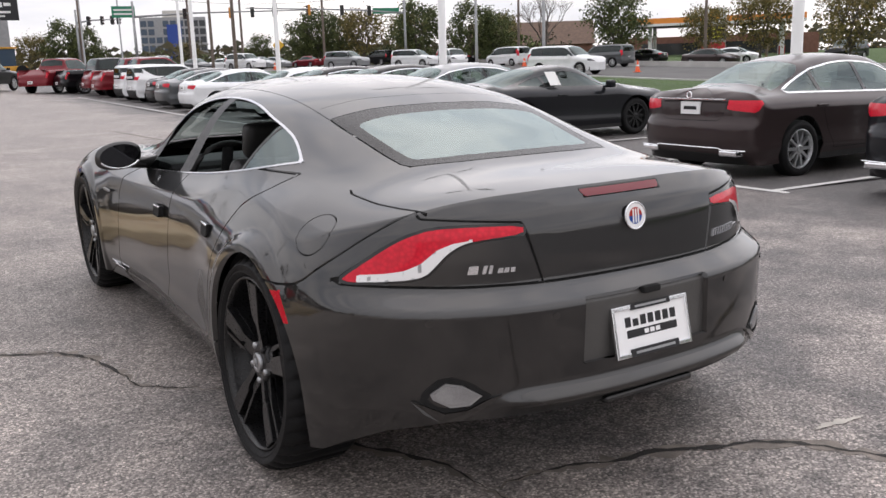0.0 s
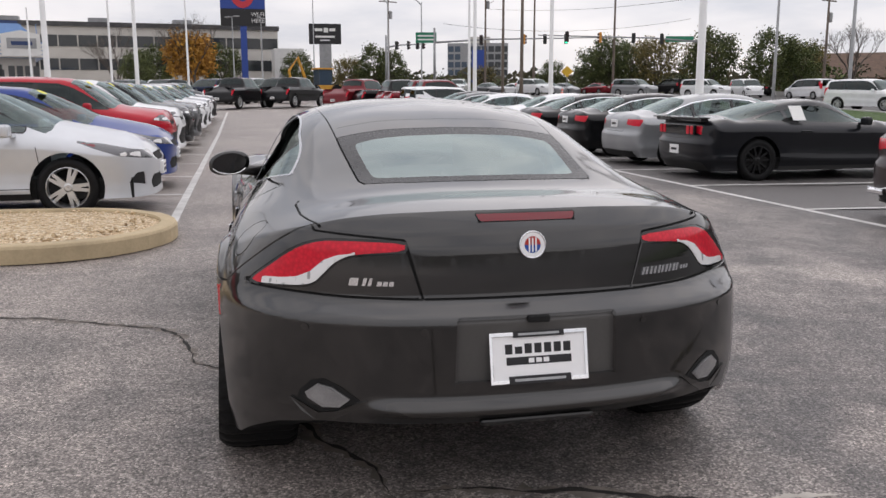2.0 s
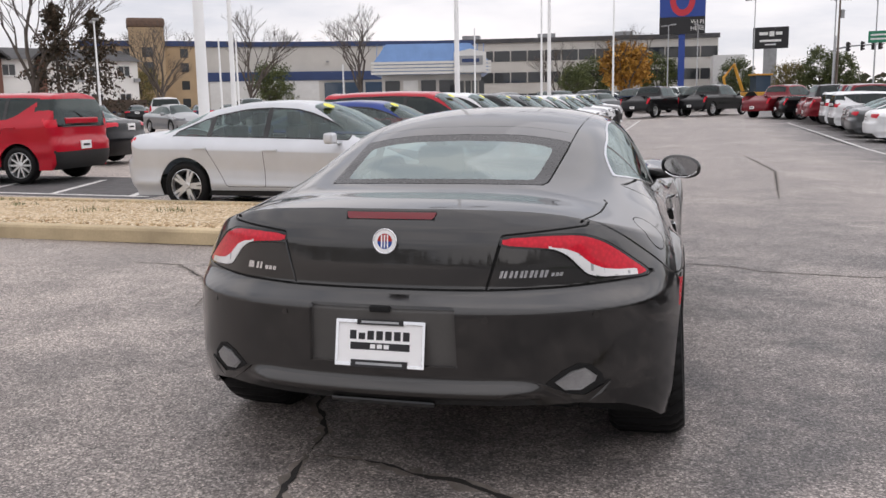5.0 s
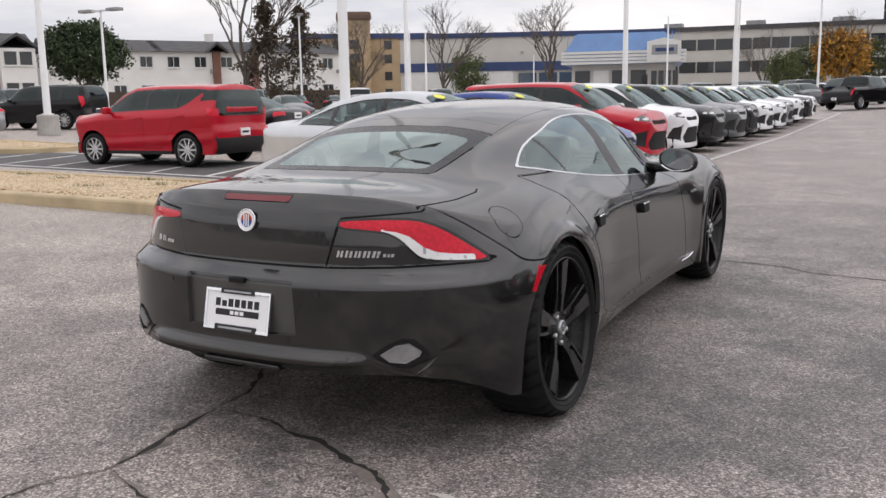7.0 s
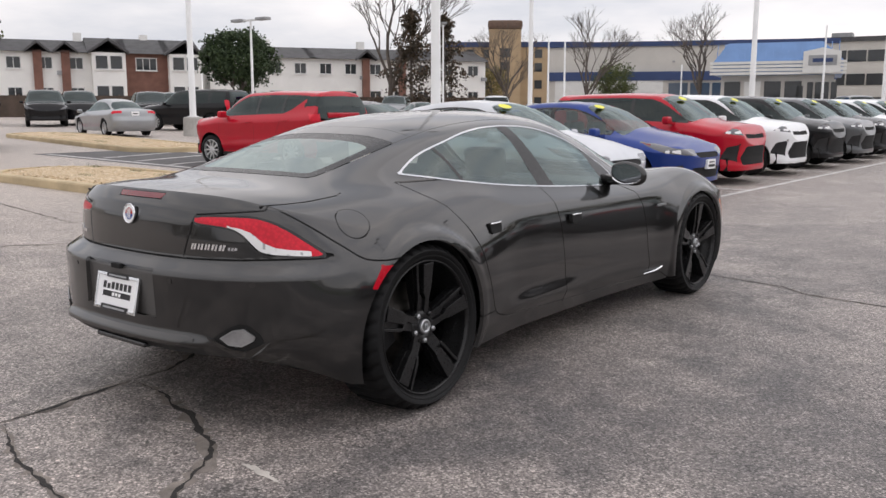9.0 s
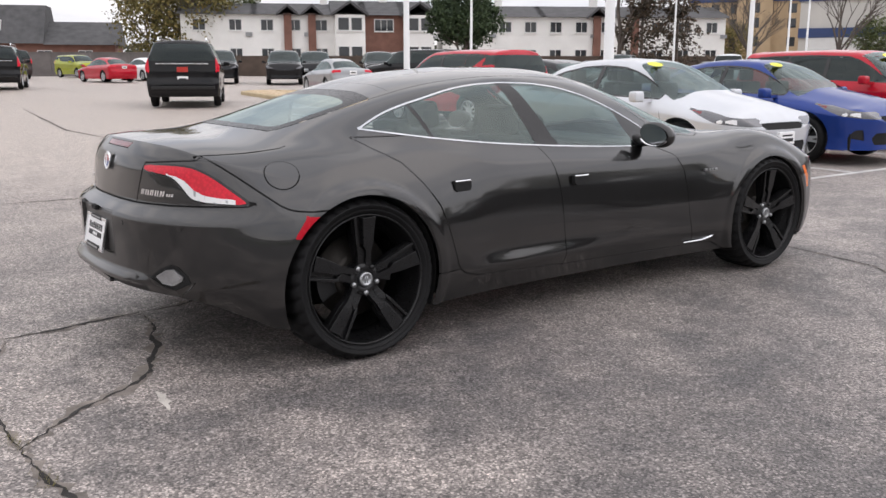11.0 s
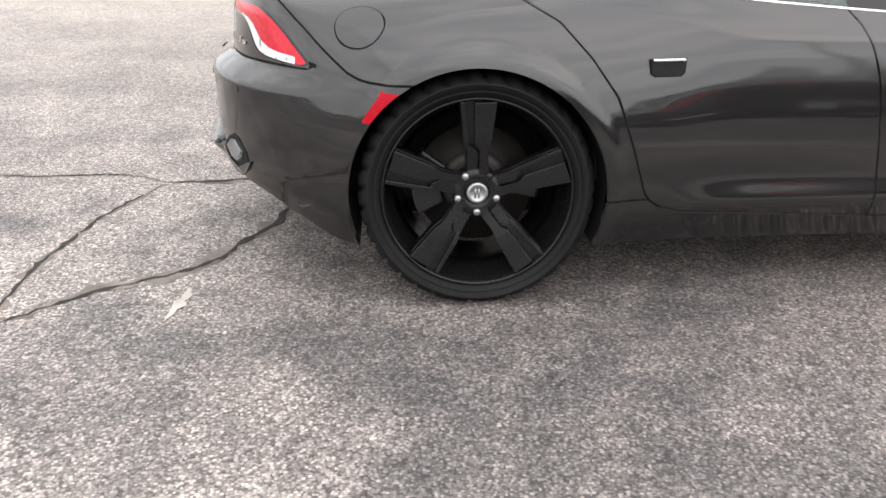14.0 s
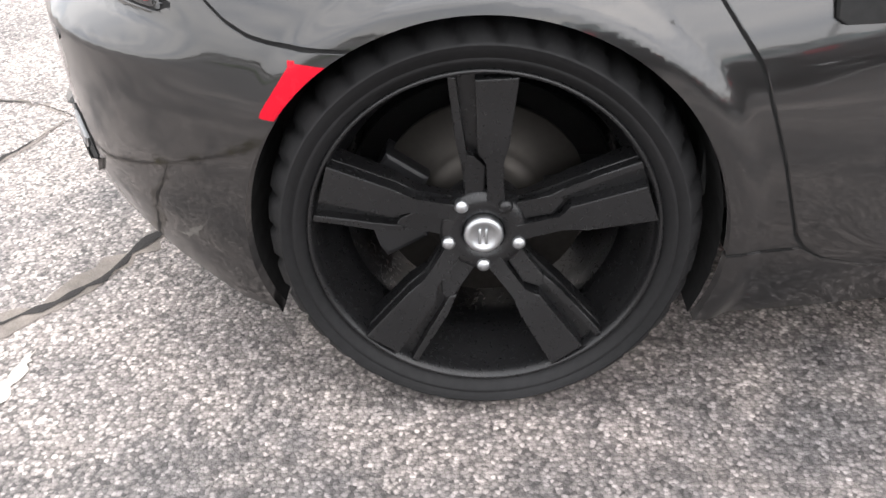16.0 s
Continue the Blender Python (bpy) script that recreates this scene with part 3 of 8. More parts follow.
# ---------- the car in the middle: a low four-door sports sedan ----------
HERO_Y = [-0.95, -0.76, -0.6, -0.3, -0.1, 0.1, 0.35, 0.6, 0.9, 1.3, 1.7, 2.1, 2.4, 2.75, 3.15, 3.5, 3.8, 4.15]
HERO_X = [0.0, 0.30, 0.48, 0.58, 0.66, 0.74, 0.80, 0.86, 0.92, 0.98]
HERO_ROWS = (
    (.965, .955, .935, .91, .885, .85, .81, .77, .71, .63), (.988, .983, .968, .95, .928, .895, .86, .82, .76, .67),
    (1.003, .998, .985, .968, .945, .915, .88, .84, .78, .69), (1.02, 1.015, 1.00, .985, .968, .945, .918, .875, .815, .73),
    (1.07, 1.06, 1.04, 1.02, .995, .968, .942, .905, .85, .77), (1.13, 1.12, 1.095, 1.068, 1.033, .99, .955, .918, .865, .785),
    (1.20, 1.19, 1.165, 1.135, 1.09, 1.025, .965, .915, .85, .76), (1.265, 1.255, 1.225, 1.195, 1.14, 1.045, .958, .90, .815, .71),
    (1.31, 1.295, 1.265, 1.235, 1.175, 1.05, .935, .868, .775, .66), (1.327, 1.312, 1.28, 1.245, 1.175, 1.035, .905, .842, .75, .62),
    (1.305, 1.29, 1.25, 1.205, 1.125, .99, .88, .822, .74, .62), (1.215, 1.195, 1.15, 1.09, 1.00, .905, .858, .812, .74, .62),
    (1.10, 1.085, 1.045, .99, .93, .885, .858, .822, .755, .64), (.955, .95, .935, .92, .91, .898, .882, .85, .79, .68),
    (.885, .885, .89, .90, .912, .918, .91, .885, .83, .72), (.82, .825, .835, .845, .85, .848, .83, .80, .74, .64),
    (.73, .73, .735, .74, .735, .72, .70, .67, .62, .55), (.58, .58, .57, .56, .55, .53, .51, .48, .45, .40))


REAR_HUB, FRONT_HUB = (0.026, 0.370), (3.15, 0.372)


def hero_rear(z, x):
    zz = [.18, .27, .33, .38, .43, .52, .62, .670, .679, .700, .721, .727, .80, .88, .93, .97, 1.0, 1.1, 1.9]
    dd = [.12, .045, .020, .006, .002, .0, -.002, -.003, .003, .037, .070, .075, .080, .088, .108, .142, .175, .30, 1.2]
    lip = .036 * np.exp(-((z - .398) / .019) ** 2) * (1 - smoothstep(.40, .58, np.abs(x)))
    return np.interp(z, zz, dd) - lip


def hero_side(y, z):
    zz = [.15, .22, .262, .285, .318, .335, .40, .50, .60, .70, .78, .84, .88, .92, .97, 1.0, 1.9]
    soft = lambda dd, k: sum(np.interp(z + h * k, zz, dd) for h in (-.03, -.018, -.006, .006, .018, .03)) / 6
    # the lower door flares out to a crease over the sill, most of all in front of the rear wheel
    flare = smoothstep(.55, .80, y) * (1 - .80 * smoothstep(1.1, 2.0, y))
    plain_door = soft([.075, .05, .034, .024, .016, .012, .009, .009, .017, .027, .038, .056, .072, .093, .13, .175, 1.2], 1)
    flared = soft([.075, .05, .032, .020, .001, .002, .016, .014, .019, .027, .038, .056, .072, .093, .13, .175, 1.2], .45)
    door = plain_door + (flared - plain_door) * flare
    arch = soft([.05, .026, .016, .010, .005, .004, .0, .0, .005, .022, .048, .078, .102, .130, .172, .205, 1.2], 1)
    w = smoothstep(0.34, 0.95, y) * (1 - smoothstep(2.45, 2.85, y))
    d = door * w + arch * (1 - w)
    # rolled flange over each wheel, fading out behind the rear one
    for (hy, hz), r, fade in ((REAR_HUB, .410, smoothstep(-.40, -.12, y)), (FRONT_HUB, .402, 1.0)):
        near = (1 - smoothstep(r + .026, r + .070, np.hypot(y - hy, z - hz + .018))) * fade
        d = d - near * (.42 * np.clip(d, 0, .08) + .004)
    return d


def hero_bottom(x, y):
    z = np.interp(y, [-.95, -.77, -.65, -.52, -.43, -.36, .36, .44, .60, 2.6, 2.75, 3.5, 3.7, 4.1], [.350, .345, .312, .252, .205, .190, .19, .19, .185, .175, .185, .20, .20, .22])
    return z


def hero_shell():
    out = superellipse_outline(-.905, -.06, 4.07, 3.38, [(-.10, .989), (-.06, .990), (.2, .989), (.45, .974), (.75, .945), (1.1, .928), (1.5, .918), (2.0, .916), (2.4, .926), (2.8, .950), (3.15, .965), (3.38, .958), (3.5, .95)])
    return Shell(HERO_Y, HERO_X, HERO_ROWS, out, hero_rear, hero_side, hero_bottom)


TAIL = [(.393, .898), (.54, .903), (.64, .900), (.70, .879), (.747, .847), (.80, .803), (.853, .758), (.848, .748), (.76, .752), (.70, .757),
        (.665, .768), (.640, .795), (.61, .829), (.58, .850), (.55, .861), (.50, .867), (.393, .876)]
DLO = [(.165, 1.034), (.3, 1.014), (.5, .985), (.84, .945), (1.23, .912), (1.6, .888), (1.95, .87), (2.16, .872), (2.17, .955), (1.95, 1.065),
       (1.71, 1.155), (1.5, 1.208), (1.32, 1.232), (1.1, 1.238), (.92, 1.230), (.75, 1.207), (.6, 1.172), (.45, 1.136), (.32, 1.098)]


LID_SEAM = [(.622, -.68), (.640, -.642), (.665, -.54), (.683, -.43), (.690, -.26), (.679, -.232)]


def joint(sk, line, half):
    """A dark joint along a line over the top of the body."""
    for off in (-half, half):
        sk.cut(line_side(line, sk.pos[:, 0], sk.pos[:, 1]) + off, {"top"})
    sk.name(lambda c: line_distance(line, c[:, 0], c[:, 1]) - half, "gap", {"top"})


def build_hero():
    car = empty("sports_sedan", label="charcoal metallic four-door sports sedan with black wheels", category="car")
    shell = hero_shell()
    sk = shell.build()
    P = lambda poly, a, b: (lambda c: poly_distance(poly, c[:, a], c[:, b]))
    G = 0.0040
    # wheel openings
    for (hy, hz), r in ((REAR_HUB, .410), (FRONT_HUB, .402)):
        f = lambda c, hy=hy, hz=hz, r=r: np.hypot(c[:, 1] - hy, c[:, 2] - hz + .018) - r
        sk.cut(f(sk.pos), {"wall"})
        sk.name(f, "hole", {"wall"})
    sk.remove("hole")
    # panels, from large to small
    sk.name(lambda c: np.full(len(c), -1.0), "fender")
    sk.region(P([(-1.3, .1), (-.15, .1), (-.15, .709), (-.25, .709), (-.30, .714), (-.335, .722), (-.372, .741), (-.45, .806), (-.512, .862), (-.59, .928), (-.64, .97), (-.70, 1.1), (-1.3, 1.1)], 1, 2), "rear_bumper", None, gap=G)
    hood = [(0, 2.80), (.60, 2.74), (.70, 2.80), (.72, 3.2), (.66, 3.75), (.4, 3.95), (0, 4.0), (-.3, 4.0), (-.3, 2.80)]
    sk.region(P(hood, 0, 1), "hood", {"top"}, gap=G)
    rear_door = [(.085, 1.0), (.16, .945), (.27, .885), (.366, .783), (.447, .67), (.507, .51), (.552, .368), (.575, .338), (.61, .316), (.69, .294), (1.325, .260),
                 (1.322, .40), (1.295, .63), (1.277, .72), (1.252, .80), (1.22, .87), (1.16, .94), (.6, 1.0)]
    front_door = [(1.16, .94), (1.22, .87), (1.252, .80), (1.277, .72), (1.295, .63), (1.322, .40), (1.325, .260), (2.0, .246), (2.42, .240), (2.36, .45), (2.34, .6), (2.31, .72), (2.24, .81), (2.07, .885), (1.6, .95)]
    sides = lambda poly: (lambda c: np.where(c[:, 0] > .5, poly_distance(poly, c[:, 1], c[:, 2]), 1.0))
    sk.region(sides(rear_door), "rear_door", None, gap=G)
    sk.region(sides(front_door), "front_door", None, gap=G)
    sk.region(P([(.3, .338), (.565, .345), (.61, .316), (.69, .294), (1.325, .260), (2.0, .246), (2.6, .238), (2.9, .1), (.3, .1)], 1, 2), "sill", {"wall"}, over={"fender"}, gap=G)
    # tail: lid, lamp panels and lamps
    lid_wall = [(-.2, .727), (.343, .728), (.392, .908), (.66, .93), (.68, 1.3), (-.2, 1.3)]
    rear_only = lambda poly: (lambda c: np.where(c[:, 1] < -.35, poly_distance(poly, c[:, 0], c[:, 2]), 1.0))
    sk.region(rear_only(lid_wall), "trunk_lid", {"wall"}, gap=G)
    lid_top = [(-.2, -1.2), (.60, -1.2), (.61, -.70)] + LID_SEAM + [(.44, -.19), (.25, -.235), (-.2, -.25)]
    sk.region(P(lid_top, 0, 1), "trunk_lid", {"top"})
    joint(sk, LID_SEAM, .0045)
    insert = [(.343, .728), (.60, .732), (.86, .741), (.872, .752), (.80, .785), (.70, .85), (.64, .885), (.392, .890)]
    sk.region(rear_only(insert), "lamp_panel", {"wall"}, gap=G)
    tail = round_poly(TAIL, 1)
    sk.region(lambda c: rear_only(tail)(c) - .008, "lamp_bezel", {"wall"})
    sk.region(rear_only(tail), "tail_lamp", {"wall"})
    strip = [(.54, .855), (.60, .82), (.64, .775), (.68, .74), (.80, .74), (.825, .75), (.818, .770), (.76, .775), (.715, .783), (.675, .803), (.633, .842), (.592, .859), (.545, .866)]
    sk.region(rear_only(strip), "lamp_strip", {"wall"}, over={"tail_lamp"})
    for k in range(13):
        x = .60 + .0195 * k
        sk.region(lambda c, x=x: np.where(c[:, 1] < -.35, np.abs(c[:, 0] - x), 1.0) - .0008, "strip_joint", {"wall"}, over={"lamp_strip"})
    sk.region(rear_only([(-.2, .957), (.155, .957), (.166, .981), (-.2, .981)]), "brake_lamp", {"wall"}, gap=.002)
    sk.region(rear_only([(-.2, .480), (.262, .480), (.256, .684), (-.2, .684)]), "plate_recess", {"wall"})
    sk.region(rear_only([(-.2, .392), (.40, .394), (.475, .412), (.44, .424), (-.2, .420)]), "bumper_lip", {"wall"})
    sk.region(rear_only([(-.2, .30), (.30, .30), (.56, .30), (.50, .372), (-.2, .372)]), "diffuser", {"wall"})
    # glazing
    DL = round_poly([DLO[0]] * 3 + DLO[1:], 2)
    sk.region(lambda c: np.where(c[:, 0] > .45, poly_distance(DL, c[:, 1], c[:, 2]), 1.0) - .0050, "window_trim", {"top"})
    dlo = lambda c: np.where(c[:, 0] > .45, poly_distance(DL, c[:, 1], c[:, 2]), 1.0)
    sk.region(dlo, "side_window", {"top"})
    sk.region(lambda c: np.where(c[:, 0] > .45, poly_distance([(1.86, 1.2), (2.3, 1.2), (2.3, .8), (2.0, .8), (1.98, .90)], c[:, 1], c[:, 2]), 1.0), "mirror_sail", {"top"}, over={"side_window"})
    sk.region(lambda c: np.where(c[:, 0] > .45, poly_distance([(1.045, 1.27), (1.135, 1.27), (1.38, .86), (1.21, .86)], c[:, 1], c[:, 2]), 1.0), "pillar", {"top"}, over={"side_window"})
    sk.region(lambda c: np.where(c[:, 0] > .45, poly_distance([(.445, 1.2), (.465, 1.2), (.545, .93), (.52, .93)], c[:, 1], c[:, 2]), 1.0), "quarter_bar", {"top"}, over={"side_window"})
    back = [(-.3, -.250), (.25, -.236), (.435, -.198), (.452, -.16), (.476, .25), (.478, .347), (.30, .365), (-.3, .372)]
    sk.region(P(back, 0, 1), "rear_frit", {"top"}, gap=.0035)
    pane = round_poly([(-.3, -.197), (.25, -.178), (.388, -.152), (.400, -.10), (.418, .20), (.405, .24), (.29, .268), (-.3, .28)], 1)
    sk.region(P(pane, 0, 1), "rear_window", {"top"})
    front = round_poly([(-.3, 1.93), (.3, 1.92), (.50, 1.88), (.56, 1.95), (.685, 2.45), (.72, 2.66), (.55, 2.74), (-.3, 2.80)], 1)
    sk.region(P(front, 0, 1), "front_frit", {"top"}, gap=.003)
    sk.region(lambda c: P(front, 0, 1)(c) + .03, "windscreen", {"top"})
    roof = [(-.3, .372), (.30, .365), (.478, .347), (.487, .6), (.495, .9), (.505, 1.3), (.49, 1.78), (.3, 1.84), (-.3, 1.85)]
    sk.region(P(roof, 0, 1), "roof", {"top"}, gap=.0035)
    joint(sk, [(-.1, .492), (.3, .485), (.46, .47)], .0016)
    # fuel door, reflector, side lamp
    fuel = np.array((.852, -.331, .867))
    sk.region(lambda c: np.linalg.norm(c - fuel, axis=1) - .077, "fuel_door", None, gap=.0030)
    sk.region(P([(-.333, .597), (-.268, .689), (-.206, .684), (-.292, .594)], 1, 2), "side_reflector", {"wall"})
    sk.region(P([(3.563, .52), (3.545, .60), (3.505, .665), (3.545, .67), (3.60, .60), (3.61, .52)], 1, 2), "side_marker", {"wall"})
    sk.region(P([(3.66, .66), (3.70, .72), (3.95, .68), (3.9, .60), (3.7, .60)], 1, 2), "head_lamp", {"wall"}, over={"fender"})
    off = {"gap": -.007, "lamp_bezel": -.003, "window_trim": .003, "plate_recess": -.018, "bumper_lip": .010, "tail_lamp": -.001, "lamp_strip": .0, "pillar": .001, "quarter_bar": .001}
    pieces = sk.pieces(offsets=off)
    spec = {"fender": ("hero_paint", .02), "rear_bumper": ("hero_paint", .02), "hood": ("hero_paint", .01), "rear_door": ("hero_paint", .012), "front_door": ("hero_paint", .012),
            "sill": ("hero_paint", .02), "trunk_lid": ("hero_paint", .012), "lamp_panel": ("hero_paint", .008), "lamp_bezel": ("black_gloss", .0), "tail_lamp": ("red_lens", .004),
            "lamp_strip": ("white_lens", .004), "brake_lamp": ("red_lens_dark", .003), "plate_recess": ("plate_panel", 0), "bumper_lip": ("hero_lip", .02), "diffuser": ("plastic", .02),
            "window_trim": ("trim_chrome", .003), "side_window": ("glass", 0), "mirror_sail": ("black_satin", 0), "pillar": ("black_satin", 0), "quarter_bar": ("black_satin", 0), "rear_frit": ("frit", 0), "rear_window": ("glass_rear", 0), "front_frit": ("black_gloss", 0),
            "windscreen": ("glass", 0), "roof": ("hero_paint", .006), "fuel_door": ("hero_paint", .006), "side_reflector": ("red_bright", .006), "side_marker": ("amber", .004),
            "strip_joint": ("steel", 0), "head_lamp": ("white_lens", 0), "gap": ("gap", 0)}
    labels = {"side_reflector": "red side reflector", "window_trim": "bright chrome window surround", "tail_lamp": "red tail lamp with clear strip", "plate_recess": "grey number plate recess",
              "roof": "dark glossy roof panel", "side_marker": "amber side marker"}
    single = {"hood", "trunk_lid", "rear_bumper", "roof", "rear_window", "windscreen", "rear_frit", "front_frit", "brake_lamp", "plate_recess", "bumper_lip", "diffuser", "gap"}
    for t, pc in pieces.items():
        if t not in spec or not pc[1]:
            continue
        m, th = spec[t]
        nm = {"rear_frit": "rear_window_border", "front_frit": "windscreen_border", "gap": "panel_joint", "lamp_strip": "lamp_strip"}.get(t, t)
        if t in single:
            sheet(nm, joined(pc, flip(pc)), M[m], car, labels.get(t, ""), th)
        else:
            ob = sheet(nm, pc, M[m], car, labels.get(t, ""), th)
            if t == "strip_joint":
                tagged(ob, kind="stuff")
            if t == "side_window":
                # on the driver's side the panes of both doors are wound down
                p, f, n = flip(pc)
                pc = p, [q for q in f if max(p[v][1] for v in q) < .50], n
                sheet(nm, pc, M[m], car, labels.get(t, ""), th)
            else:
                ob = sheet(nm, flip(pc), M[m], car, labels.get(t, ""), th)
                if t == "strip_joint":
                    tagged(ob, kind="stuff")
    return car, shell


hero, hero_skin = build_hero()


def alloy_wheel(car, hub, side, radius, width, camber=0.0):
    """A wide low-profile tyre on a black rim with five split spokes."""
    w = empty("wheel", pose(side * hub[0], hub[1], hub[2], 0, -camber, 0 if side > 0 else 180))
    w.parent = car
    tagged(w, label="satin black five-spoke wheel with a low tyre")
    seg, rim = 288, radius * 0.80
    prof = [(-width, rim - .01), (-width - .012, rim + .02), (-width - .012, radius - .025), (-width + .02, radius - .004), (-.10, radius), (-.045, radius - .003), (-.022, radius - .010), (-.006, radius - .022),
            (.002, radius - .030), (.0055, radius - .033), (.0055, radius - .035), (.003, radius - .037), (.006, radius - .052), (.004, rim + .024), (.0055, rim + .021), (.0045, rim + .016), (-.006, rim + .010), (-.012, rim), (-.03, rim - .012)]
    bm = bmesh.new()
    rings = lathe(bm, prof, seg)
    for ri, ring in enumerate(rings[3:8]):
        for k, v in enumerate(ring):
            if (k + ri) % 8 < 2:
                f = 1 - (.012, .012, .012, .011, .007)[ri] / radius
                v.co = Vector((v.co.x, v.co.y * f, v.co.z * f))
    for v in bm.verts:
        v.co.z = max(v.co.z, .001 - hub[2])
    part("tyre", bm, M["rubber"], w, smooth=True)
    bm = bmesh.new()
    lathe(bm, [(-.012, rim + .001), (-.005, rim - .002), (-.008, rim - .007), (-.030, rim - .012), (-.075, rim - .016), (-.10, rim - .034), (-width, rim - .03), (-width, rim - .06), (-.115, rim - .052)], 96)
    part("rim_barrel", bm, M["wheel_black"], w, smooth=True)
    for i in range(5):
        t = radians(90 + 72 * i)
        turn = Matrix.Rotation(t, 4, "X")
        # main bar: broad, cranked, set proud; beside it a slim rib in a groove
        for nm, poly, x0, x1 in (("spoke", [(.035, -.041), (.13, -.031), (.17, -.044), (rim - .010, -.057), (rim - .010, .059), (.17, .047), (.10, .035), (.035, .035)], -.085, -.046),
                                 ("spoke_face", [(.037, -.039), (.13, -.029), (.17, -.042), (rim - .013, -.055), (rim - .016, .014), (.156, .010), (.134, -.008), (.037, -.004)], -.050, -.016),
                                 ("spoke_shoulder", [(.040, .000), (.124, -.004), (.146, .016), (.150, .034), (.10, .032), (.040, .032)], -.050, -.027),
                                 ("spoke_rib", [(.140, .026), (rim - .014, .044), (rim - .014, .057), (.17, .045), (.13, .036)], -.050, -.024)):
            bm = bmesh.new()
            lo = [bm.verts.new((x0, r, q)) for r, q in poly]
            hi = [bm.verts.new((x1, r, q)) for r, q in poly]
            n = len(poly)
            bm.faces.new(lo[::-1])
            top = bm.faces.new(hi)
            for k in range(n):
                bm.faces.new((lo[k], lo[(k + 1) % n], hi[(k + 1) % n], hi[k]))
            bmesh.ops.bevel(bm, geom=list(top.edges), offset=.003, segments=2, profile=.6, affect="EDGES")
            for r in (.06, .08, .10, .12, .14, .16, .19, .22, .25, .275):
                bmesh.ops.bisect_plane(bm, geom=bm.verts[:] + bm.edges[:] + bm.faces[:], plane_co=(0, r, 0), plane_no=(0, 1, 0))
            for v in bm.verts:
                if v.co.x > x1 - .006:
                    u = min(1.0, max(0.0, (v.co.y - .04) / .15))
                    v.co.x += -.018 * (1 - u * u * (3 - 2 * u)) + .013 * max(0.0, (v.co.y - .13) / (rim - .13)) ** 1.5
            bmesh.ops.transform(bm, matrix=turn, verts=bm.verts)
            part(nm, bm, M["wheel_black"], w)
    bm = bmesh.new()
    lathe(bm, [(-.10, .078), (-.046, .078), (-.036, .070), (-.030, .042), (-.040, .036), (-.040, .001)], 48)
    part("hub", bm, M["wheel_black"], w, smooth=True)
    bm = bmesh.new()
    lathe(bm, [(-.040, .0345), (-.024, .0345), (-.020, .031), (-.0185, .024), (-.021, .022), (-.021, .001)], 40)
    box(bm, -.022, -.0175, -.009, -.004, -.015, .015, .001, 1)
    box(bm, -.022, -.0175, .002, .007, -.015, .015, .001, 1)
    part("centre_cap", bm, M["steel"], w, "silver centre cap", smooth=True)
    for i in range(5):
        t = radians(270 + 72 * i)
        bm = bmesh.new()
        lathe(bm, [(-.06, .0125), (-.030, .0125), (-.026, .0105), (-.023, .004), (-.023, .0005)], 12)
        part("wheel_nut", bm, M["wheel_black" if i == 2 else "steel"], w, smooth=True, m=pose(0, .064 * math.cos(t), .064 * math.sin(t)))
    bm = bmesh.new()
    lathe(bm, [(-.165, .192), (-.150, .192), (-.150, .118), (-.128, .112), (-.120, .085), (-.120, .01)], 64)
    part("brake_disc", bm, M["disc"], w, smooth=True)
    bm = bmesh.new()
    prism(bm, [(.205 * math.cos(a), .205 * math.sin(a)) for a in np.linspace(2.55, 3.65, 9)] + [(.115 * math.cos(a), .115 * math.sin(a)) for a in np.linspace(3.65, 2.55, 9)], -.185, -.118, "x", .008)
    part("brake_caliper", bm, M["black_satin"], w)
    bm = bmesh.new()
    prism(bm, [(.10, -.03), (.20, -.05), (.215, .02), (.20, .07), (.11, .05)], -.17, -.135, "x", .006)
    part("park_brake", bm, M["black_satin"], w)
    return w


def wheel_well(car, hub, side, radius):
    """A dark liner over the wheel, open towards the ground."""
    bm = bmesh.new()
    x0, x1, n = side * .60, side * .93, 36
    low = math.asin((hub[2] - .018 - .185) / radius)
    a = [-low + (math.pi + 2 * low) * k / n for k in range(n + 1)]
    rows = [[bm.verts.new((x, hub[1] + radius * math.cos(t), hub[2] - .018 + radius * math.sin(t))) for t in a] for x in (x0, x1)]
    for k in range(n):
        bm.faces.new((rows[0][k], rows[0][k + 1], rows[1][k + 1], rows[1][k]))
    bm.faces.new(rows[0])
    part("wheel_arch_liner", bm, M["gap"], car)


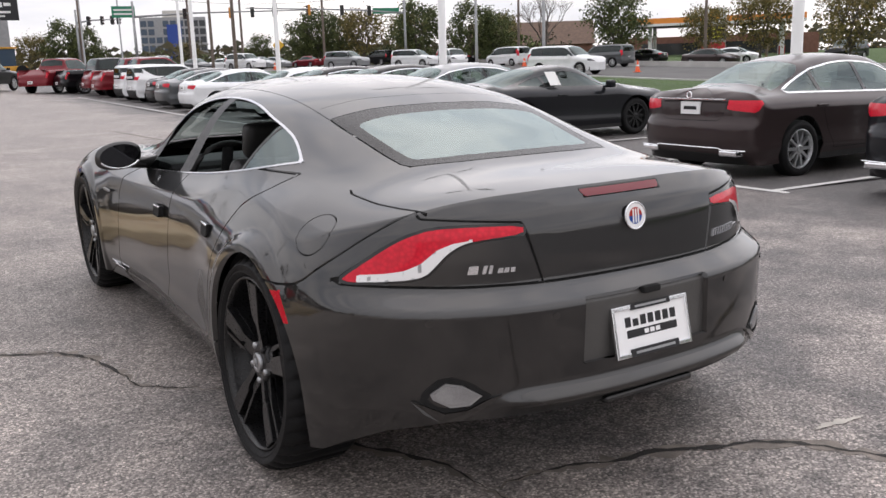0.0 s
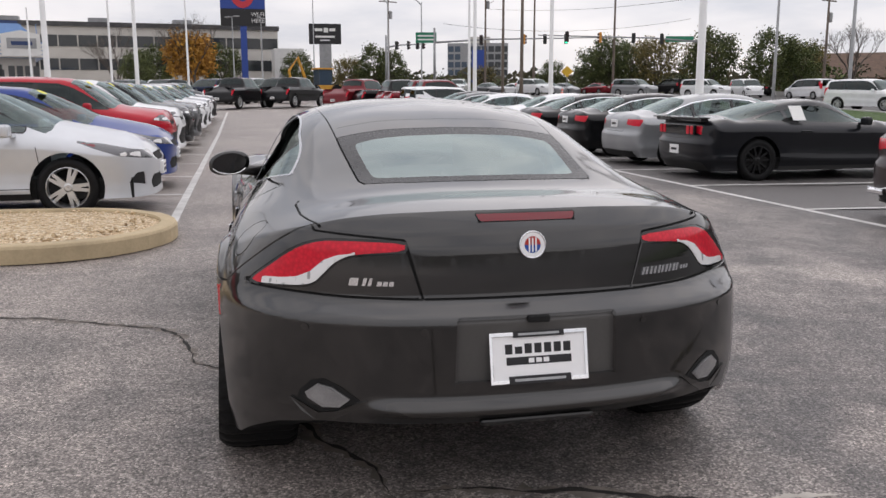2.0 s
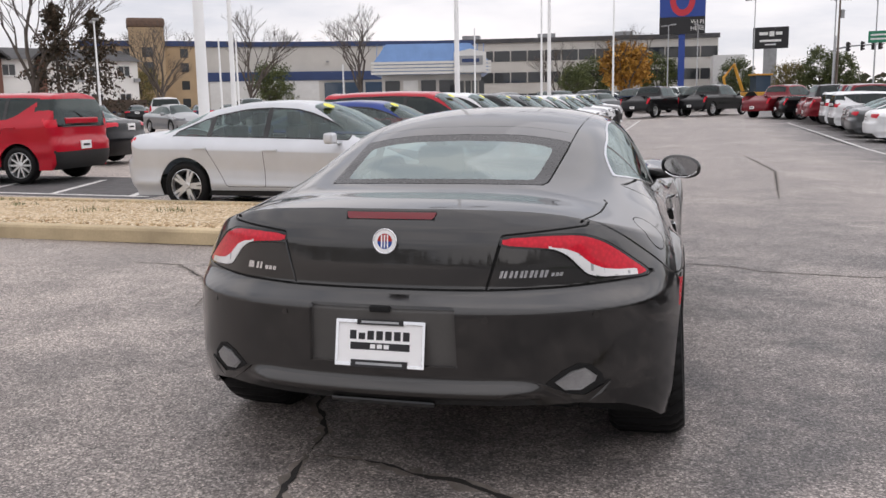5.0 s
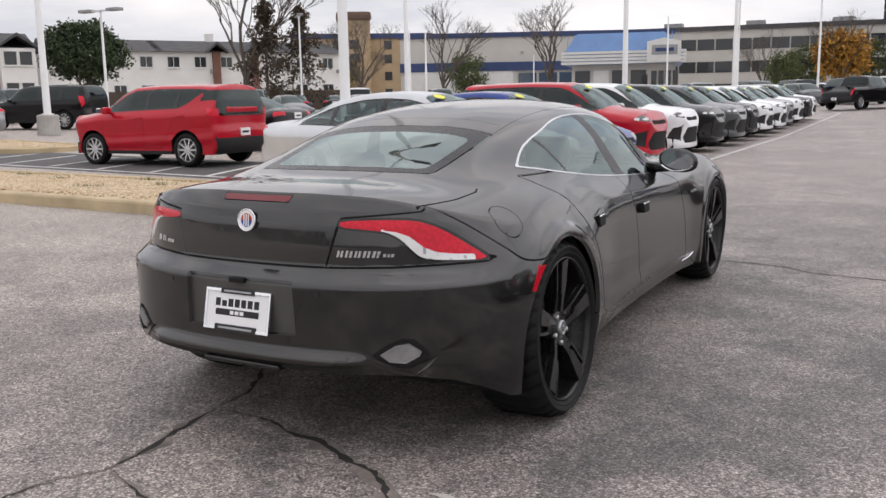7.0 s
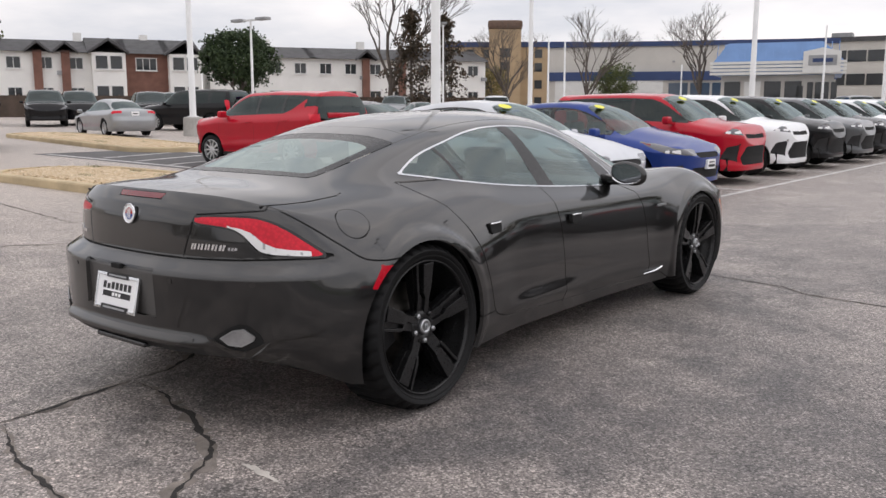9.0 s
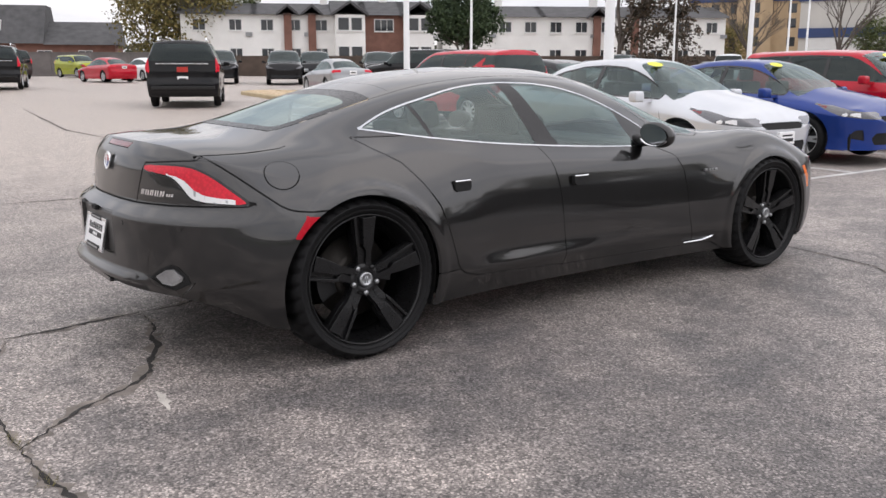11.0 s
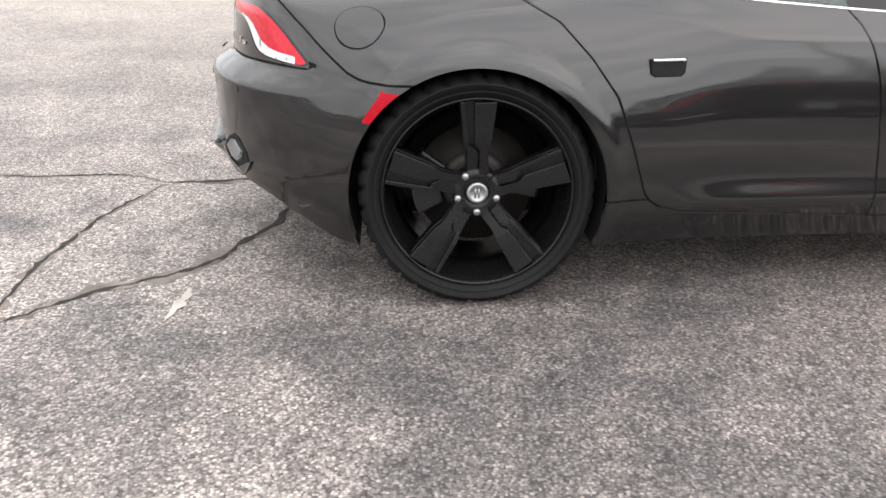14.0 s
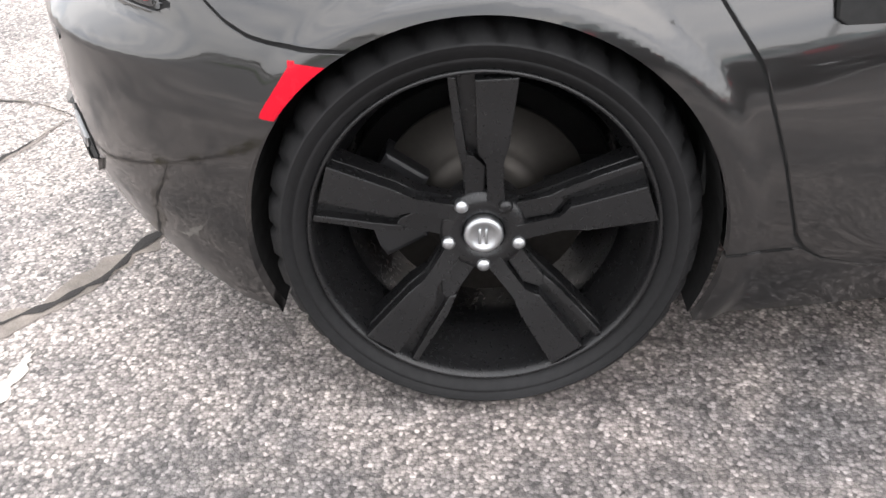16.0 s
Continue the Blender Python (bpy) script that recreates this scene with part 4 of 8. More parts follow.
def surface_patch(name, poly, lift, thick, material, car, label="", mirror=False, inner=None):
    """A solid plate that follows the tail: poly in (x, z), its face lift metres proud."""
    sh = hero_skin
    def at(x, z, d):
        s = np.linspace(0, 1.5, 600)
        w = sh.wall(s, np.full(600, z))
        k = int(np.argmin(np.abs(w[:, 0] - abs(x))))
        _, n = sh.ring(s[k:k + 1])
        return Vector((math.copysign(1, x) * (w[k, 0] + n[0, 0] * d) if x else 0.0, w[k, 1] + n[0, 1] * d, z))
    for sg in ((1, -1) if mirror else (1,)):
        bm = bmesh.new()
        hi = [bm.verts.new(at(sg * x, z, lift)) for x, z in poly]
        lo = [bm.verts.new(at(sg * x, z, lift - thick)) for x, z in poly]
        n = len(poly)
        if inner:
            ih = [bm.verts.new(at(sg * x, z, lift - thick * .6)) for x, z in inner]
            for k in range(n):
                bm.faces.new((hi[k], hi[(k + 1) % n], ih[(k + 1) % n], ih[k]))
        else:
            bm.faces.new(hi)
        for k in range(n):
            bm.faces.new((lo[k], lo[(k + 1) % n], hi[(k + 1) % n], hi[k]))
        part(name, bm, material, car, label)


def seat(car, x, y, z, tall=.62):
    s = empty("seat", pose(x, y, z))
    s.parent = car
    bm = bmesh.new()
    box(bm, -.25, .25, -.24, .26, 0, .16, .05, 3)
    part("cushion", bm, M["leather"], s, smooth=True)
    bm = bmesh.new()
    box(bm, -.24, .24, -.07, .07, 0, tall, .05, 3)
    for v in bm.verts:
        v.co.x *= 1 - .25 * max(0, v.co.z / tall) ** 2
    part("backrest", bm, M["leather"], s, smooth=True, m=pose(0, -.26, .10, 18))
    bm = bmesh.new()
    box(bm, -.13, .13, -.05, .05, 0, .17, .04, 3)
    part("headrest", bm, M["leather"], s, smooth=True, m=pose(0, -.26 - .31 * tall, .10 + .97 * tall, 12))


def hero_details(car):
    for sd in (1, -1):
        alloy_wheel(car, (.974, *REAR_HUB), sd, .377, .27, 3.0)
        alloy_wheel(car, (.945, *FRONT_HUB), sd, .376, .25)
        wheel_well(car, (.95, *REAR_HUB), sd, .410)
        wheel_well(car, (.95, *FRONT_HUB), sd, .402)
    # floor pan and cabin
    boxed("floor_pan", (-.60, .60, -.40, 3.7, .19, .27), M["gap"], car, bevel=.03)
    boxed("rear_undertray", (-.62, .62, -.60, -.36, .31, .35), M["gap"], car, bevel=.02)
    boxed("mid_undertray", (-.84, .84, .50, 2.66, .20, .24), M["gap"], car, bevel=.02)
    boxed("cabin_floor", (-.70, .70, -.25, 2.6, .27, .34), M["cabin"], car)
    boxed("parcel_shelf", (-.55, .55, -.24, .22, .80, .84), M["cabin"], car, bevel=.01)
    boxed("centre_console", (-.12, .12, .3, 2.1, .3, .62), M["cabin"], car, bevel=.03)
    bm = bmesh.new()
    box(bm, -.68, .68, 2.05, 2.55, .55, .87, .06, 3)
    part("dashboard", bm, M["cabin"], car)
    for x in (-.38, .38):
        seat(car, x, .98, .30, .50)
        seat(car, x, 1.72, .30, .56)
    st = empty("steering_wheel", pose(-.38, 1.98, .80, -68))
    st.parent = car
    bm = bmesh.new()
    n = 28
    tube(bm, [(.185 * math.cos(2 * math.pi * k / n), .185 * math.sin(2 * math.pi * k / n), 0) for k in range(n + 1)], .016, 8, False)
    part("rim", bm, M["leather"], st, smooth=True)
    bm = bmesh.new()
    box(bm, -.17, .17, -.03, .03, -.015, .015, .01)
    box(bm, -.03, .03, -.17, 0, -.015, .015, .01)
    part("spokes", bm, M["cabin"], st)
    for sd in (1, -1):
        for y0, y1 in ((.42, 1.15), (1.30, 2.2)):
            boxed("door_lining", (sd * .74 if sd > 0 else -.80, .80 if sd > 0 else -.74, y0, y1, .35, .84), M["cabin"], car, bevel=.02)
    # door mirrors
    for sd in (1, -1):
        mir = empty("door_mirror", pose(sd * .945, 1.985, .943))
        mir.parent = car
        bm = bmesh.new()
        bmesh.ops.create_uvsphere(bm, u_segments=28, v_segments=16, radius=1)
        for v in bm.verts:
            x, y, z = v.co
            y = y if y > 0 else y * .28
            f = 1 - .25 * max(0, y)
            v.co = Vector((sd * .118 * x * f + sd * .012 * y, .105 * y, (.072 * math.copysign(abs(z) ** .8, z) - .012 * x) * f))
        part("housing", bm, M["hero_paint"], mir, smooth=True)
        bm = bmesh.new()
        bmesh.ops.create_circle(bm, cap_ends=True, segments=32, radius=1)
        for v in bm.verts:
            v.co = Vector((sd * .098 * v.co.x, -.031, .056 * v.co.y + .004 - .010 * v.co.x))
        # the left glass is plain black: its dark reflection is put into the colour
        part("mirror_glass", bm, M["mirror" if sd > 0 else "black_gloss"], mir, "mirror glass" if sd > 0 else "dark mirror glass")
        bm = bmesh.new()
        tube(bm, [(sd * .105 * math.sin(a), -.026, -.066 * math.cos(a) + .002) for a in np.linspace(-1.1, 1.1, 12)], .006, 6)
        part("mirror_trim", bm, M["chrome"], mir, "chrome trim")
        bm = bmesh.new()
        tube(bm, [(-sd * .04, .015, -.035), (-sd * .11, .03, -.045), (-sd * .20, .05, -.050)], [.034, .032, .040], 12)
        part("stalk", bm, M["hero_lip"], mir, smooth=True)
    # door handles: dark pockets with a bright bar on top
    for sd in (1, -1):
        for y, z, x, turn in ((.600, .760, .931, 6.0), (1.430, .726, .9115, 1.0)):
            h = empty("door_handle", pose(sd * x, y, z, 0, -9 * sd, sd * turn))
            h.parent = car
            bm = bmesh.new()
            prism(bm, [(-.056, .022), (.056, .022), (.052, -.020), (.040, -.032), (-.040, -.032), (-.054, -.022)], -.030 * sd, .001 * sd, "x", .002)
            part("pocket", bm, M["gap"], h)
            bm = bmesh.new()
            box(bm, *sorted((-.02 * sd, .005 * sd)), -.052, .052, .013, .022, .004, 3)
            part("bar", bm, M["chrome"], h, "chrome bar", smooth=True)
    # side flash, emblem
    for sd in (1, -1):
        bm = bmesh.new()
        tube(bm, [(sd * .903, 2.33, .262), (sd * .905, 2.50, .262), (sd * .908, 2.58, .275), (sd * .915, 2.68, .315)], [.004, .008, .010, .003], 8)
        part("sill_flash", bm, M["chrome"], car, "chrome sill flash")
        for k, (dy, w) in enumerate(((0, .03), (.04, .02), (.07, .018), (.095, .03))):
            boxed("emblem_bar", (sd * .9205 - .006, sd * .9205 + .006, 2.47 + dy, 2.47 + dy + w, .698, .712), M["steel"], car, bevel=.002)
    # black tube added along the gap beside the boot lid, to darken it
    def deck(x, y):
        rows = [np.interp(x, HERO_X, r) for r in HERO_ROWS]
        return float(np.interp(y, HERO_Y, rows))
    for sd in (1, -1):
        bm = bmesh.new()
        ys = np.linspace(-.642, -.26, 24)
        pts = list(zip(np.interp(ys, [-.642, -.54, -.43, -.26], [.640, .665, .683, .690]), ys))
        tube(bm, [(sd * p[0], p[1], deck(p[0], p[1]) - .0025) for p in pts], .0048, 6)
        part("lid_gap_strip", bm, M["gap"], car, "black rubber seal")
    # tail badges as plain bright bars
    def bars(x0, z, items, mat="chrome"):
        for dx, w, h in items:
            x = x0 + dx
            surface_patch("badge_bar", [(x, z), (x + w, z), (x + w + .25 * h, z + h), (x + .25 * h, z + h)], .004, .010, M[mat], car)
    bars(.385, .768, [(i * .032 + d, .009, .024) for i in range(5) for d in (0, .0145)])
    bars(.385 + .164, .770, [(0, .010, .012), (.013, .010, .012), (.026, .010, .012)])
    bars(-.562, .768, [(0, .026, .007), (0, .026, .024), (.040, .010, .024), (.056, .010, .024), (.082, .014, .014), (.100, .014, .014), (.118, .014, .014)])
    # round enamel badge
    b = empty("round_badge", pose(0, -.8225, .888, 90 - 6, 0, 0))
    b.parent = car
    bm = bmesh.new()
    lathe(bm, [(-.006, .038), (.004, .044), (.008, .0425), (.006, .0385), (.004, .0385)], 40, "z")
    part("badge_ring", bm, M["chrome"], b, smooth=True)
    bm = bmesh.new()
    prism(bm, [(.0385 * math.cos(a), .0385 * math.sin(a)) for a in np.linspace(0, 2 * math.pi, 37)[:-1]], .0, .005, "z")
    part("badge_field", bm, M["white_plate"], b)
    bm = bmesh.new()
    prism(bm, [(.026 * math.cos(a), .026 * math.sin(a)) for a in np.linspace(math.pi, 2 * math.pi, 18)], .005, .0065, "z")
    part("badge_field", bm, M["blue_enamel"], b)
    bm = bmesh.new()
    prism(bm, [(.026 * math.cos(a), .026 * math.sin(a)) for a in np.linspace(0, math.pi, 18)], .005, .0065, "z")
    part("badge_field", bm, M["red_enamel"], b)
    bm = bmesh.new()
    for x in (-.013, -.0025, .008):
        box(bm, x, x + .0045, -.022, .022, .0065, .008)
    part("badge_bar", bm, M["white_plate"], b)
    # number plate in a bright frame, its lettering as bars
    pl = empty("number_plate", pose(0, -.903, .552, 90 - 12, 0, 0))
    pl.parent = car
    boxed("plate", (-.150, .150, -.070, .070, .0, .004), M["white_plate"], pl, "white dealer plate", bevel=.002)
    bm = bmesh.new()
    for d in ((-.158, .158, .066, .079), (-.158, .158, -.079, -.066), (-.158, -.148, -.07, .07), (.148, .158, -.07, .07)):
        box(bm, d[0], d[1], d[2], d[3], -.003, .009, .002)
    part("plate_frame", bm, M["chrome"], pl, "chrome plate frame")
    for d in ((-.082, .082, .062, .080), (-.100, .100, -.080, -.056)):
        boxed("frame_tab", (d[0], d[1], d[2], d[3], .004, .0105), M["ink"], pl, bevel=.001)
    for i in range(7):
        boxed("lettering_bar", (-.108 + i * .0314, -.085 + i * .0314, .012, .012 + (.022 if i == 1 else .030), .004, .0048), M["ink"], pl)
    boxed("lettering_bar", (-.105, .105, -.022, .002, .004, .0048), M["ink"], pl)
    for i in range(3):
        boxed("lettering_bar", (-.034 + i * .024, -.016 + i * .024, -.017, -.003, .0048, .0054), M["white_plate"], pl)
    boxed("lettering_bar", (-.082, .082, -.072, -.064, .0105, .0111), M["steel"], pl)
    boxed("lettering_bar", (-.066, .066, .068, .075, .0105, .0111), M["steel"], pl)
    boxed("lid_latch", (-.035, .035, -.908, -.885, .660, .682), M["gap"], car, bevel=.006)
    boxed("lower_trim", (-.185, .185, -.905, -.85, .338, .360), M["black_gloss"], car, bevel=.008)
    # exhaust outlets
    rim_o = [(.546, .424), (.60, .466), (.650, .487), (.685, .480), (.722, .442), (.728, .412), (.680, .378), (.622, .382), (.580, .402)]
    rim_i = [(.573, .427), (.624, .462), (.665, .470), (.703, .438), (.696, .420), (.654, .394), (.604, .398)]
    mesh_i = [(.582, .427), (.627, .457), (.663, .464), (.694, .437), (.688, .424), (.651, .401), (.609, .404)]
    lip = [(.520, .426), (.552, .417), (.610, .386), (.664, .375), (.718, .404), (.746, .416), (.716, .376), (.672, .347), (.624, .351), (.564, .390)]
    surface_patch("exhaust_recess", rim_o, .0025, .012, M["gap"], car, "black recess round the exhaust outlet", mirror=True)
    surface_patch("exhaust_rim", rim_i, .0055, .012, M["steel"], car, "bright rim of the exhaust outlet", mirror=True)
    surface_patch("exhaust_mesh", mesh_i, .0075, .012, M["mesh_grey"], car, "grey mesh exhaust outlet", mirror=True)
    surface_patch("exhaust_lip", lip, .009, .020, M["hero_lip"], car, mirror=True)
    # parking sensors
    for x, z in ((.355, .643), (-.355, .643), (.70, .648), (-.70, .648)):
        surface_patch("parking_sensor", [(x + .011 * math.cos(a), z + .011 * math.sin(a)) for a in np.linspace(0, 6.283, 13)[:-1]], .0025, .006, M["hero_lip"], car)


hero_details(hero)


# ---------- the other cars ----------
def side_profile(prof, belt, roof_w, belt_w, half, stations=26):
    """Heights over a car's plan from its middle line, its belt line and its widths."""
    ys = np.linspace(prof[0][0], prof[-1][0], stations)
    py, pz = np.array(prof).T
    zc = np.interp(ys, py, pz)
    by, bz = np.array(belt).T
    zb = np.interp(ys, by, bz)
    xs = [0, half * .3, half * .5, half * .62, half * .72, half * .80, half * .87, half * .93, half * .98, half * 1.03]
    rows = []
    for c, b in zip(zc, zb):
        h = c - b
        row = []
        for x in xs:
            if h > .10:
                r, w = roof_w, belt_w
                if x <= r:
                    z = c - (.045 + .05 * min(1, h)) * (x / r) ** 2.4
                elif x <= w:
                    e = c - (.045 + .05 * min(1, h))
                    z = e + (b - e) * ((x - r) / (w - r)) ** .92
                else:
                    z = b - .13 * ((x - w) / (half - w)) ** 1.6
            else:
                z = min(c, b + .10) - .045 * (x / belt_w) ** 2 if x <= belt_w else min(c - .045, b - .0) - .13 * ((x - belt_w) / (half - belt_w)) ** 1.6
            row.append(z)
        rows.append(row)
    return list(ys), xs, rows


CAR_KINDS = {
    "sedan": dict(L=4.64, W=1.80, axles=(-1.30, 1.40), wheel=.325, bottom=.20,
                  prof=[(-2.34, .86), (-2.28, .97), (-2.1, 1.03), (-1.78, 1.065), (-1.45, 1.20), (-1.1, 1.335), (-.6, 1.42), (-.1, 1.435), (.3, 1.41), (.6, 1.335), (.95, 1.17), (1.27, 1.01), (1.5, .975), (1.95, .88), (2.2, .75), (2.34, .55)],
                  belt=[(-2.3, .96), (-1.5, .96), (0, .92), (1.2, .88), (2.3, .70)], roof=.50, beltw=.76, back=(-1.80, -1.14), screen=(.38, 1.24), dlo=(-1.50, .98), pillars=(-.98, -.16), tail=((.50, .78), (.84, .965)), head=((1.70, 2.18), (.62, .80))),
    "box": dict(L=4.20, W=1.82, axles=(-1.28, 1.30), wheel=.33, bottom=.24,
                prof=[(-2.13, 1.24), (-2.10, 1.36), (-2.06, 1.50), (-1.95, 1.575), (-1.4, 1.605), (-.4, 1.615), (.28, 1.59), (.55, 1.51), (.85, 1.34), (1.12, 1.155), (1.3, 1.11), (1.75, 1.065), (1.98, .99), (2.09, .85), (2.13, .55)],
                belt=[(-2.1, 1.16), (-1.3, 1.12), (0, 1.08), (1.1, 1.04), (2.1, .88)], roof=.62, beltw=.80, back=None, screen=(.36, 1.12), dlo=(-1.66, 1.0), pillars=(-.98, -.18), tail=((.70, .86), (.97, 1.12)), head=((1.60, 2.03), (.85, .97))),
    "suv": dict(L=5.15, W=2.04, axles=(-1.50, 1.60), wheel=.40, bottom=.30,
                prof=[(-2.60, 1.42), (-2.55, 1.62), (-2.48, 1.79), (-2.3, 1.86), (-1.5, 1.90), (0, 1.89), (.45, 1.85), (.7, 1.74), (1.1, 1.42), (1.3, 1.27), (1.5, 1.24), (2.2, 1.18), (2.5, 1.05), (2.6, .7)],
                belt=[(-2.6, 1.24), (0, 1.20), (1.3, 1.16), (2.6, .95)], roof=.68, beltw=.87, back=None, screen=(.5, 1.28), dlo=(-2.25, 1.1), pillars=(-1.4, -.35, .3), tail=((.90, 1.05), (.98, 1.52)), head=((2.1, 2.56), (.85, 1.05))),
    "coupe": dict(L=4.79, W=1.92, axles=(-1.33, 1.39), wheel=.355, bottom=.18,
                  prof=[(-2.42, .90), (-2.38, .99), (-2.2, 1.05), (-1.85, 1.075), (-1.5, 1.13), (-1.0, 1.26), (-.5, 1.35), (-.1, 1.375), (.2, 1.35), (.45, 1.26), (.8, 1.09), (1.0, 1.02), (1.5, .985), (2.0, .90), (2.3, .77), (2.42, .55)],
                  belt=[(-2.4, .98), (-1.3, .99), (0, .95), (1.0, .93), (2.4, .75)], roof=.46, beltw=.78, back=(-1.72, -.72), screen=(.22, .98), dlo=(-1.30, .82), pillars=(-.72,), tail=((.40, .70), (.79, .93)), head=((1.85, 2.28), (.62, .76))),
    "saloon": dict(L=4.94, W=1.86, axles=(-1.48, 1.46), wheel=.345, bottom=.20,
                   prof=[(-2.49, .90), (-2.43, 1.02), (-2.2, 1.09), (-1.8, 1.12), (-1.45, 1.26), (-1.1, 1.38), (-.6, 1.455), (-.1, 1.465), (.35, 1.43), (.65, 1.35), (1.0, 1.18), (1.3, 1.04), (1.6, 1.0), (2.05, .92), (2.35, .78), (2.49, .55)],
                   belt=[(-2.4, .99), (-1.5, .99), (0, .95), (1.2, .92), (2.4, .75)], roof=.52, beltw=.78, back=(-1.82, -1.12), screen=(.42, 1.26), dlo=(-1.62, 1.12), pillars=(-1.02, -.12), tail=((.52, .86), (.80, .955)), head=((1.85, 2.35), (.66, .82))),
    "pickup": dict(L=5.80, W=2.02, axles=(-1.75, 1.90), wheel=.42, bottom=.42,
                   prof=[(-2.92, 1.18), (-2.85, 1.30), (-2.0, 1.31), (-1.02, 1.32), (-.93, 1.75), (-.8, 1.88), (0, 1.94), (.6, 1.92), (.9, 1.80), (1.3, 1.45), (1.5, 1.30), (1.8, 1.27), (2.6, 1.2), (2.85, 1.05), (2.92, .7)],
                   belt=[(-2.9, 1.28), (-1, 1.28), (0, 1.26), (1.4, 1.22), (2.9, 1.0)], roof=.64, beltw=.86, back=(-.99, -.84), screen=(.68, 1.46), dlo=(-.78, 1.30), pillars=(.12,), tail=((.86, 1.05), (.80, 1.15)), head=((2.4, 2.88), (.85, 1.08))),
    "van": dict(L=4.95, W=1.98, axles=(-1.45, 1.55), wheel=.35, bottom=.26,
                prof=[(-2.50, 1.55), (-2.46, 1.75), (-2.38, 1.86), (-1.5, 1.92), (0, 1.92), (.8, 1.86), (1.1, 1.72), (1.6, 1.30), (1.9, 1.12), (2.3, 1.02), (2.45, .85), (2.5, .6)],
                belt=[(-2.5, 1.15), (0, 1.12), (1.6, 1.05), (2.5, .8)], roof=.72, beltw=.87, back=None, screen=(.92, 1.75), dlo=(-2.2, 1.5), pillars=(-1.2, .1), tail=((.80, 1.02), (.95, 1.5)), head=((2.0, 2.45), (.75, .95))),
}


def car_wheel_meshes():
    out = {}
    for key, mat, n in (("alloy", "alloy", 10), ("dark", "wheel_black", 10), ("five", "alloy", 5)):
        bm = bmesh.new()
        lathe(bm, [(-.20, .60), (-.21, .66), (-.20, .95), (-.14, 1.0), (-.05, 1.0), (-.008, .94), (.0, .82), (-.012, .70), (-.02, .66)], 28)
        tyre = bpy.data.meshes.new("tyre")
        bm.to_mesh(tyre), bm.free()
        tyre.materials.append(M["rubber"])
        tyre.polygons.foreach_set("use_smooth", [True] * len(tyre.polygons))
        bm = bmesh.new()
        lathe(bm, [(-.015, .70), (-.012, .665), (-.05, .63), (-.16, .60), (-.17, .02)], 28)
        for i in range(n):
            t = 2 * math.pi * i / n
            poly = [(.08, -.06), (.64, -.045), (.64, .045), (.08, .06)] if n == 10 else [(.08, -.10), (.64, -.15), (.64, -.04), (.40, -.01), (.40, .01), (.64, .04), (.64, .15), (.08, .10)]
            before = set(bm.verts)
            prism(bm, poly, -.075, -.03, "x")
            bmesh.ops.transform(bm, matrix=Matrix.Rotation(t, 4, "X"), verts=[v for v in bm.verts if v not in before])
        lathe(bm, [(-.09, .15), (-.03, .15), (-.022, .10), (-.022, .01)], 16)
        bmesh.ops.recalc_face_normals(bm, faces=bm.faces)
        rim = bpy.data.meshes.new("rim")
        bm.to_mesh(rim), bm.free()
        rim.materials.append(M[mat])
        rim.materials.append(M["gap"])
        rim.polygons.foreach_set("material_index", [1 if p.center.x < -.14 else 0 for p in rim.polygons])
        out[key] = (tyre, rim)
    return out


WHEELS = car_wheel_meshes()


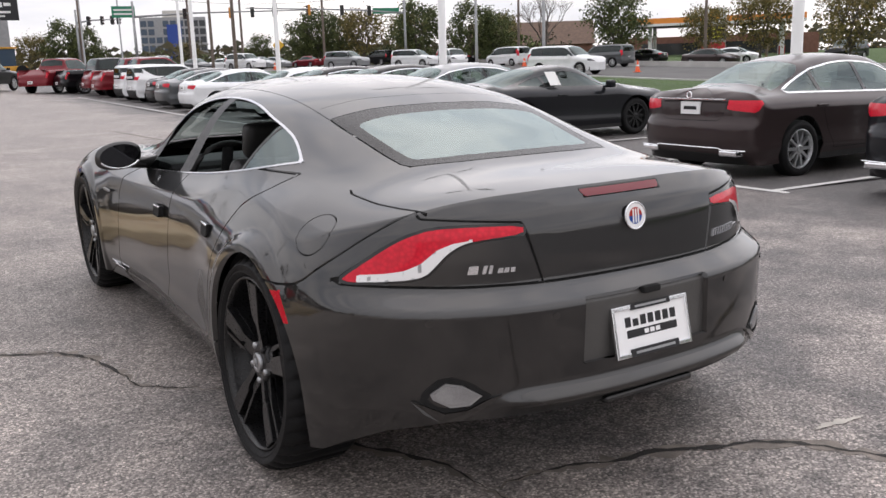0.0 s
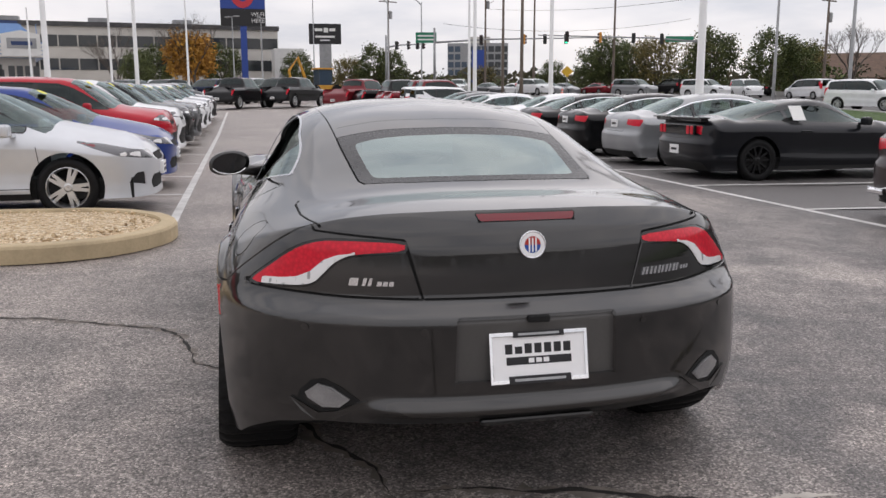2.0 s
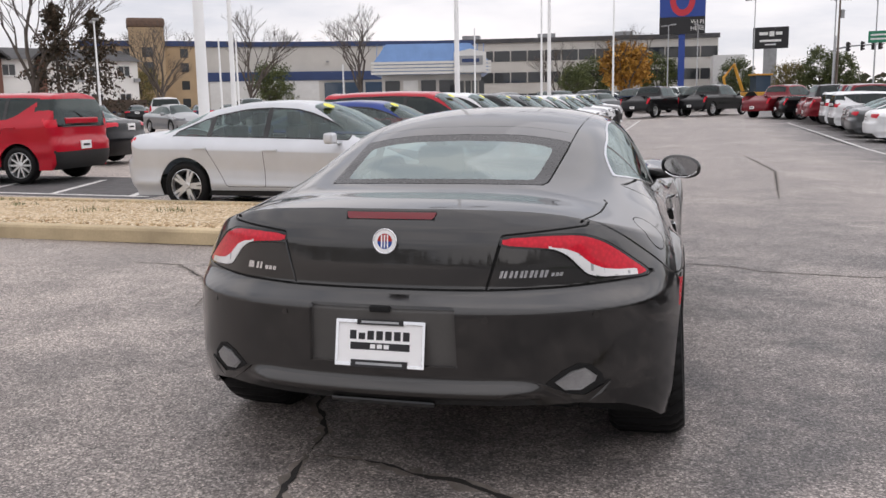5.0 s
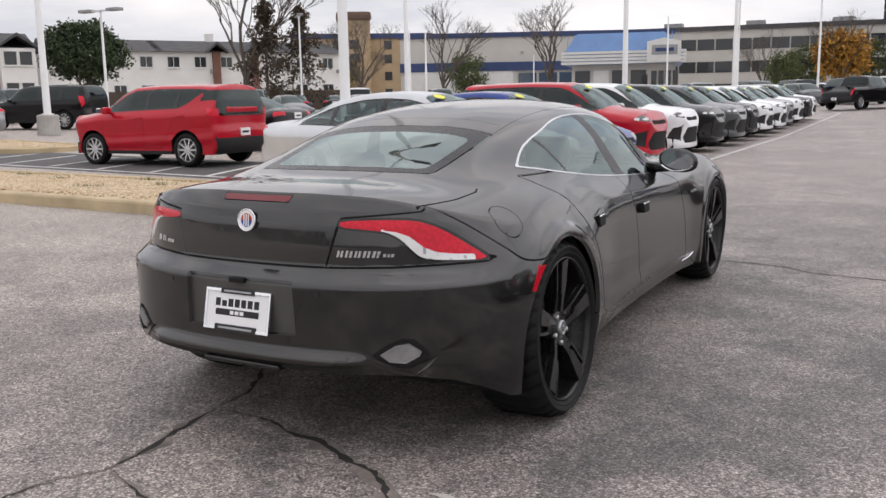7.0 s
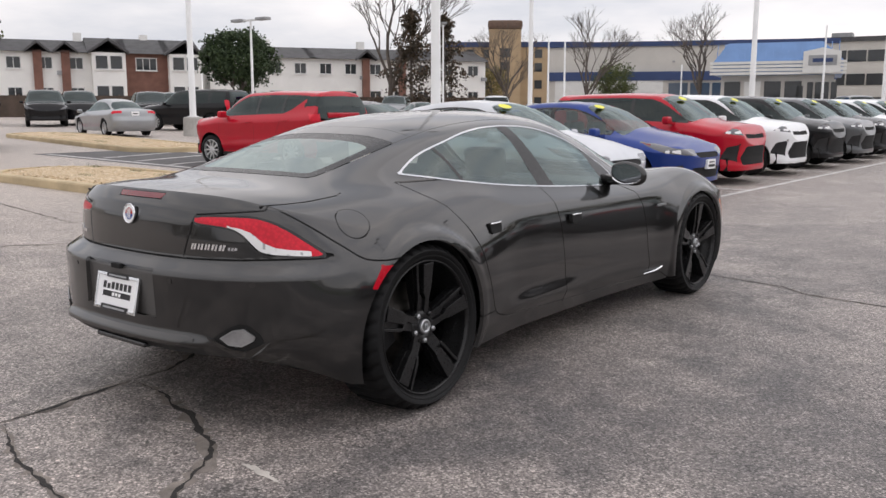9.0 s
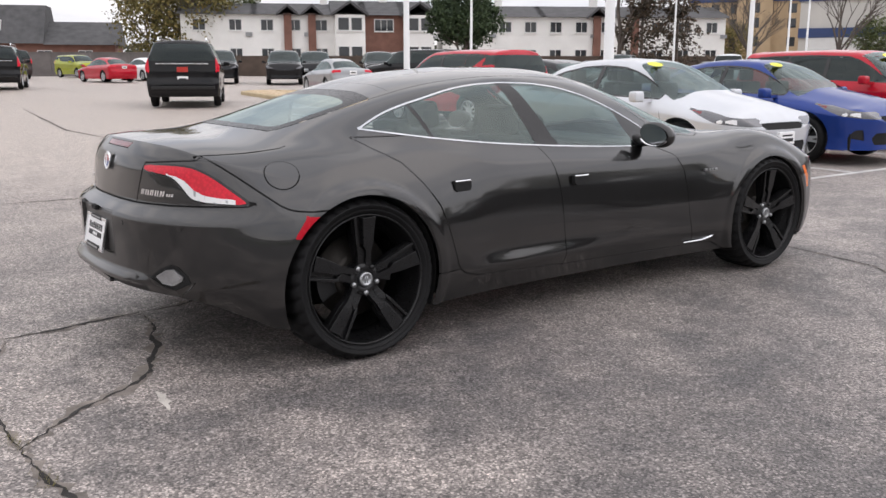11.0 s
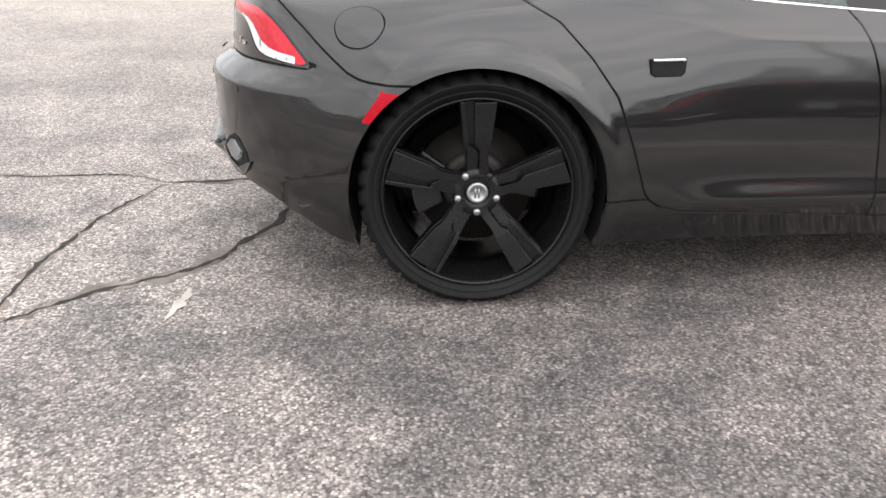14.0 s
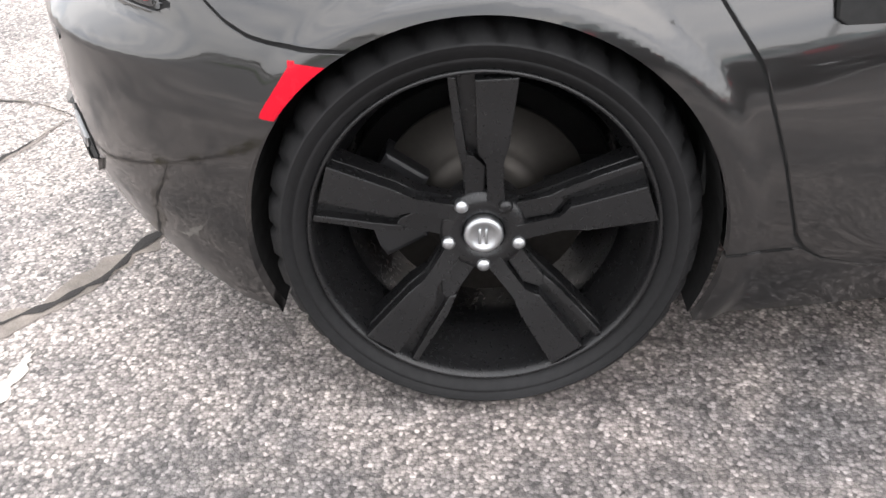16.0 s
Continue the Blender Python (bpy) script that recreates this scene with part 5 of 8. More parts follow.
def make_car(name, kind, paint, label, wheels="alloy", fine=True, glaze="glass_dark", category="car", lift=0.0, grille="gap"):
    """A parked car, built round its own middle and facing +y."""
    k = CAR_KINDS[kind]
    if kind == "box":
        q = .935
        k = dict(k, L=k["L"] * q, axles=tuple(v * q for v in k["axles"]), prof=[(y * q, z) for y, z in k["prof"]], belt=[(y * q, z) for y, z in k["belt"]], screen=tuple(v * q for v in k["screen"]), dlo=tuple(v * q for v in k["dlo"]), pillars=tuple(v * q for v in k["pillars"]), head=(tuple(v * q for v in k["head"][0]), k["head"][1]))
    L, half, bot = k["L"] / 2, k["W"] / 2, k["bottom"]
    car = empty(name, label=label, category=category)
    ys, xs, rows = side_profile(k["prof"], k["belt"], k["roof"] * half / .9, k["beltw"] * half / .9, half)
    boxy = k["back"] is None
    out = superellipse_outline(-L, -L + (.30 if boxy else .45), L, L - .62, [(-L, half), (-L + .45, half), (-.5, half), (.5, half * .995), (L - .62, half * .985), (L, half * .97)], 5.0 if boxy else 3.2, 3.0)
    top_z = max(z for _, z in k["prof"])
    def rear(z, x):
        if boxy:
            return np.interp(z, [bot, .35, .50, .72, .78, 1.0, top_z - .35, top_z - .08, top_z, 3], [.12, .03, .0, .0, .04, .035, .06, .12, .22, 3.0])
        return np.interp(z, [bot, .33, .48, .66, .72, .85, .95, 1.02, 1.1, 3], [.14, .03, .0, .0, .045, .055, .07, .12, .30, 3.0])
    def side(y, z):
        b = np.interp(y, *np.array(k["belt"]).T)
        return np.interp(z - b, [-1.2, -.70, -.60, -.52, -.40, -.22, -.12, -.05, .02, .1, 1.5], [.08, .055, .018, .030, .034, .012, .004, .008, .03, .08, 1.6])
    sh = Shell(ys, xs, rows, out, rear, side, lambda x, y: np.full(len(y), bot), .03)
    sk = sh.build(*((.045, 20, 24) if fine else (.10, 11, 14)), y_rear=-L + .8, y_front=L - .9)
    sk.name(lambda c: np.full(len(c), -1.0), "body")
    wr = k["wheel"]
    for ay in k["axles"]:
        f = lambda c, ay=ay: np.hypot(c[:, 1] - ay, c[:, 2] - wr) - wr - .055
        sk.cut(f(sk.pos), {"wall"})
        sk.name(f, "hole", {"wall"})
    sk.remove("hole")
    P = lambda poly, a, b: (lambda c: poly_distance(poly, c[:, a], c[:, b]))
    rz = lambda y: np.interp(y, *np.array(k["prof"]).T)
    bz = lambda y: np.interp(y, *np.array(k["belt"]).T)
    d0, d1 = k["dlo"]
    yy = np.linspace(d0, d1, 14)
    low = [(y, bz(y) + .035 + (.30 * max(0.0, 1 - (y - d0) / .50) if kind == "box" else 0.0)) for y in yy]
    top = [(y, max(bz(y) + .05, min(rz(y + .10), rz(y - .10)) - .115)) for y in yy[::-1]]
    dlo = low + top
    sidef = lambda poly: (lambda c: np.where(c[:, 0] > half * .35, poly_distance(poly, c[:, 1], c[:, 2]), 1.0))
    if fine:
        sk.region(lambda c: sidef(dlo)(c) - .018, "window_trim", {"top"})
    sk.region(sidef(dlo), "side_window", {"top"})
    for i, py in enumerate(k["pillars"]):
        sk.region(sidef([(py - .035, .5), (py + .035, .5), (py + .015, 2.2), (py - .055, 2.2)]), ("rear_pillar", "pillar", "front_pillar")[i], {"top"}, over={"side_window"})
    s0, s1 = k["screen"]
    rw, bw = k["roof"] * half / .9, k["beltw"] * half / .9
    sk.region(P([(-.3, s0), (rw - .05, s0 + .03), (bw - .06, s1 - .06), (bw - .16, s1), (-.3, s1 + .04)], 0, 1), "windscreen", {"top"})
    if k["back"]:
        b0, b1 = k["back"]
        sk.region(P([(-.3, b0), (bw - .16, b0 + .04), (rw + .03, b1 - .12), (rw - .05, b1), (-.3, b1 + .04)], 0, 1), "rear_window", {"top"})
    else:
        rearw = lambda poly: (lambda c: np.where(c[:, 1] < -L + .45, poly_distance(poly, c[:, 0], c[:, 2]), 1.0))
        zw = .99 if kind == "box" else bz(-L) + .06
        sk.region(rearw([(-.3, zw), (bw - (.02 if kind == "box" else .10), zw), (rw + (.08 if kind == "box" else -.02), top_z - .14), (-.3, top_z - .12)]), "rear_window")
    rearf = lambda poly: (lambda c: np.where(c[:, 1] < -L + .55, poly_distance(poly, c[:, 0], c[:, 2]), 1.0))
    frontf = lambda poly: (lambda c: np.where(c[:, 1] > L - .75, poly_distance(poly, c[:, 0], c[:, 2]), 1.0))
    (tx0, tx1), (tz0, tz1) = k["tail"]
    tx1 = max(tx1, half * .96) if kind != "coupe" else .70
    slant = .05 if not boxy else .02
    lampf = lambda c: np.where(c[:, 1] < -L + .6, np.maximum(poly_distance([(tx0, tz0 + slant), (tx1 + (.1 if kind != "coupe" else 0), tz0), (tx1 + (.1 if kind != "coupe" else 0), tz1), (tx0 + .02, tz1)], c[:, 0], c[:, 2]), c[:, 1] - .5 * (c[:, 2] - tz0) + L - (.16 if boxy else .20)), 1.0)
    sk.region(lampf, "tail_lamp")
    if fine and not boxy:
        ln = [(-.1, .715), (.40, .715), (.47, .76), (.53, .93), (.56, .99)]
        for off in (-.004, .004):
            sk.cut(np.where(sk.pos[:, 1] < -L + .35, line_side(ln, sk.pos[:, 0], sk.pos[:, 2]), 1.0) + off, {"wall"})
        sk.name(lambda c: np.where(c[:, 1] < -L + .35, line_distance(ln, c[:, 0], c[:, 2]), 1.0) - .004, "lid_joint", {"wall"}, {"body"})
    if fine:
        sk.region(rearf([(-.3, bot - .1), (half * .82, bot - .1), (half * (.93 if kind == "box" else .78), .56 if kind == "box" else .33), (-.3, .56 if kind == "box" else .33)]), "rear_apron", {"wall"}, over={"body"})
        sk.region(frontf([(-.3, .34), (half * .60, .34), (half * .67, .46), (half * .52, .66), (-.3, .68)] if boxy else [(-.3, .26), (half * .55, .27), (half * .62, .36), (half * .55, .43), (-.3, .43)]), "grille", {"wall"}, over={"body"})
        sk.region(frontf([(half * .72, .40), (half * .93, .44), (half * .90, .66), (half * .70, .70)] if boxy else [(half * .72, .33), (half * .90, .36), (half * .86, .47), (half * .76, .48)]), "fog_recess", {"wall"}, over={"body"} if boxy or kind == "sedan" else {"none"})
        sk.region(P([(k["axles"][0], bot - .1), (k["axles"][1], bot - .1), (k["axles"][1], bot + .07), (k["axles"][0], bot + .07)], 1, 2), "sill_trim", {"wall"}, over={"body"})
        gap = .0045
        a0, a1 = k["axles"]
        seams = [[(k["pillars"][-1], 1.2), (k["pillars"][-1] + .03, .4), (k["pillars"][-1] + .03, bot + .12)], [(s1 - .16, 1.1), (s1 - .10, .5), (s1 - .12, bot + .12)], [(a0 + .62, bot + .12), (s1 - .12, bot + .12)]]
        if len(k["pillars"]) > 1:
            seams.append([(k["pillars"][0] - .1, 1.1), (a0 + .36, .78), (a0 + .52, .5), (a0 + .62, bot + .12)])
        for ln in seams:
            f = line_side(ln, sk.pos[:, 1], sk.pos[:, 2])
            sk.cut(f - gap, {"wall"})
            f = line_side(ln, sk.pos[:, 1], sk.pos[:, 2])
            sk.cut(f + gap, {"wall"})
            sk.name(lambda c, ln=ln: line_distance(ln, c[:, 1], c[:, 2]) - gap, "panel_joint", {"wall"}, {"body", "sill_trim"})
    hz0, hz1 = k["head"][1]
    hy0, hy1 = k["head"][0]
    lens = [(hy0, hz1 + .03), (hy0 + .1, hz0 + .05), (hy1 + .2, hz0 - .03), (hy1 + .2, hz1 - .06), (hy1 - .1, hz1)]
    if kind == "sedan":
        lens = [(1.50, .815), (1.70, .735), (1.95, .655), (2.40, .60), (2.40, .69), (2.05, .735), (1.75, .795)]
    headf = lambda c: np.where(c[:, 0] > half * .46, poly_distance(lens, c[:, 1], c[:, 2]), 1.0)
    sk.region(headf, "head_lamp", None if kind == "sedan" else {"wall"})
    if kind == "sedan" and fine:
        sk.region(lambda c: np.maximum(headf(c) + .012, c[:, 1] - 1.70), "turn_lamp", None, over={"head_lamp"})
    if fine:
        for a, eye in ((.19, "low_beam"), (.075, "high_beam")):
            sk.region(lambda c, a=a: np.where(c[:, 0] > half * .42, poly_distance([(hy1 - a - .05, hz0 + .06), (hy1 - a - .04, hz0 + .038), (hy1 - a + .04, hz0 + .03), (hy1 - a + .04, hz0 + .065), (hy1 - a, hz0 + .085)], c[:, 1], c[:, 2]), 1.0), eye, {"wall"}, over={"head_lamp"})
        sk.region(frontf([(-.3, .575), (half * .40, .58), (half * .47, .625), (half * .45, .66), (-.3, .665)] if kind == "sedan" else [(-.3, hz0 - .06), (half * .50, hz0 - .05), (half * .52, hz1 - .09), (-.3, hz1 - .11)]), "grille", {"wall", "top"}, over={"body"})
    pieces = sk.pieces(offsets={"panel_joint": -.004, "lid_joint": -.004, "side_window": -.004, "grille": -.012, "fog_recess": -.015, "window_trim": .001})
    spec = {"body": "paint_" + paint, "side_window": "glass_dark" if kind == "box" else glaze, "pillar": "black_gloss", "rear_pillar": "black_gloss", "front_pillar": "black_gloss", "windscreen": glaze, "rear_window": "glass_dark" if kind == "box" else glaze, "tail_lamp": "red_lens", "head_lamp": "head_glass", "low_beam": "white_lens", "high_beam": "white_lens", "grille": grille,
            "turn_lamp": "red_lens_dark", "fog_recess": "black_satin", "rear_apron": "plastic", "sill_trim": "plastic", "panel_joint": "gap", "lid_joint": "gap", "window_trim": "chrome" if kind in ("saloon",) else "black_gloss"}
    for t, pc in pieces.items():
        if not pc[1]:
            continue
        if t in ("side_window", "pillar", "rear_pillar", "front_pillar", "tail_lamp", "head_lamp", "panel_joint", "low_beam", "high_beam", "turn_lamp", "fog_recess", "window_trim", "sill_trim"):
            sheet(t, pc, M[spec[t]], car)
            sheet(t, flip(pc), M[spec[t]], car)
        else:
            sheet(t, joined(pc, flip(pc)), M[spec[t]], car, thick=.015 if t == "body" else 0)
    # running gear
    tyre, rim = WHEELS[wheels]
    for ay in k["axles"]:
        for sd in (1, -1):
            w = empty("wheel", pose(sd * (half - .035), ay, wr, 0, 0, 0 if sd > 0 else 180))
            w.parent = car
            w.scale = (1.0, wr, wr)
            part("tyre", tyre, None, w)
            part("rim", rim, None, w)
    boxed("underbody", (-half + .10, half - .10, -L + .25, L - .25, bot, bot + .22), M["gap"], car)
    boxed("cabin", (-rw + .02, rw - .02, d0 + .15, s1 - .25, bot + .22, bz(0) - .12), M["cabin"], car)
    if fine:
        for y in (d0 + .75, .15):
            for x in (-.38, .38):
                bm = bmesh.new()
                box(bm, x - .23, x + .23, y - .10, y + .05, .55, bz(0) + .18, .05, 2)
                box(bm, x - .12, x + .12, y - .12, y - .02, bz(0) + .19, min(top_z - .14, bz(0) + .36), .03, 2)
                part("seat", bm, M["leather"], car)
    for sd in (1, -1):
        mz = bz(s1) + .06
        bm = bmesh.new()
        box(bm, *sorted((sd * (half + .01), sd * (half + .20))), s1 - .46, s1 - .33, mz - .06, mz + .08, .05, 3)
        box(bm, *sorted((sd * (half - .12), sd * (half + .05))), s1 - .38, s1 - .33, mz - .06, mz - .02)
        part("door_mirror", bm, M["paint_" + paint], car)
        if fine:
            for hy in ([d0 + .45, k["pillars"][-1] + .12] if len(k["pillars"]) > 1 else [k["pillars"][-1] + .25]):
                zz = bz(hy) - .13
                x = half - .002
                boxed("door_handle", (min(sd * (x - .03), sd * (x + .02)), max(sd * (x - .03), sd * (x + .02)), hy - .10, hy + .10, zz - .015, zz + .015), M["paint_" + paint], car, bevel=.008)
    if kind == "box" and fine:
        boxed("tailgate_insert", (-.50, .50, -L + .028, -L + .12, 1.04, 1.15), M["paint_" + paint], car, bevel=.03, seg=3)
        boxed("tailgate_step", (-.60, .60, -L + .024, -L + .12, .985, 1.005), M["black_gloss"], car, bevel=.01)
    zp = .86 if not boxy else .66 if kind == "box" else .80
    zp = .52 if kind == "coupe" else .62 if kind == "pickup" else zp
    yp = -L + (.055 if zp > .7 else .0)
    boxed("number_plate", (-.15, .15, yp - .018, yp + .03, zp - .075, zp + .075), M["white_plate"], car, bevel=.004)
    boxed("lettering_bar", (-.10, .10, yp - .021, yp - .015, zp - .02, zp + .02), M["ink"], car)
    return car


def recolour(car, paint, glaze=None):
    """Gives a copy its own paint."""
    for o in car.children_recursive:
        if o.type == "MESH" and o.material_slots and o.material_slots[0].material and o.material_slots[0].material.name.endswith("_paint"):
            o.material_slots[0].link = "OBJECT"
            o.material_slots[0].material = M["paint_" + paint]
    return car


# ---------- cars on the lot ----------
def face(yaw, x, y):
    return pose(x, y, gz(x, y), 0, 0, yaw)


def sticker(car, x, y, z, rx):
    bm = bmesh.new()
    prism(bm, [(.14 * math.cos(a), .062 * math.sin(a)) for a in np.linspace(0, 2 * math.pi, 25)[:-1]], -.002, .002, "z")
    return part("windscreen_sticker", bm, M["sticker"], car, "yellow oval sticker", m=pose(x, y, z, rx))


# the row that noses up to the lane from the west side
silver = make_car("compact_sedan", "sedan", "silver", "silver compact sedan with a yellow windscreen sticker", "five", glaze="glass", category="car")
sticker(silver, .37, .58, 1.345, -28)
boxed("front_plate", (-.155, .155, 2.30, 2.345, .40, .545), M["white_plate"], silver, "white dealer plate", bevel=.004)
boxed("lettering_bar", (-.12, .12, 2.343, 2.347, .43, .47), M["ink"], silver)
boxed("lettering_bar", (-.10, .10, 2.343, 2.347, .495, .515), M["ink"], silver)
silver.matrix_world = face(-90, -4.12, 7.55)
blue = recolour(copy_thing(silver, face(-90, -4.12, 10.25)), "blue")
tagged(blue, label="blue compact sedan with a yellow windscreen sticker", group="cars nosed up to the lane")
tagged(silver, group="cars nosed up to the lane")
red = make_car("box_hatchback", "box", "red", "bright red boxy hatchback with a yellow sticker", "alloy", glaze="glass")
sticker(red, .25, .60, 1.50, -32)
red.matrix_world = face(-90, -3.95, 12.95)
tagged(red, group="cars nosed up to the lane")
for i, col in enumerate(("white", "black", "grey", "black", "white", "white", "lightgrey", "white", "black", "white")):
    c = recolour(copy_thing(red, face(-90 + (.4 if i % 2 else -.3), -3.95 + .05 * (i % 3), 15.6 + 2.66 * i)), col)
    tagged(c, label=col.replace("lightgrey", "light grey") + " boxy hatchback with a yellow windscreen sticker")
# the red hatchback that stands across behind them
tagged(recolour(copy_thing(red, face(94, -11.6, 10.1)), "red"), label="bright red boxy hatchback parked behind the island", group="cars behind the island")

# the row east of the lane, tails to the lane
must = make_car("sports_coupe", "coupe", "gunmetal", "dark grey sports coupe with black wheels and a tail spoiler", "dark")
bm = bmesh.new()
box(bm, -.82, .82, -2.42, -2.20, 1.052, 1.074, .010)
box(bm, -.80, .80, -2.36, -2.22, 1.00, 1.06, .01)
part("spoiler", bm, M["black_gloss"], must)
boxed("tail_panel", (-.62, .62, -2.385, -2.33, .78, .94), M["black_gloss"], must, bevel=.01)
for x in (-.55, -.42, .42, .55):
    boxed("lamp_bar", (x - .045, x + .045, -2.395, -2.34, .79, .93), M["red_lens"], must, bevel=.01)
boxed("window_notice", (-.004, .004, -.12, .12, -.15, .15), M["paper"], must, "white paper notice", m=pose(.775, -.56, 1.135, 0, -37, 0))
must.matrix_world = face(-90, 8.9, 10.73)
merc = make_car("executive_saloon", "saloon", "maroon", "dark brown executive saloon with chrome trim", "alloy", glaze="glass")
boxed("boot_trim", (-.52, .52, -2.455, -2.40, .955, .975), M["chrome"], merc, "chrome boot trim", bevel=.005)
bm = bmesh.new()
tube(bm, [(x, -2.475 + .10 * (abs(x) / .9) ** 3, .40 - .02 * (abs(x) > .5)) for x in np.linspace(-.82, .82, 24)], .0065, 6)
part("bumper_trim", bm, M["chrome"], merc, "chrome bumper trim")
for x in (-.62, .62):
    boxed("exhaust_tip", (x - .13, x + .13, -2.47, -2.30, .31, .38), M["chrome"], merc, "chrome exhaust tip", bevel=.02)
bm = bmesh.new()
lathe(bm, [(-2.452, .045), (-2.466, .042), (-2.466, .034), (-2.452, .032)], 24, "y")
part("round_badge", bm, M["chrome"], merc, "round chrome badge", m=pose(0, 0, 1.015))
merc.matrix_world = face(-90, 8.76, 4.8)
tagged(recolour(copy_thing(merc, face(-90, 8.85, 1.77)), "gunmetal"), label="dark grey saloon with chrome trim", group="cars tail to the lane")
for ob in (must, merc):
    tagged(ob, group="cars tail to the lane")
malibu = make_car("family_sedan", "saloon", "lightgrey", "silver family sedan with red tail lamps", "alloy", glaze="glass")
malibu.matrix_world = face(-90, 9.07, 13.65)
tagged(malibu, group="cars tail to the lane")
for y, col, word in ((16.6, "black", "black"), (19.5, "black", "black"), (22.4, "white", "white"), (28.3, "white", "white"), (31.2, "grey", "dark grey"), (33.9, "black", "black")):
    tagged(recolour(copy_thing(malibu, face(-90 + (y % 1 - .4), 9.0 + (y % .3), y)), col), label=word + " family sedan with red tail lamps")
small_suv = make_car("small_suv", "box", "white", "white small SUV with dark glass", "alloy")
small_suv.matrix_world = face(-90, 8.7, 36.6)
tagged(small_suv, group="cars tail to the lane")
copy_thing(small_suv, face(-90, 8.7, 39.2))

# pick-ups and large cars
pickup = make_car("pickup_truck", "pickup", "darkred", "dark red pick-up truck seen from the tail", "alloy", fine=False, category="truck")
pickup.matrix_world = face(-88, 9.3, 43.0)
tagged(pickup, group="pick-up trucks")
for x, y, yaw, col, word in ((8.6, 50.0, -80, "black", "black"), (6.6, 52.5, -45, "darkred", "dark red"), (9.4, 46.2, -88, "darkred", "dark red"), (2.6, 55.4, -32, "black", "black"), (-1.0, 54.0, -26, "black", "black"), (-8.5, 84, 100, "white", "white"), 
                             (-14, 92, 95, "black", "black")):
    tagged(recolour(copy_thing(pickup, face(yaw, x, y)), col), label=word + " pick-up truck at the end of the lot")
big = make_car("large_suv", "suv", "black", "black full-size SUV with its tail to the island", "alloy", fine=True)
big.matrix_world = face(66, -22.6, 7.9)
boxed("tailgate_trim", (-.72, .72, -2.578, -2.50, 1.205, 1.235), M["chrome"], big, "chrome strip", bevel=.006)
boxed("dealer_plate", (-.15, .15, -2.575, -2.50, .99, 1.13), M["red_enamel"], big, "red dealer plate", bevel=.004)
for x in (-.66, .66):
    bm = bmesh.new()
    tube(bm, [(x, -2.0, 1.86), (x, -1.9, 1.945), (x, .2, 1.945), (x, .35, 1.86)], .022, 6)
    part("roof_rail", bm, M["chrome"], big, "bright roof rail")
boxed("bumper_step", (-.86, .86, -2.66, -2.45, .52, .60), M["plastic"], big, bevel=.02)
tagged(big, group="cars in the back lot")
tagged(copy_thing(big, face(75, -40, 5.6)), label="black full-size SUV far across the lot")

# the back lot: far rows
far_sedan = make_car("far_sedan", "sedan", "grey", "grey sedan parked in the back lot", "alloy", fine=False)
far_suv = make_car("far_suv", "suv", "black", "black SUV parked in the back lot", "alloy", fine=False)
far_box = make_car("far_hatchback", "box", "white", "white hatchback parked in the back lot", "alloy", fine=False)
far_van = make_car("passenger_van", "van", "white", "white passenger van on the road", "alloy", fine=False, category="van")
far_van.matrix_world = face(170, 50, 79)
far_sedan.matrix_world = face(79, -28.6, 16.4)
far_suv.matrix_world = face(108, -31.5, 22.4)
far_box.matrix_world = face(-90, -6.0, 84)
for o in (far_sedan, far_suv, far_box):
    tagged(o, group="cars in the back lot")
recolour(far_sedan, "lightgrey")
tagged(far_sedan, label="silver sedan parked in the back lot")
rng = random.Random(11)
WORDS = {"lightgrey": "silver", "black": "black", "white": "white", "grey": "grey", "red": "red", "darkred": "dark red", "navy": "navy blue", "green": "lime green", "maroon": "dark brown"}
def far_car(x, y, yaw, col, kind=None):
    src = kind or rng.choice((far_sedan, far_suv, far_box, far_sedan))
    c = recolour(copy_thing(src, face(yaw, x, y)), col)
    what = {far_sedan: "sedan", far_suv: "SUV", far_box: "hatchback", far_van: "van"}[src]
    tagged(c, label=WORDS[col] + " " + what + " parked far across the lot")
    return c
for x, y, yaw, col, kind in ((-42.0, 20.6, -116, "black", far_suv), (-43.6, 23.4, -116, "black", far_suv), (-45.0, 18.0, -112, "black", far_suv), (-41.5, 26.6, -118, "black", far_suv), (-43.5, 29.5, -118, "grey", far_suv), (-46.5, 33.0, -122, "black", far_suv), (-49.0, 36.5, -125, "navy", far_suv),
                             (-30.0, 30.5, -125, "black", far_sedan), (-27.0, 33.5, -125, "grey", far_sedan), (-24.0, 36.0, -125, "lightgrey", far_sedan), (-34.0, 37.0, -125, "navy", far_sedan), (-50.0, 13.0, 100, "red", far_sedan), (-63.5, 14.8, -75, "green", far_box),
                             (-53.0, 16.2, 100, "white", far_sedan), (-60.0, 9.5, 90, "maroon", far_suv), (-55.5, 19.5, -112, "black", far_suv), (-14.0, 14.5, 94, "black", far_sedan), (-16.5, 17.5, 94, "grey", far_sedan)):
    far_car(x, y, yaw, col, kind)
for i in range(26):
    x = -40 + 1.75 * i + rng.uniform(-.3, .3)
    far_car(x, 46 + .50 * (x + 40) + rng.uniform(-1, 1) + (7 if i % 2 else 0), rng.choice((35, -145)), rng.choice(("black", "white", "grey", "lightgrey", "navy", "black", "grey")))
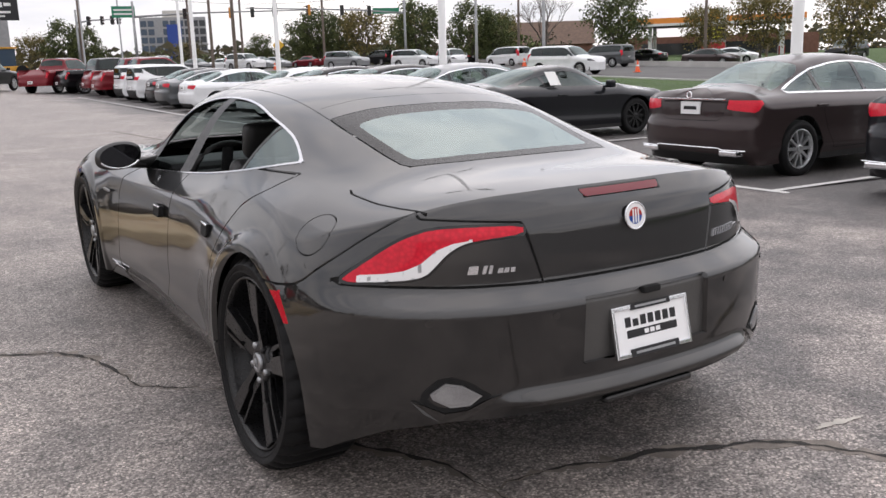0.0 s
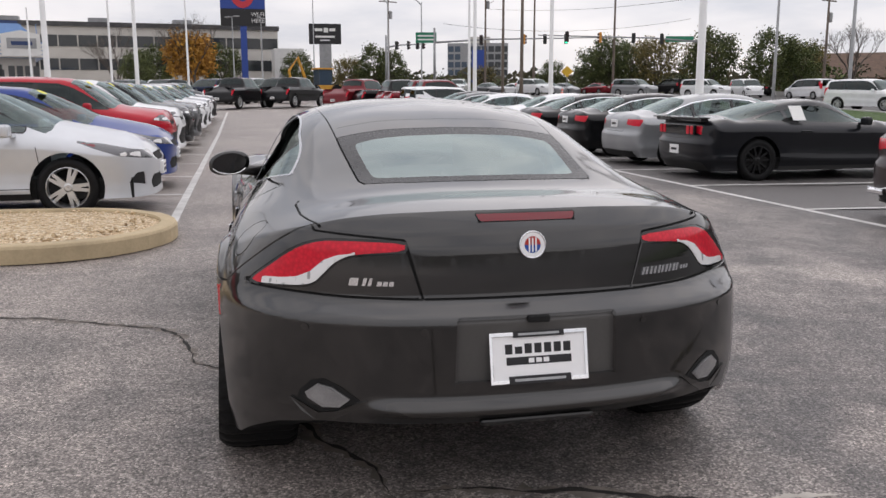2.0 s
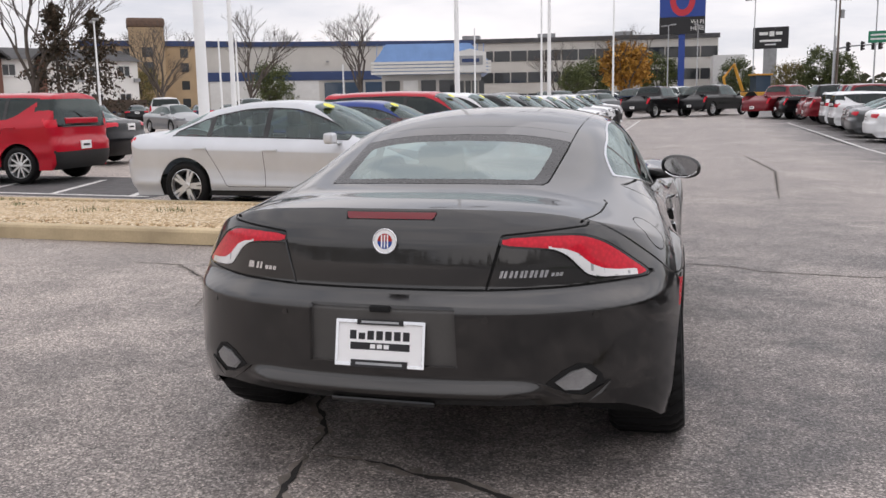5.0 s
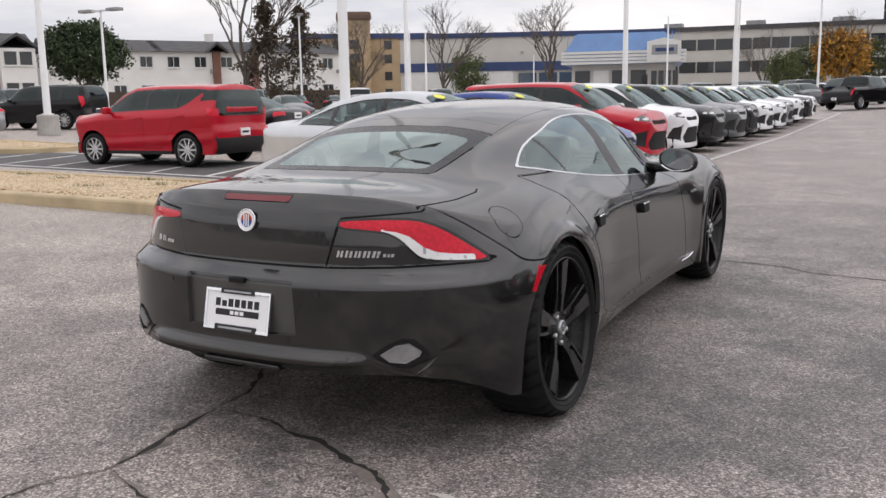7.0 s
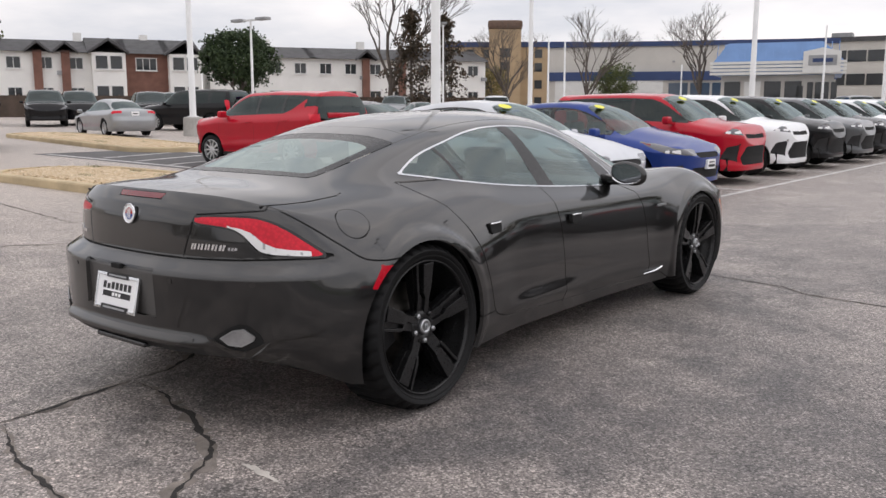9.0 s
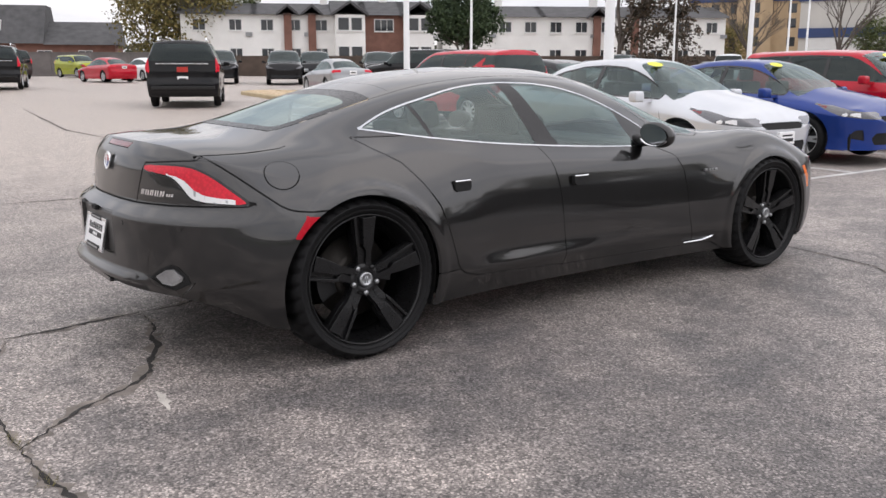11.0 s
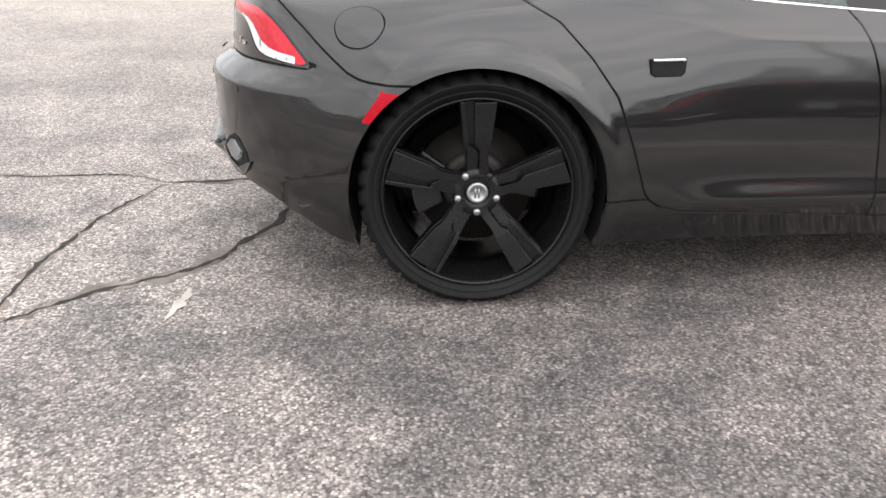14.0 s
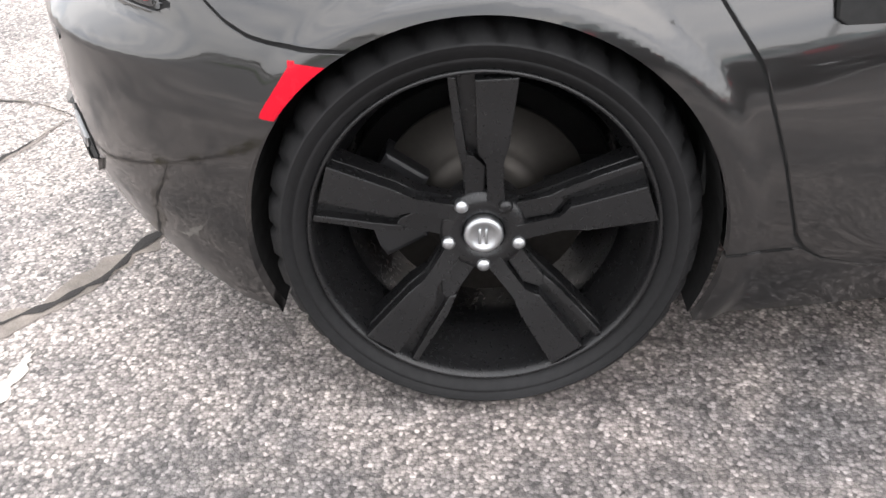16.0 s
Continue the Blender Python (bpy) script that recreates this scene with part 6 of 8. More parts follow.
# traffic on the road
for x, y, yaw, col, kind in ((35.6, 42.4, 196, "white", far_suv), (49.9, 54.8, 14, "grey", far_suv), (61, 61.3, 14, "black", far_sedan), (54.5, 47.2, 196, "maroon", far_sedan), (52.1, 71.7, 10, "white", far_van), (45.6, 79.4, 205, "white", far_suv), (56, 87.2, 20, "black", far_sedan),
                             (53, 101.7, 15, "black", far_suv), (40.1, 84.4, 205, "lightgrey", far_suv), (39.6, 104, 200, "lightgrey", far_sedan), (32.4, 94.6, 200, "white", far_suv), (34.2, 108, 200, "white", far_sedan), (27.5, 97, 195, "grey", far_sedan), (43.5, 103, 20, "darkred", far_sedan),
                             (36.5, 101, 200, "lightgrey", far_sedan), (63, 52, 200, "white", far_sedan), (72, 47, 100, "black", far_suv), (25.5, 104, 160, "white", far_suv), (22, 108, 150, "black", far_sedan)):
    tagged(far_car(x, y, yaw, col, kind), group="traffic on the road")


# ---------- the lot's surface: lines, cracks, islands ----------
def strip(name, pts, width, z, mat, label, cat, kind="structure", parent=None, wob=0.0, seed=1):
    """A flat band along points, as thin as paint."""
    r = random.Random(seed)
    bm = bmesh.new()
    pts = [Vector((p[0], p[1], gz(p[0], p[1]))) for p in pts]
    fine = []
    for a, b in zip(pts, pts[1:]):
        n = max(1, int((b - a).length / (.035 if wob else 1.5)))
        fine += [a + (b - a) * (k / n) for k in range(n)]
    fine.append(pts[-1])
    left, right = [], []
    for i, p in enumerate(fine):
        d = (fine[min(i + 1, len(fine) - 1)] - fine[max(i - 1, 0)]).normalized()
        n = Vector((-d.y, d.x, 0))
        w = width / 2 * (1 + wob * r.uniform(-.8, .9))
        j = n * (wob * width * r.uniform(-.5, .5))
        e = min(1, 3 * min(i, len(fine) - 1 - i) / max(1, len(fine) - 1) + (.15 if wob else 1))
        left.append(bm.verts.new(p + j + n * w * e + Vector((0, 0, z))))
        right.append(bm.verts.new(p + j - n * w * e + Vector((0, 0, z))))
    for k in range(len(fine) - 1):
        bm.faces.new((right[k], right[k + 1], left[k + 1], left[k]))
    ob = part(name, bm, mat, parent)
    return tagged(ob, label=label, category=cat, kind=kind) if parent is None else ob


for y0, y1, x in ((3.0, 44, 5.86), (5.6, 48, -1.62)):
    strip("line_marking", [(x, y0), (x, (y0 + y1) / 2), (x, y1)], .10, .004, M["line_paint"], "worn white painted line along the parked row", "line marking")
for i in range(14):
    y = 3.2 + 2.9 * i
    strip("line_marking", [(5.91, y), (11.4, y)], .10, .004, M["line_paint"], "worn white line between two parking bays", "line marking")
for i in range(13):
    y = 8.9 + 2.66 * i
    strip("line_marking", [(-1.67, y), (-6.6, y)], .10, .004, M["line_paint"], "worn white line between two parking bays", "line marking")
for i in range(7):
    strip("line_marking", [(-7.2 - 1.5 * i, 8.0 + .1 * i), (-8.0 - 1.5 * i, 10.4 + .1 * i)], .12, .004, M["line_paint"], "white hatched line behind the island", "line marking")
M["new_asphalt"] = plain("fresh_dark_asphalt", (0.095, 0.092, 0.092), .85, var=.25, scale=20, bump=.3)
strip("asphalt_patch", [(-6.7, 9.35), (-12.5, 9.55), (-18.8, 9.8)], 3.3, .0022, M["new_asphalt"], "darker strip of newer asphalt under the hatching", "asphalt")
strip("line_marking", [(-6.9, 8.0), (-18.5, 8.4)], .12, .004, M["line_paint"], "white line along the hatched strip", "line marking")


CRACKS = (
    ([(1.12, -1.50), (.93, -1.318), (.85, -1.235), (.706, -1.0), (.57, -.864), (.353, -.79), (.268, -.73), (.03, -.685), (-.11, -.63), (-.34, -.605), (-.42, -.597)], .030),
    ([(-.42, -.597), (-.443, -.384), (-.52, -.22), (-.62, -.05), (-.70, .3), (-.855, .827)], .026),
    ([(-.42, -.597), (-.388, -.85), (-.343, -1.067), (-.335, -1.285)], .024),
    ([(-.335, -1.285), (-.435, -1.45), (-.46, -1.60), (-.43, -1.93), (-.55, -2.6), (-.7, -3.6)], .018),
    ([(-.30, -1.29), (-.057, -1.382), (.10, -1.435), (.38, -1.478), (.644, -1.515), (1.0, -1.504), (1.12, -1.50)], .020),
    ([(1.12, -1.50), (1.4, -1.478), (1.73, -1.402), (1.943, -1.335), (2.1, -1.244), (2.2, -1.197), (2.6, -1.0)], .030),
    ([(-.855, .827), (-1.138, 1.061), (-1.181, 1.317), (-1.252, 1.616), (-1.377, 1.816), (-1.62, 1.94), (-2.10, 2.22), (-2.50, 2.30), (-3.23, 3.0), (-3.75, 3.05)], .026),
    ([(.35, 3.97), (.83, 3.884), (1.36, 3.79), (1.56, 3.61), (2.3, 3.5), (3.6, 3.75)], .014),
    ([(-2.45, 2.42), (-2.34, 1.85), (-2.25, 1.60)], .014),
    ([(-4.95, -.55), (-4.93, -.17), (-4.90, .14), (-5.02, 1.0), (-4.82, 1.25), (-4.68, 1.58)], .022),
    ([(-6, 2.2), (-9, 2.6), (-14, 2.2), (-22, 3.0)], .03), ([(-8, -1.2), (-13, -.4), (-20, -1.0)], .025), ([(2.2, 9), (2.6, 14), (2.3, 20)], .03),
)
M["crumbled"] = plain("crumbled_asphalt", (0.235, 0.205, 0.18), 0.9, var=0.45, scale=30, bump=.5)
for i, (pts, w) in enumerate(CRACKS):
    strip("crack_edge", pts, w * 1.9, .0015, M["crumbled"], "pale crumbled edges along a crack", "crack", wob=1.0, seed=50 + i)
    strip("pavement_crack", pts, w * .72, .003, M["tar"], "dark ragged crack in the asphalt", "crack", wob=.9, seed=20 + i)
# weeds that have rooted along the crack
rr = random.Random(9)
verts, faces = [], []
for cx, cy, n in ((1.03, -1.504, 60), (1.42, -1.475, 50), (1.80, -1.388, 90), (1.95, -1.328, 160), (2.09, -1.246, 200), (2.19, -1.20, 160)):
    for _ in range(n):
        x, y, l = cx + rr.gauss(0, .05), cy + rr.gauss(0, .022), rr.uniform(.008, .03)
        b = len(verts)
        verts += [(x - .003, y, .002), (x + .003, y, .002), (x + rr.uniform(-.014, .014), y + rr.uniform(-.014, .014), .002 + l)]
        faces.append((b, b + 1, b + 2))
M["moss"] = plain("yellow_green_moss", (0.17, 0.15, 0.05), 0.85, var=0.4, scale=30)
tagged(part("crack_weeds", mesh_of("crack_weeds", verts, faces, M["moss"]), None), label="tufts of yellow-green weeds along a crack", category="weeds", kind="stuff")
bm = bmesh.new()
r = random.Random(4)
ring = []
for a in np.linspace(0, 6.28, 34)[:-1]:
    u, v = .135 * math.cos(a) * r.uniform(.7, 1.05), .020 * math.sin(a) * r.uniform(.3, 1.5)
    ring.append((.955 + u * .985 - v * .17, -.935 - u * .12 + v))
bm.faces.new([bm.verts.new((x, y, .003)) for x, y in ring])
M["chalk"] = plain("pale_scrape", (0.50, 0.465, 0.42), 0.9, var=0.2, scale=25, bump=.3)
tagged(part("pale_scrape", bm, M["chalk"]), label="pale scraped patch on the asphalt", category="stain", kind="structure")


def gravel_material():
    n = Nodes("tan_gravel")
    v = n.voronoi(38.0)
    sep = n.add("ShaderNodeSeparateColor")
    n.link(v.outputs["Color"], sep.inputs["Color"])
    col = n.ramp(sep.outputs["Red"], (0.0, (.40, .27, .15)), (0.4, (.66, .49, .29)), (0.75, (.80, .64, .43)), (1.0, (.90, .80, .62)))
    n.color(n.mix(n.ramp(v.outputs["Distance"], (.55, 0.0), (1.0, .55)), col, (.24, .17, .11)))
    n.put(Roughness=.9)
    n.bump(v.outputs["Distance"], 1.0, -.03)
    return n.mat


M["gravel"] = gravel_material()
M["kerb"] = plain("yellowed_concrete_kerb", (0.52, 0.415, 0.26), 0.85, var=0.22, scale=7, bump=.35)
M["kerb_side"] = plain("stained_kerb_side", (0.36, 0.30, 0.20), 0.9, var=0.3, scale=7, bump=.4)
M["weed"] = plain("weeds", (0.09, 0.12, 0.03), 0.8, var=0.4, scale=20)


def island(x0, x1, y0, y1, h=.15, seed=3, label="gravel planting island with a yellowed concrete kerb"):
    """A rounded traffic island: kerb stones in pieces round a bed of stones."""
    isl = empty("traffic_island", label=label, category="island")
    r = (y1 - y0) / 2
    path = []
    for a in np.linspace(math.pi / 2, -math.pi / 2, 20):
        path.append((x1 - r + r * math.cos(a), (y0 + y1) / 2 + r * math.sin(a)))
    n = int((x1 - x0 - 2 * r) / .5)
    path += [(x1 - r + (x0 - x1 + 2 * r) * k / n, y0) for k in range(1, n)]
    for a in np.linspace(-math.pi / 2, -3 * math.pi / 2, 20):
        path.append((x0 + r + r * math.cos(a), (y0 + y1) / 2 + r * math.sin(a)))
    path += [(x0 + r + (x1 - x0 - 2 * r) * k / n, y1) for k in range(1, n)]
    cx, cy = (x0 + x1) / 2, (y0 + y1) / 2
    def inset(p, d):
        qx = min(max(p[0], x0 + r), x1 - r)
        v = Vector((p[0] - qx, p[1] - cy))
        return (p[0] - v.normalized().x * d, p[1] - v.normalized().y * d)
    k = len(path)
    piece = 5
    for s in range(0, k, piece):
        ids = [(s + i) % k for i in range(min(piece, k - s) + 1)]
        bm = bmesh.new()
        rings = []
        for q, i in enumerate(ids):
            p = path[i]
            e = .0025 if q in (0, len(ids) - 1) else 0
            prof = [(0, 0), (0, h - .03), (.012, h - .008), (.03, h), (.15, h), (.16, h - .02), (.16, 0)]
            rings.append([bm.verts.new((*inset(p, d + e), z - e)) for d, z in prof])
        for a, b in zip(rings, rings[1:]):
            for j in range(len(a) - 1):
                bm.faces.new((a[j], b[j], b[j + 1], a[j + 1]))
        bm.faces.new(rings[0])
        bm.faces.new(rings[-1][::-1])
        part("kerb_stone", bm, M["kerb"], isl)
    bm = bmesh.new()
    inner = [inset(p, .155) for p in path]
    vs = [bm.verts.new((x, y, h - .03)) for x, y in inner]
    mids = [bm.verts.new((cx + (x - cx) * .94, cy + (y - cy) * .6, h + .02)) for x, y in inner]
    for i in range(k):
        bm.faces.new((vs[i], vs[(i + 1) % k], mids[(i + 1) % k], mids[i]))
    bm.faces.new(mids)
    part("gravel_bed", bm, M["gravel"], isl)
    rr = random.Random(seed)
    verts, faces = [], []
    for _ in range(2600):
        x, y = rr.uniform(x0 + .3, x1 - .3), rr.uniform(y0 + .22, y1 - .22)
        qx = min(max(x, x0 + r), x1 - r)
        if math.hypot(x - qx, y - cy) > r - .2:
            continue
        s = rr.uniform(.012, .034)
        z = h - .012 + .03 * (1 - abs(y - cy) / r)
        b = len(verts)
        for d in ((1, 0, 0), (-.5, .8, 0), (-.5, -.8, 0), (0, 0, .8), (0, 0, -.8)):
            verts.append((x + s * d[0] * rr.uniform(.7, 1.3), y + s * d[1] * rr.uniform(.7, 1.3), z + s * d[2] * rr.uniform(.5, 1)))
        faces += [(b, b + 1, b + 3), (b + 1, b + 2, b + 3), (b + 2, b, b + 3), (b + 1, b, b + 4), (b + 2, b + 1, b + 4), (b, b + 2, b + 4)]
    stones = part("gravel", mesh_of("gravel", verts, faces, M["gravel"]), None, isl, "tan stones")
    tagged(stones, kind="stuff")
    verts, faces = [], []
    for _ in range(9):
        cx2, cy2 = rr.uniform(x0 + .8, x1 - .8), rr.uniform(y0 + .35, y1 - .35)
        for _ in range(46):
            a, d, l = rr.uniform(0, 6.28), rr.uniform(0, .16), rr.uniform(.03, .09)
            x, y = cx2 + 1.8 * d * math.cos(a), cy2 + d * math.sin(a)
            b = len(verts)
            verts += [(x - .006, y, h), (x + .006, y, h), (x + rr.uniform(-.03, .03), y + rr.uniform(-.03, .03), h + l)]
            faces.append((b, b + 1, b + 2))
    tagged(part("weeds", mesh_of("weed", verts, faces, M["weed"]), None, isl, "small green weeds"), kind="stuff")
    return isl


isl = island(-12.9, -1.50, 4.0, 6.45)
isl.matrix_world = pose(0, 0, -.005, 0, .45, 0)
isl = island(0, 13, -1.3, 1.3, label="gravel island with a concrete kerb in the back lot", seed=5)
isl.matrix_world = pose(-17.0, 11.5, gz(-17) - .01, 0, -.6, 170)


# ---------- verge and road ----------
def grass_material():
    n = Nodes("mown_grass")
    a = n.ramp(n.noise(.5, 5), (.35, (.035, .075, .015)), (.65, (.06, .115, .022)))
    n.color(n.mix(n.ramp(n.noise(40, 4), (.4, 0.0), (.7, .6)), a, (.09, .13, .03)))
    n.put(Roughness=.9)
    n.bump(n.noise(60, 4), .8, .05)
    return n.mat


M["grass"] = grass_material()
M["road"] = plain("road_asphalt", (0.11, 0.108, 0.105), .9, var=.2, scale=1.5)
M["kerb_grey"] = plain("grey_kerb", (0.50, 0.49, 0.47), .85, var=.12, scale=3)


def band(name, west, east, ys, dz, mat, label, cat):
    """A strip of ground between two lines that run north, laid on the slope."""
    bm = bmesh.new()
    rows = []
    for y in ys:
        x0, x1 = west(y), east(y)
        xs = [x0] + [x0 + (x1 - x0) * k / 6 for k in range(1, 6)] + [x1]
        rows.append([bm.verts.new((x, y, gz(x, y) + dz)) for x in xs] + [bm.verts.new((x1, y, gz(x1, y) - .1))])
        rows[-1].insert(0, bm.verts.new((x0, y, gz(x0, y) - .1)))
    for a, b in zip(rows, rows[1:]):
        for k in range(len(a) - 1):
            bm.faces.new((a[k], a[k + 1], b[k + 1], b[k]))
    return tagged(part(name, bm, mat), label=label, category=cat, kind="structure")


def road_x(y, off):
    return 31 + .21 * (y - 28) + off


YS = [-20, -5, 10, 20, 28, 36, 45, 52, 60, 70, 80, 90, 100, 120]
band("grass_verge", lambda y: 15.5 + .16 * max(0, y - 40), lambda y: road_x(y, -.3), YS[:-3], .10, M["grass"], "mown green grass verge beside the road", "grass")
band("road", lambda y: road_x(y, 0), lambda y: road_x(y, 17), YS, .03, M["road"], "grey asphalt road beyond the verge", "road")
band("far_verge", lambda y: road_x(y, 17.3), lambda y: 300, YS, .08, M["grass"], "grass beyond the road", "grass")
for off, h, lab in ((-.3, .16, "grey concrete kerb at the road's edge"), (16.9, .45, "pale low concrete wall along the road")):
    bm = bmesh.new()
    pts = [(road_x(y, off), y, gz(road_x(y, off), y)) for y in YS]
    for (x0, y0, z0), (x1, y1, z1) in zip(pts, pts[1:]):
        vs = [bm.verts.new(p) for p in ((x0, y0, z0 - .1), (x0 + .3, y0, z0 - .1), (x1 + .3, y1, z1 - .1), (x1, y1, z1 - .1), (x0, y0, z0 + h), (x0 + .3, y0, z0 + h), (x1 + .3, y1, z1 + h), (x1, y1, z1 + h))]
        for q in ((4, 5, 6, 7), (0, 4, 7, 3), (1, 2, 6, 5), (0, 1, 5, 4), (3, 7, 6, 2)):
            bm.faces.new([vs[i] for i in q])
    tagged(part("road_kerb", bm, M["kerb_grey"]), label=lab, category="kerb", kind="structure")


# ---------- lamp posts, wires, signals ----------
def lamp_post(x, y, h, r, head="", base=0.0, mat="pole_white", label="white steel lamp post on the car lot", yaw=0):
    p = empty("lamp_post", pose(x, y, gz(x, y), 0, 0, yaw), label=label, category="lamp post", group="lamp posts")
    if base:
        bm = bmesh.new()
        lathe(bm, [(0, .40), (base - .04, .38), (base, .34), (base, .01)], 20, "z")
        part("concrete_base", bm, M["concrete"], p, "round concrete base")
    bm = bmesh.new()
    lathe(bm, [(base, r * 1.7), (base + .03, r * 1.7), (base + .05, r), (h, r * .62), (h, .005)], 14, "z")
    part("post", bm, M[mat], p, smooth=True)
    if head == "double":
        bm = bmesh.new()
        box(bm, -.9, .9, -.05, .05, h - .06, h + .02)
        part("arm", bm, M[mat], p)
        for s in (-1, 1):
            boxed("lamp_head", (s * .95 - .38, s * .95 + .38, -.20, .20, h - .07, h + .07), M["pole_grey"], p, bevel=.03)
    elif head == "arm":
        bm = bmesh.new()
        tube(bm, [(0, 0, h - .3), (.6, 0, h + .25), (1.6, 0, h + .55), (2.8, 0, h + .65)], [.06, .05, .045, .04], 8)
        part("arm", bm, M[mat], p)
        boxed("lamp_head", (2.6, 3.4, -.15, .15, h + .56, h + .72), M["pole_grey"], p, bevel=.04)
    return p


for x, y, h, r, hd, b in ((-7.0, 9.95, 9.5, .100, "double", .0), (-6.45, 25.2, 9.5, .095, "double", 0), (-5.2, 37.3, 9.5, .095, "double", 0), (-14.7, 25.1, 9.5, .095, "double", 0), (10.5, 17.2, 9.5, .11, "double", 0), (10.9, 40.9, 9.5, .11, "double", 0),
                          (12.9, 35.0, 9.5, .11, "double", 0), (14.6, 9.5, 9.5, .13, "double", 0), (-25.9, 18.2, 9.0, .13, "double", .75), (14.9, 57.5, 9.5, .11, "double", 0), (-32.2, 26.4, 5.4, .08, "double", .0),
                          (-28.2, 48.2, 5.6, .08, "", 0), (-27.3, 48.8, 5.5, .08, "", 0)):
    lamp_post(x, y, h, r, hd, b)
for x, y, h, hd in ((-9.5, 62, 9.2, "double"), (-4.6, 66, 9, ""), (-1.5, 110, 9.5, "double"), (2.0, 112, 9.5, "double"), (9.0, 118, 13, "double"), (14.5, 90, 10, "arm"), (18.5, 92, 10, "arm"), (-15.5, 66, 7, ""), (-30, 74, 5, ""), (-40.2, 52.0, 7.4, "double")):
    lamp_post(x, y, h, .09, hd, mat="pole_grey" if h > 9.3 else "pole_white", label="tall street lamp post in the distance", yaw=(x * 37) % 180)


def utility_pole(x, y, h, r=.16, arms=1, mat="wood_pole"):
    p = empty("utility_pole", pose(x, y, gz(x, y), 0, 0, 25), label="weathered wooden utility pole beside the road", category="utility pole", group="utility poles")
    bm = bmesh.new()
    lathe(bm, [(0, r), (h, r * .6), (h, .005)], 10, "z")
    part("pole", bm, M[mat], p, smooth=True)
    for k in range(arms):
        boxed("cross_arm", (-1.3, 1.3, -.06, .06, h - .6 - .9 * k, h - .48 - .9 * k), M[mat], p)
    if arms:
        bm = bmesh.new()
        lathe(bm, [(h - 2.6, .02), (h - 2.6, .24), (h - 1.7, .24), (h - 1.6, .02)], 12, "z")
        part("transformer", bm, M["pole_grey"], p, m=pose(.35, 0, 0))


POLES = [(21.5, 66, 13), (25.0, 83, 13), (29.0, 104, 13), (46.0, 58, 13), (48.5, 72, 12), (62.5, 55, 12), (56.0, 75, 10), (34, 100, 12), (80, 62, 12), (40, 90, 12), (17.5, 108, 12)]
for i, (x, y, h) in enumerate(POLES):
    utility_pole(x, y, h, arms=1 if i % 2 == 0 else 0, mat="pole_grey" if i in (3, 4) else "wood_pole")
M["wire"] = plain("black_cable", (0.02, 0.02, 0.02), .6)
for i, (a, b) in enumerate((((21.5, 66, 12.4), (25, 83, 12.4)), ((25, 83, 12.4), (29, 104, 12.4)), ((25, 83, 11.0), (46, 58, 11.5)), ((46, 58, 12.3), (62.5, 55, 11.5)), ((20, 88, 8.4), (46, 84, 9.0)), ((29, 104, 11.5), (48.5, 72, 11.3)))):
    bm = bmesh.new()
    A, B = Vector(a), Vector(b)
    tube(bm, [A.lerp(B, t) - Vector((0, 0, 1.0 * 4 * t * (1 - t))) for t in np.linspace(0, 1, 12)], .022, 4)
    tagged(part("overhead_cable", bm, M["wire"]), label="black overhead cable slung between two poles", category="cable")

M["signal_dark"] = plain("black_signal_housing", (0.018, 0.018, 0.018), .5)
M["signal_yellow"] = plain("yellow_signal_housing", (0.62, 0.26, 0.03), .5)
M["lit_green"] = bpy.data.materials.new("lit_green_lens")
M["lit_green"].use_nodes = True
_b = M["lit_green"].node_tree.nodes["Principled BSDF"]
_b.inputs["Base Color"].default_value = (.02, .5, .25, 1)
_b.inputs["Emission Color"].default_value = (.05, 1, .5, 1)
_b.inputs["Emission Strength"].default_value = 2.0
M["lens_off"] = plain("unlit_lens", (0.05, 0.02, 0.02), .3)
M["sign_green"] = plain("green_road_sign", (0.02, 0.22, 0.12), .5, var=.06)
M["sign_yellow"] = plain("yellow_road_sign", (0.75, 0.45, 0.03), .5, var=.06)


def signal_head(parent, x, z, col, yaw=0, lit=False):
    s = empty("signal_head", pose(x, 0, z, 0, 0, yaw))
    s.parent = parent
    boxed("housing", (-.18, .18, -.13, .13, -.52, .52), M[col], s, bevel=.03)
    for k in (-1, 0, 1):
        bm = bmesh.new()
        lathe(bm, [(-.13, .13), (-.30, .125), (-.30, .115), (-.14, .11), (-.14, .005)], 12, "y")
        part("lens", bm, M["lit_green" if lit and k == -1 else "lens_off"], s, m=pose(0, 0, .33 * k))


def signal_mast(x, y, yaw, length, h, heads, label="grey steel signal mast with traffic lights", signs=()):
    p = empty("traffic_signal", pose(x, y, gz(x, y), 0, 0, yaw), label=label, category="traffic light", group="traffic lights")
    bm = bmesh.new()
    tube(bm, [(0, 0, 0), (0, 0, h + 1.2)], [.16, .11], 12)
    part("post", bm, M["pole_grey"], p, smooth=True)
    bm = bmesh.new()
    tube(bm, [(0, 0, h - .3), (length * .3, 0, h + .05), (length, 0, h + .3)], [.11, .09, .05], 10)
    part("mast_arm", bm, M["pole_grey"], p, smooth=True)
    for d, col, yw, lit in heads:
        signal_head(p, d, h - .1 + .3 * d / length, col, yw, lit)
    for d, w, hh in signs:
        s = boxed("street_sign", (d, d + w, -.03, .03, h - .35, h - .35 + hh), M["sign_green"], p, "green street sign", bevel=.01)
        for k in range(2):
            boxed("lettering_bar", (d + .2, d + w - .2, -.036, -.03, h - .30 + hh * (.2 + .35 * k), h - .30 + hh * (.35 + .35 * k)), M["paper"], p)


